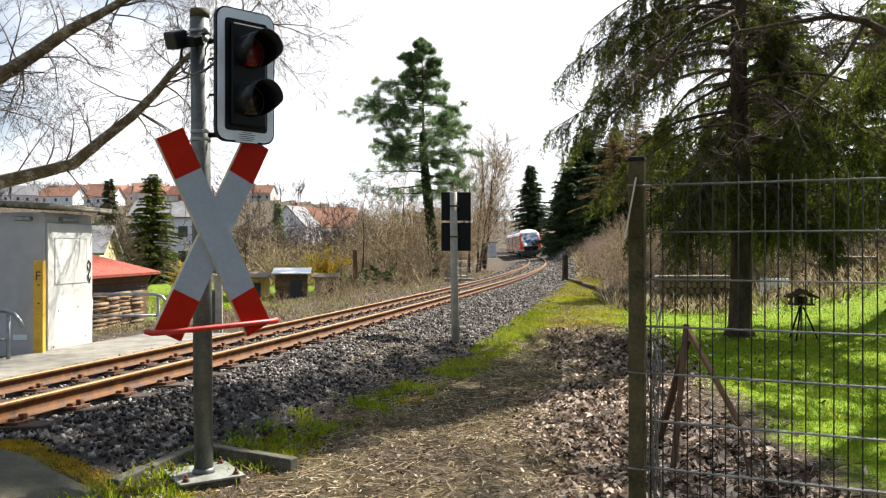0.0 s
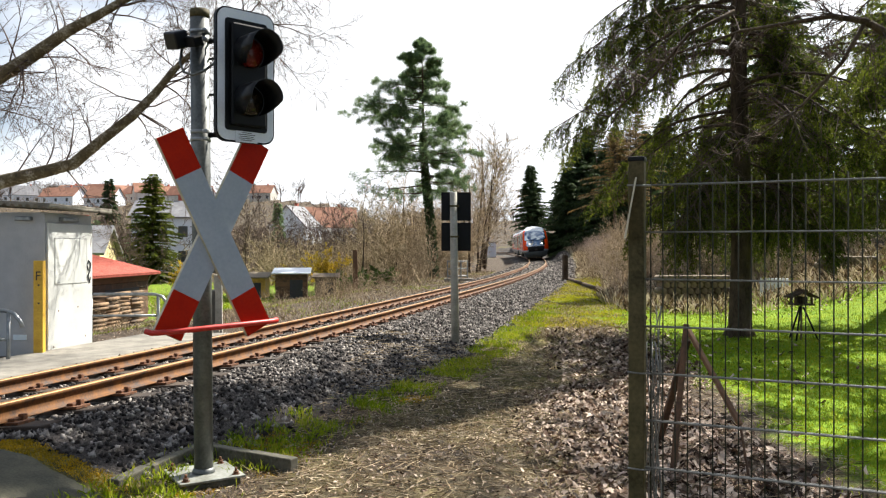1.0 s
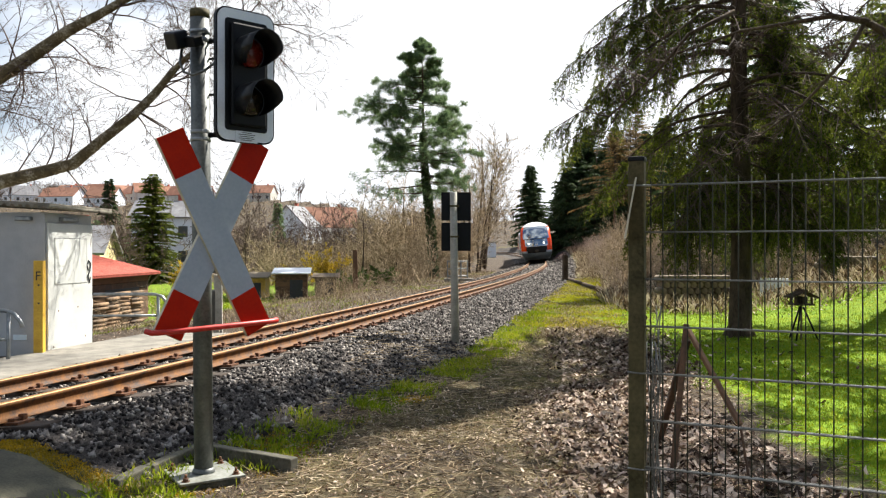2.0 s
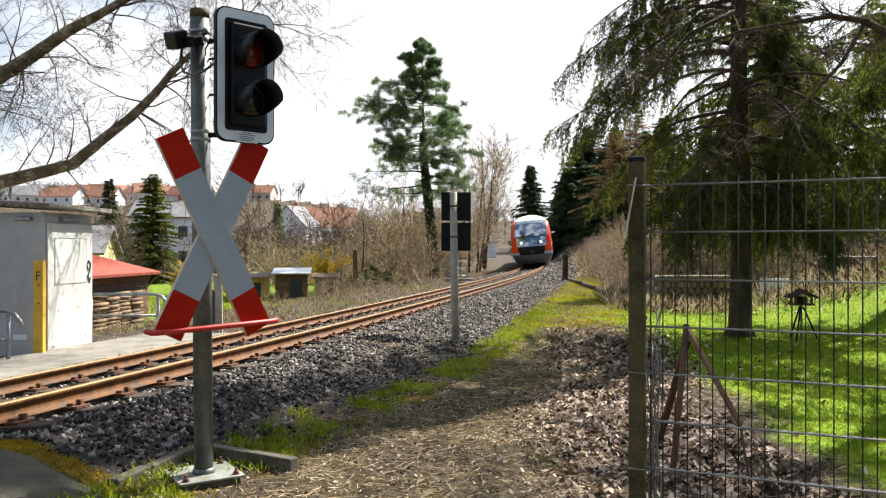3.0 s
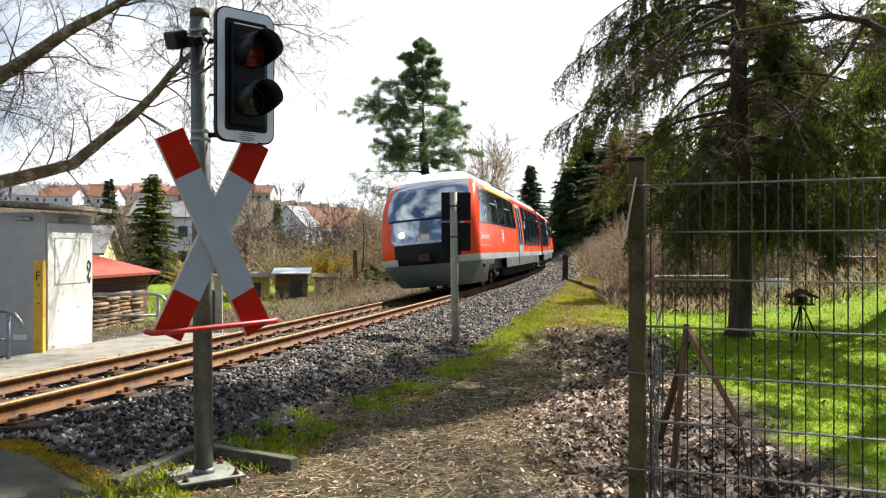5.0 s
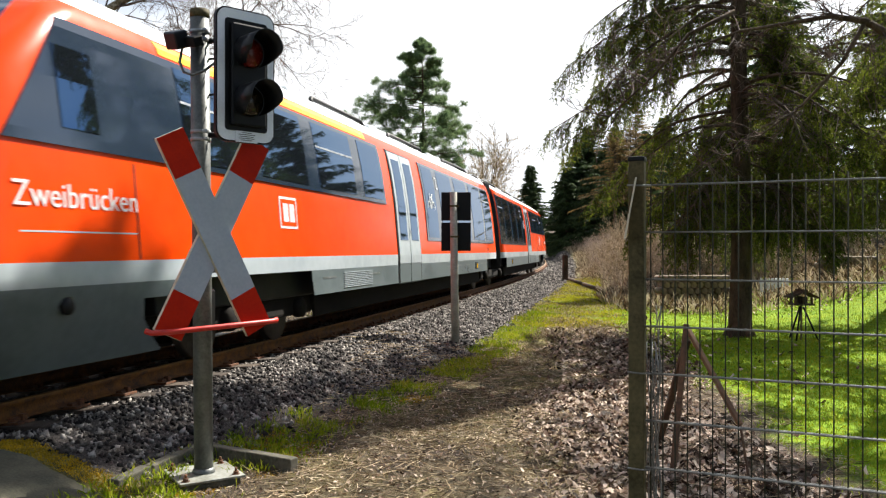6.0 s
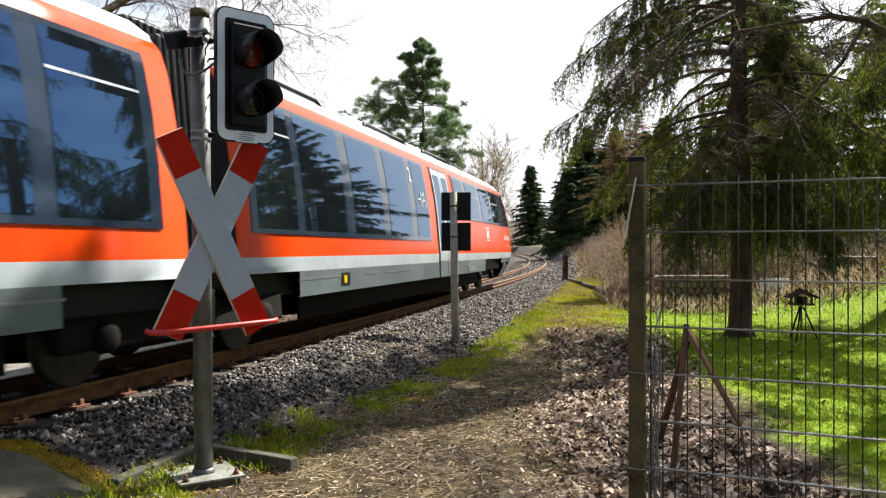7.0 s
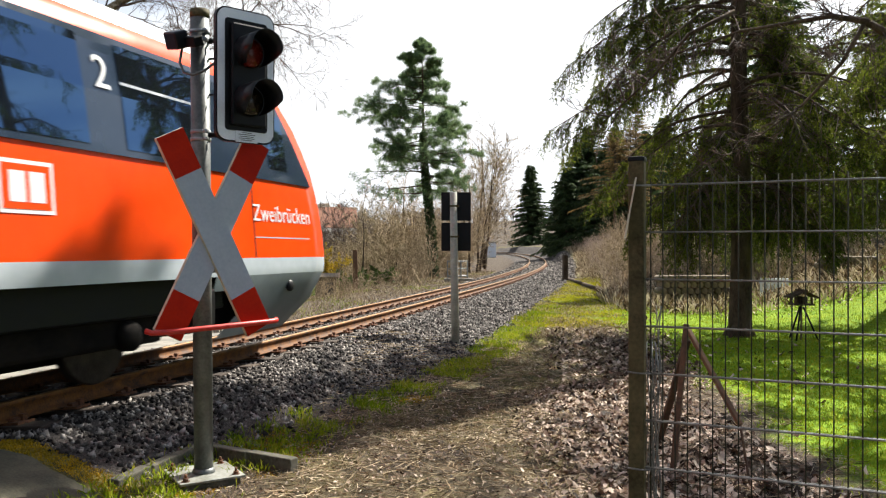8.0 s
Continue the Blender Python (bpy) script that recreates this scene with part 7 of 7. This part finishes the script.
def litter():
    """Curled dead leaves along the fence and over the path."""
    rng = np.random.default_rng(3)
    X, Y = [], []

    def spread(n, x0, x1, y0, y1, f):
        x, y = rng.uniform(x0, x1, n), rng.uniform(y0, y1, n)
        k = rng.random(n) < f(x, y)
        X.append(x[k])
        Y.append(y[k])
    S = smooth01
    spread(38000, -1.6, 2.6, 2.6, 9.0, lambda x, y: 0.26 + 0.74 * S((x - 0.10 * y + 0.25 + 0.25 * wave(x, y, 2.0)) / 0.7) * S((2.35 + 0.04 * y - x) / 0.6))
    spread(24000, 0.0, 4.6, 9.0, 22.0, lambda x, y: 0.04 + 0.75 * S((17.5 - y) / 4) * S((x - 0.09 * y - 0.2 + 0.3 * wave(x, y, 1.3)) / 0.8) * S((2.0 + 0.15 * y - x) / 0.6))
    spread(700, 2.0, 7.0, 4.5, 14.0, lambda x, y: 0.35 + 0 * x)
    spread(7000, -12.0, -4.5, 12.5, 26.0, lambda x, y: 0.75 * S((wave(x, y, 0.8) + 0.7) / 0.5))
    spread(4000, 5.5, 11.0, 18.0, 44.0, lambda x, y: 0.6 + 0 * x)
    x, y = np.concatenate(X), np.concatenate(Y)
    s_, d_ = track_coords(x, y)
    k = np.abs(d_ + 0.0) > 2.6
    x, y = x[k], y[k]
    n = len(x)
    far = np.hypot(x, y)
    size = np.where(far < 9, 0.028, 0.034) * (0.50 + 0.55 * smooth01((x - 0.1 * y + 0.2) / 0.8)) * rng.uniform(0.45, 1.5, n)
    # six-vertex curled leaf
    t = np.array([(-1.0, 0, 0), (-0.3, 0.5, 0.0), (0.5, 0.42, 0.05), (1.05, 0, 0.22), (0.5, -0.42, 0.05), (-0.3, -0.5, 0.0), (0.1, 0, -0.16)])
    tri = np.array([(0, 6, 1), (1, 6, 2), (2, 6, 3), (3, 6, 4), (4, 6, 5), (5, 6, 0)])
    V = t[None] * np.stack([np.ones(n), rng.uniform(0.6, 1.2, n), rng.uniform(-1.6, 2.2, n)], 1)[:, None, :] + rng.normal(size=(n, 7, 3)) * 0.07
    V *= size[:, None, None]
    a, b, c = rng.uniform(0, 6.283, n), rng.normal(size=n) * 0.55, rng.normal(size=n) * 0.55
    ca, sa = np.cos(a), np.sin(a)
    x0, y0, z0 = V[..., 0], V[..., 1], V[..., 2]
    z1 = z0 + np.sin(b)[:, None] * x0 + np.sin(c)[:, None] * y0
    x1, y1 = x0 * ca[:, None] - y0 * sa[:, None], x0 * sa[:, None] + y0 * ca[:, None]
    z = ground_z(x, y) + size * rng.uniform(0.15, 0.8, n)
    V = np.stack([x1 + x[:, None], y1 + y[:, None], z1 + z[:, None]], -1)
    F = (np.arange(n) * 7)[:, None, None] + tri[None]
    ob = new("leaf_litter", mesh_from("leaf_litter", V.reshape(-1, 3), F.reshape(-1, 3), M["dead_leaf"]))
    tagged(ob, "dry curled brown leaves lying on the ground", "leaves", kind="stuff")


litter()


def grass_patch(name, label, mat, seed, n, fn, box, length, width):
    rng = np.random.default_rng(seed)
    x, y = rng.uniform(box[0], box[1], n), rng.uniform(box[2], box[3], n)
    S, D = track_coords(x, y)
    k = rng.random(n) < fn(x, y, S, D)
    x, y = x[k], y[k]
    P = np.stack([x, y, ground_z(x, y) - 0.004], 1)
    Dv = np.stack([rng.normal(size=len(x)) * 0.45, rng.normal(size=len(x)) * 0.45, np.ones(len(x))], 1)
    ob = new(name, blades(rng, P, Dv, length, width, M[mat], name, 0.25))
    tagged(ob, label, "grass", kind="stuff")


grass_patch("verge_grass", "green tufts of grass along the ballast edge", "grass", 11, 260000,
            lambda x, y, S, D: 0.9 * smooth01((D - edge_d(y) + 0.45) / 0.25) * smooth01((edge_d(y) + 0.55 - D) / 0.5) * smooth01((wave(x, y, 2.6, 1) + wave(x, y, 5.1, 3) + 0.35) / 0.35), (-2.6, 5.0, 4.5, 22), 0.11, 0.009)
grass_patch("dry_grass", "thin dry grass and moss over the path", "grass_dry", 12, 160000,
            lambda x, y, S, D: 0.55 * smooth01((D - 2.7) / 0.4) * smooth01((wave(x, y, 1.9, 5) + 0.45) / 0.6) * smooth01((1.2 + 0.13 * y - x) / 0.8), (-2.8, 4.0, 4.3, 20), 0.055, 0.004)
grass_patch("bank_grass", "sunlit yellow-green grass on the bank", "grass_yellow", 13, 80000,
            lambda x, y, S, D: smooth01((D - 2.6) / 0.4) * smooth01((5.4 - D) / 0.8) * (0.35 + 0.65 * smooth01((wave(x, y, 0.9, 2) + 0.6) / 0.6)), (1.5, 8.5, 16, 42), 0.10, 0.014)
grass_patch("lawn_grass", "short bright green lawn", "grass", 14, 210000,
            lambda x, y, S, D: smooth01((x - 2.15 - 0.05 * y - 0.25 * wave(x, y, 1.3)) / 0.9) * np.clip(1.25 - y / 26, 0.25, 1), (2.0, 13.0, 4.2, 25), 0.065, 0.008)
grass_patch("garden_grass", "green grass between the gardens", "grass", 15, 60000,
            lambda x, y, S, D: smooth01((-D - 5) / 1.5) * smooth01((wave(x, y, 0.35, 2) + 0.2) / 0.5), (-16, 3, 20, 50), 0.13, 0.03)


grass_patch("verge_moss", "orange-yellow moss cushions beside the lane and the ballast", "moss_cushion", 21, 340000,
            lambda x, y, S, D: np.maximum(smooth01((road_edge(x, y) - 0.02) / 0.06) * smooth01((0.36 + 0.1 * wave(x, y, 3.0) - road_edge(x, y)) / 0.08) * smooth01((-2.02 - x + 0.2 * wave(x, y, 2.2, 3)) / 0.15),
                                          0.8 * smooth01((D - edge_d(y) + 0.3) / 0.2) * smooth01((edge_d(y) + 0.5 - D) / 0.3) * smooth01((wave(x, y, 2.1, 4) - 0.1) / 0.3) * smooth01((x + 1.75) / 0.1)), (-3.6, 1.0, 4.4, 9.5), 0.022, 0.006)


def twigs_on_ground():
    rng = np.random.default_rng(6)
    segs = []
    for k in range(2600):
        x, y = rng.uniform(-1.4, 2.4), rng.uniform(3.6, 13)
        if x < -1.2:
            continue
        z = gz(x, y) + 0.012
        a = rng.uniform(0, 6.283)
        p = np.array([x, y, z])
        for j in range(3):
            a += rng.normal() * 0.3
            q = p + np.array([math.cos(a), math.sin(a), rng.normal() * 0.08]) * rng.uniform(0.03, 0.12)
            segs.append((p, q, 0.0035, 0.0025, 0))
            p = q
    ob = new("fallen_twigs", seg_mesh("fallen_twigs", segs, M["twig_pale"], 4))
    tagged(ob, "thin fallen twigs on the ground", "twigs", kind="stuff")


twigs_on_ground()

grass_patch("dry_bank_grass", "straw-coloured dry grass on the sunny bank", "straw", 16, 100000,
            lambda x, y, S, D: 0.8 * smooth01((D - 2.6) / 0.4) * smooth01((6.2 - D) / 1.5) * smooth01((wave(x, y, 1.1, 7) + 0.35) / 0.5), (1.5, 9.0, 14, 44), 0.11, 0.016)


def straw():
    """Flattened dry stems over the path."""
    rng = np.random.default_rng(23)
    n = 62000
    x, y = rng.uniform(-2.4, 3.2, n), 3.8 + rng.random(n) ** 1.5 * 15
    S, D = track_coords(x, y)
    k = (D > edge_d(y) - 0.1) & (x < 2.3 + 0.12 * y) & (rng.random(n) < (0.7 + 0.3 * smooth01((y - 5.0) / 2.5)) * (0.25 + 0.75 * smooth01((wave(x, y, 1.4, 4) + 0.5) / 0.8)))
    x, y = x[k], y[k]
    P = np.stack([x, y, ground_z(x, y) + rng.random(len(x)) * 0.018], 1)
    Dv = np.stack([rng.normal(size=len(x)), rng.normal(size=len(x)), rng.normal(size=len(x)) * 0.18 + 0.06], 1)
    ob = new("straw", blades(rng, P, Dv, 0.10, 0.0065, M["straw"], "straw"))
    tagged(ob, "flattened straw and dry stems over the path", "straw", kind="stuff")


straw()
grass_patch("trackside_growth", "dry straw-coloured growth along the far side of the track", "straw", 17, 90000,
            lambda x, y, S, D: smooth01((-D - 2.7) / 0.4) * smooth01((9 + D) / 2) * smooth01((S - 12) / 2) * (0.3 + 0.7 * smooth01((wave(x, y, 0.9, 9) + 0.4) / 0.5)), (-8, 8, 15, 62), 0.26, 0.012)
grass_patch("trackside_grass", "green grass along the far side of the track", "grass", 18, 50000,
            lambda x, y, S, D: 0.8 * smooth01((-D - 2.7) / 0.4) * smooth01((5.5 + D) / 1) * smooth01((S - 14) / 2) * smooth01((wave(x, y, 0.6, 3) + 0.1) / 0.4), (-8, 8, 17, 62), 0.16, 0.014)

grass_patch("bank_straw", "pale matted dry growth on the bank beside the track", "straw", 19, 170000,
            lambda x, y, S, D: smooth01((D - 4.2 + 1.3 * smooth01((y - 38) / 6)) / 0.6) * smooth01((14 - D) / 3) * (0.35 + 0.65 * smooth01((wave(x, y, 0.7, 6) + 0.4) / 0.5)), (4.5, 24, 19, 110), 0.5, 0.045)



def motions():
    rows_a, rows_b = [], []
    for k in range(81):
        t = k / 10
        s = joint_s(t)
        rows_a.append((t, car_pose(s, -1)))
        rows_b.append((t, car_pose(s, 1)))
    walk(CAR_A, rows_a)
    walk(CAR_B, rows_b)
    for w in WHEELS:
        rows, ang = [], 0.0
        here = w.matrix_local.translation.copy()
        for k in range(241):
            rows.append((k / 30, Matrix.Translation(here) @ Matrix.Rotation(ang * (1 if w.parent.parent == CAR_A else -1), 4, "Y")))
            step = (joint_s(k / 30) - joint_s((k + 1) / 30)) / 0.385
            ang += min(step, 1.53)
        walk(w, rows)


motions()
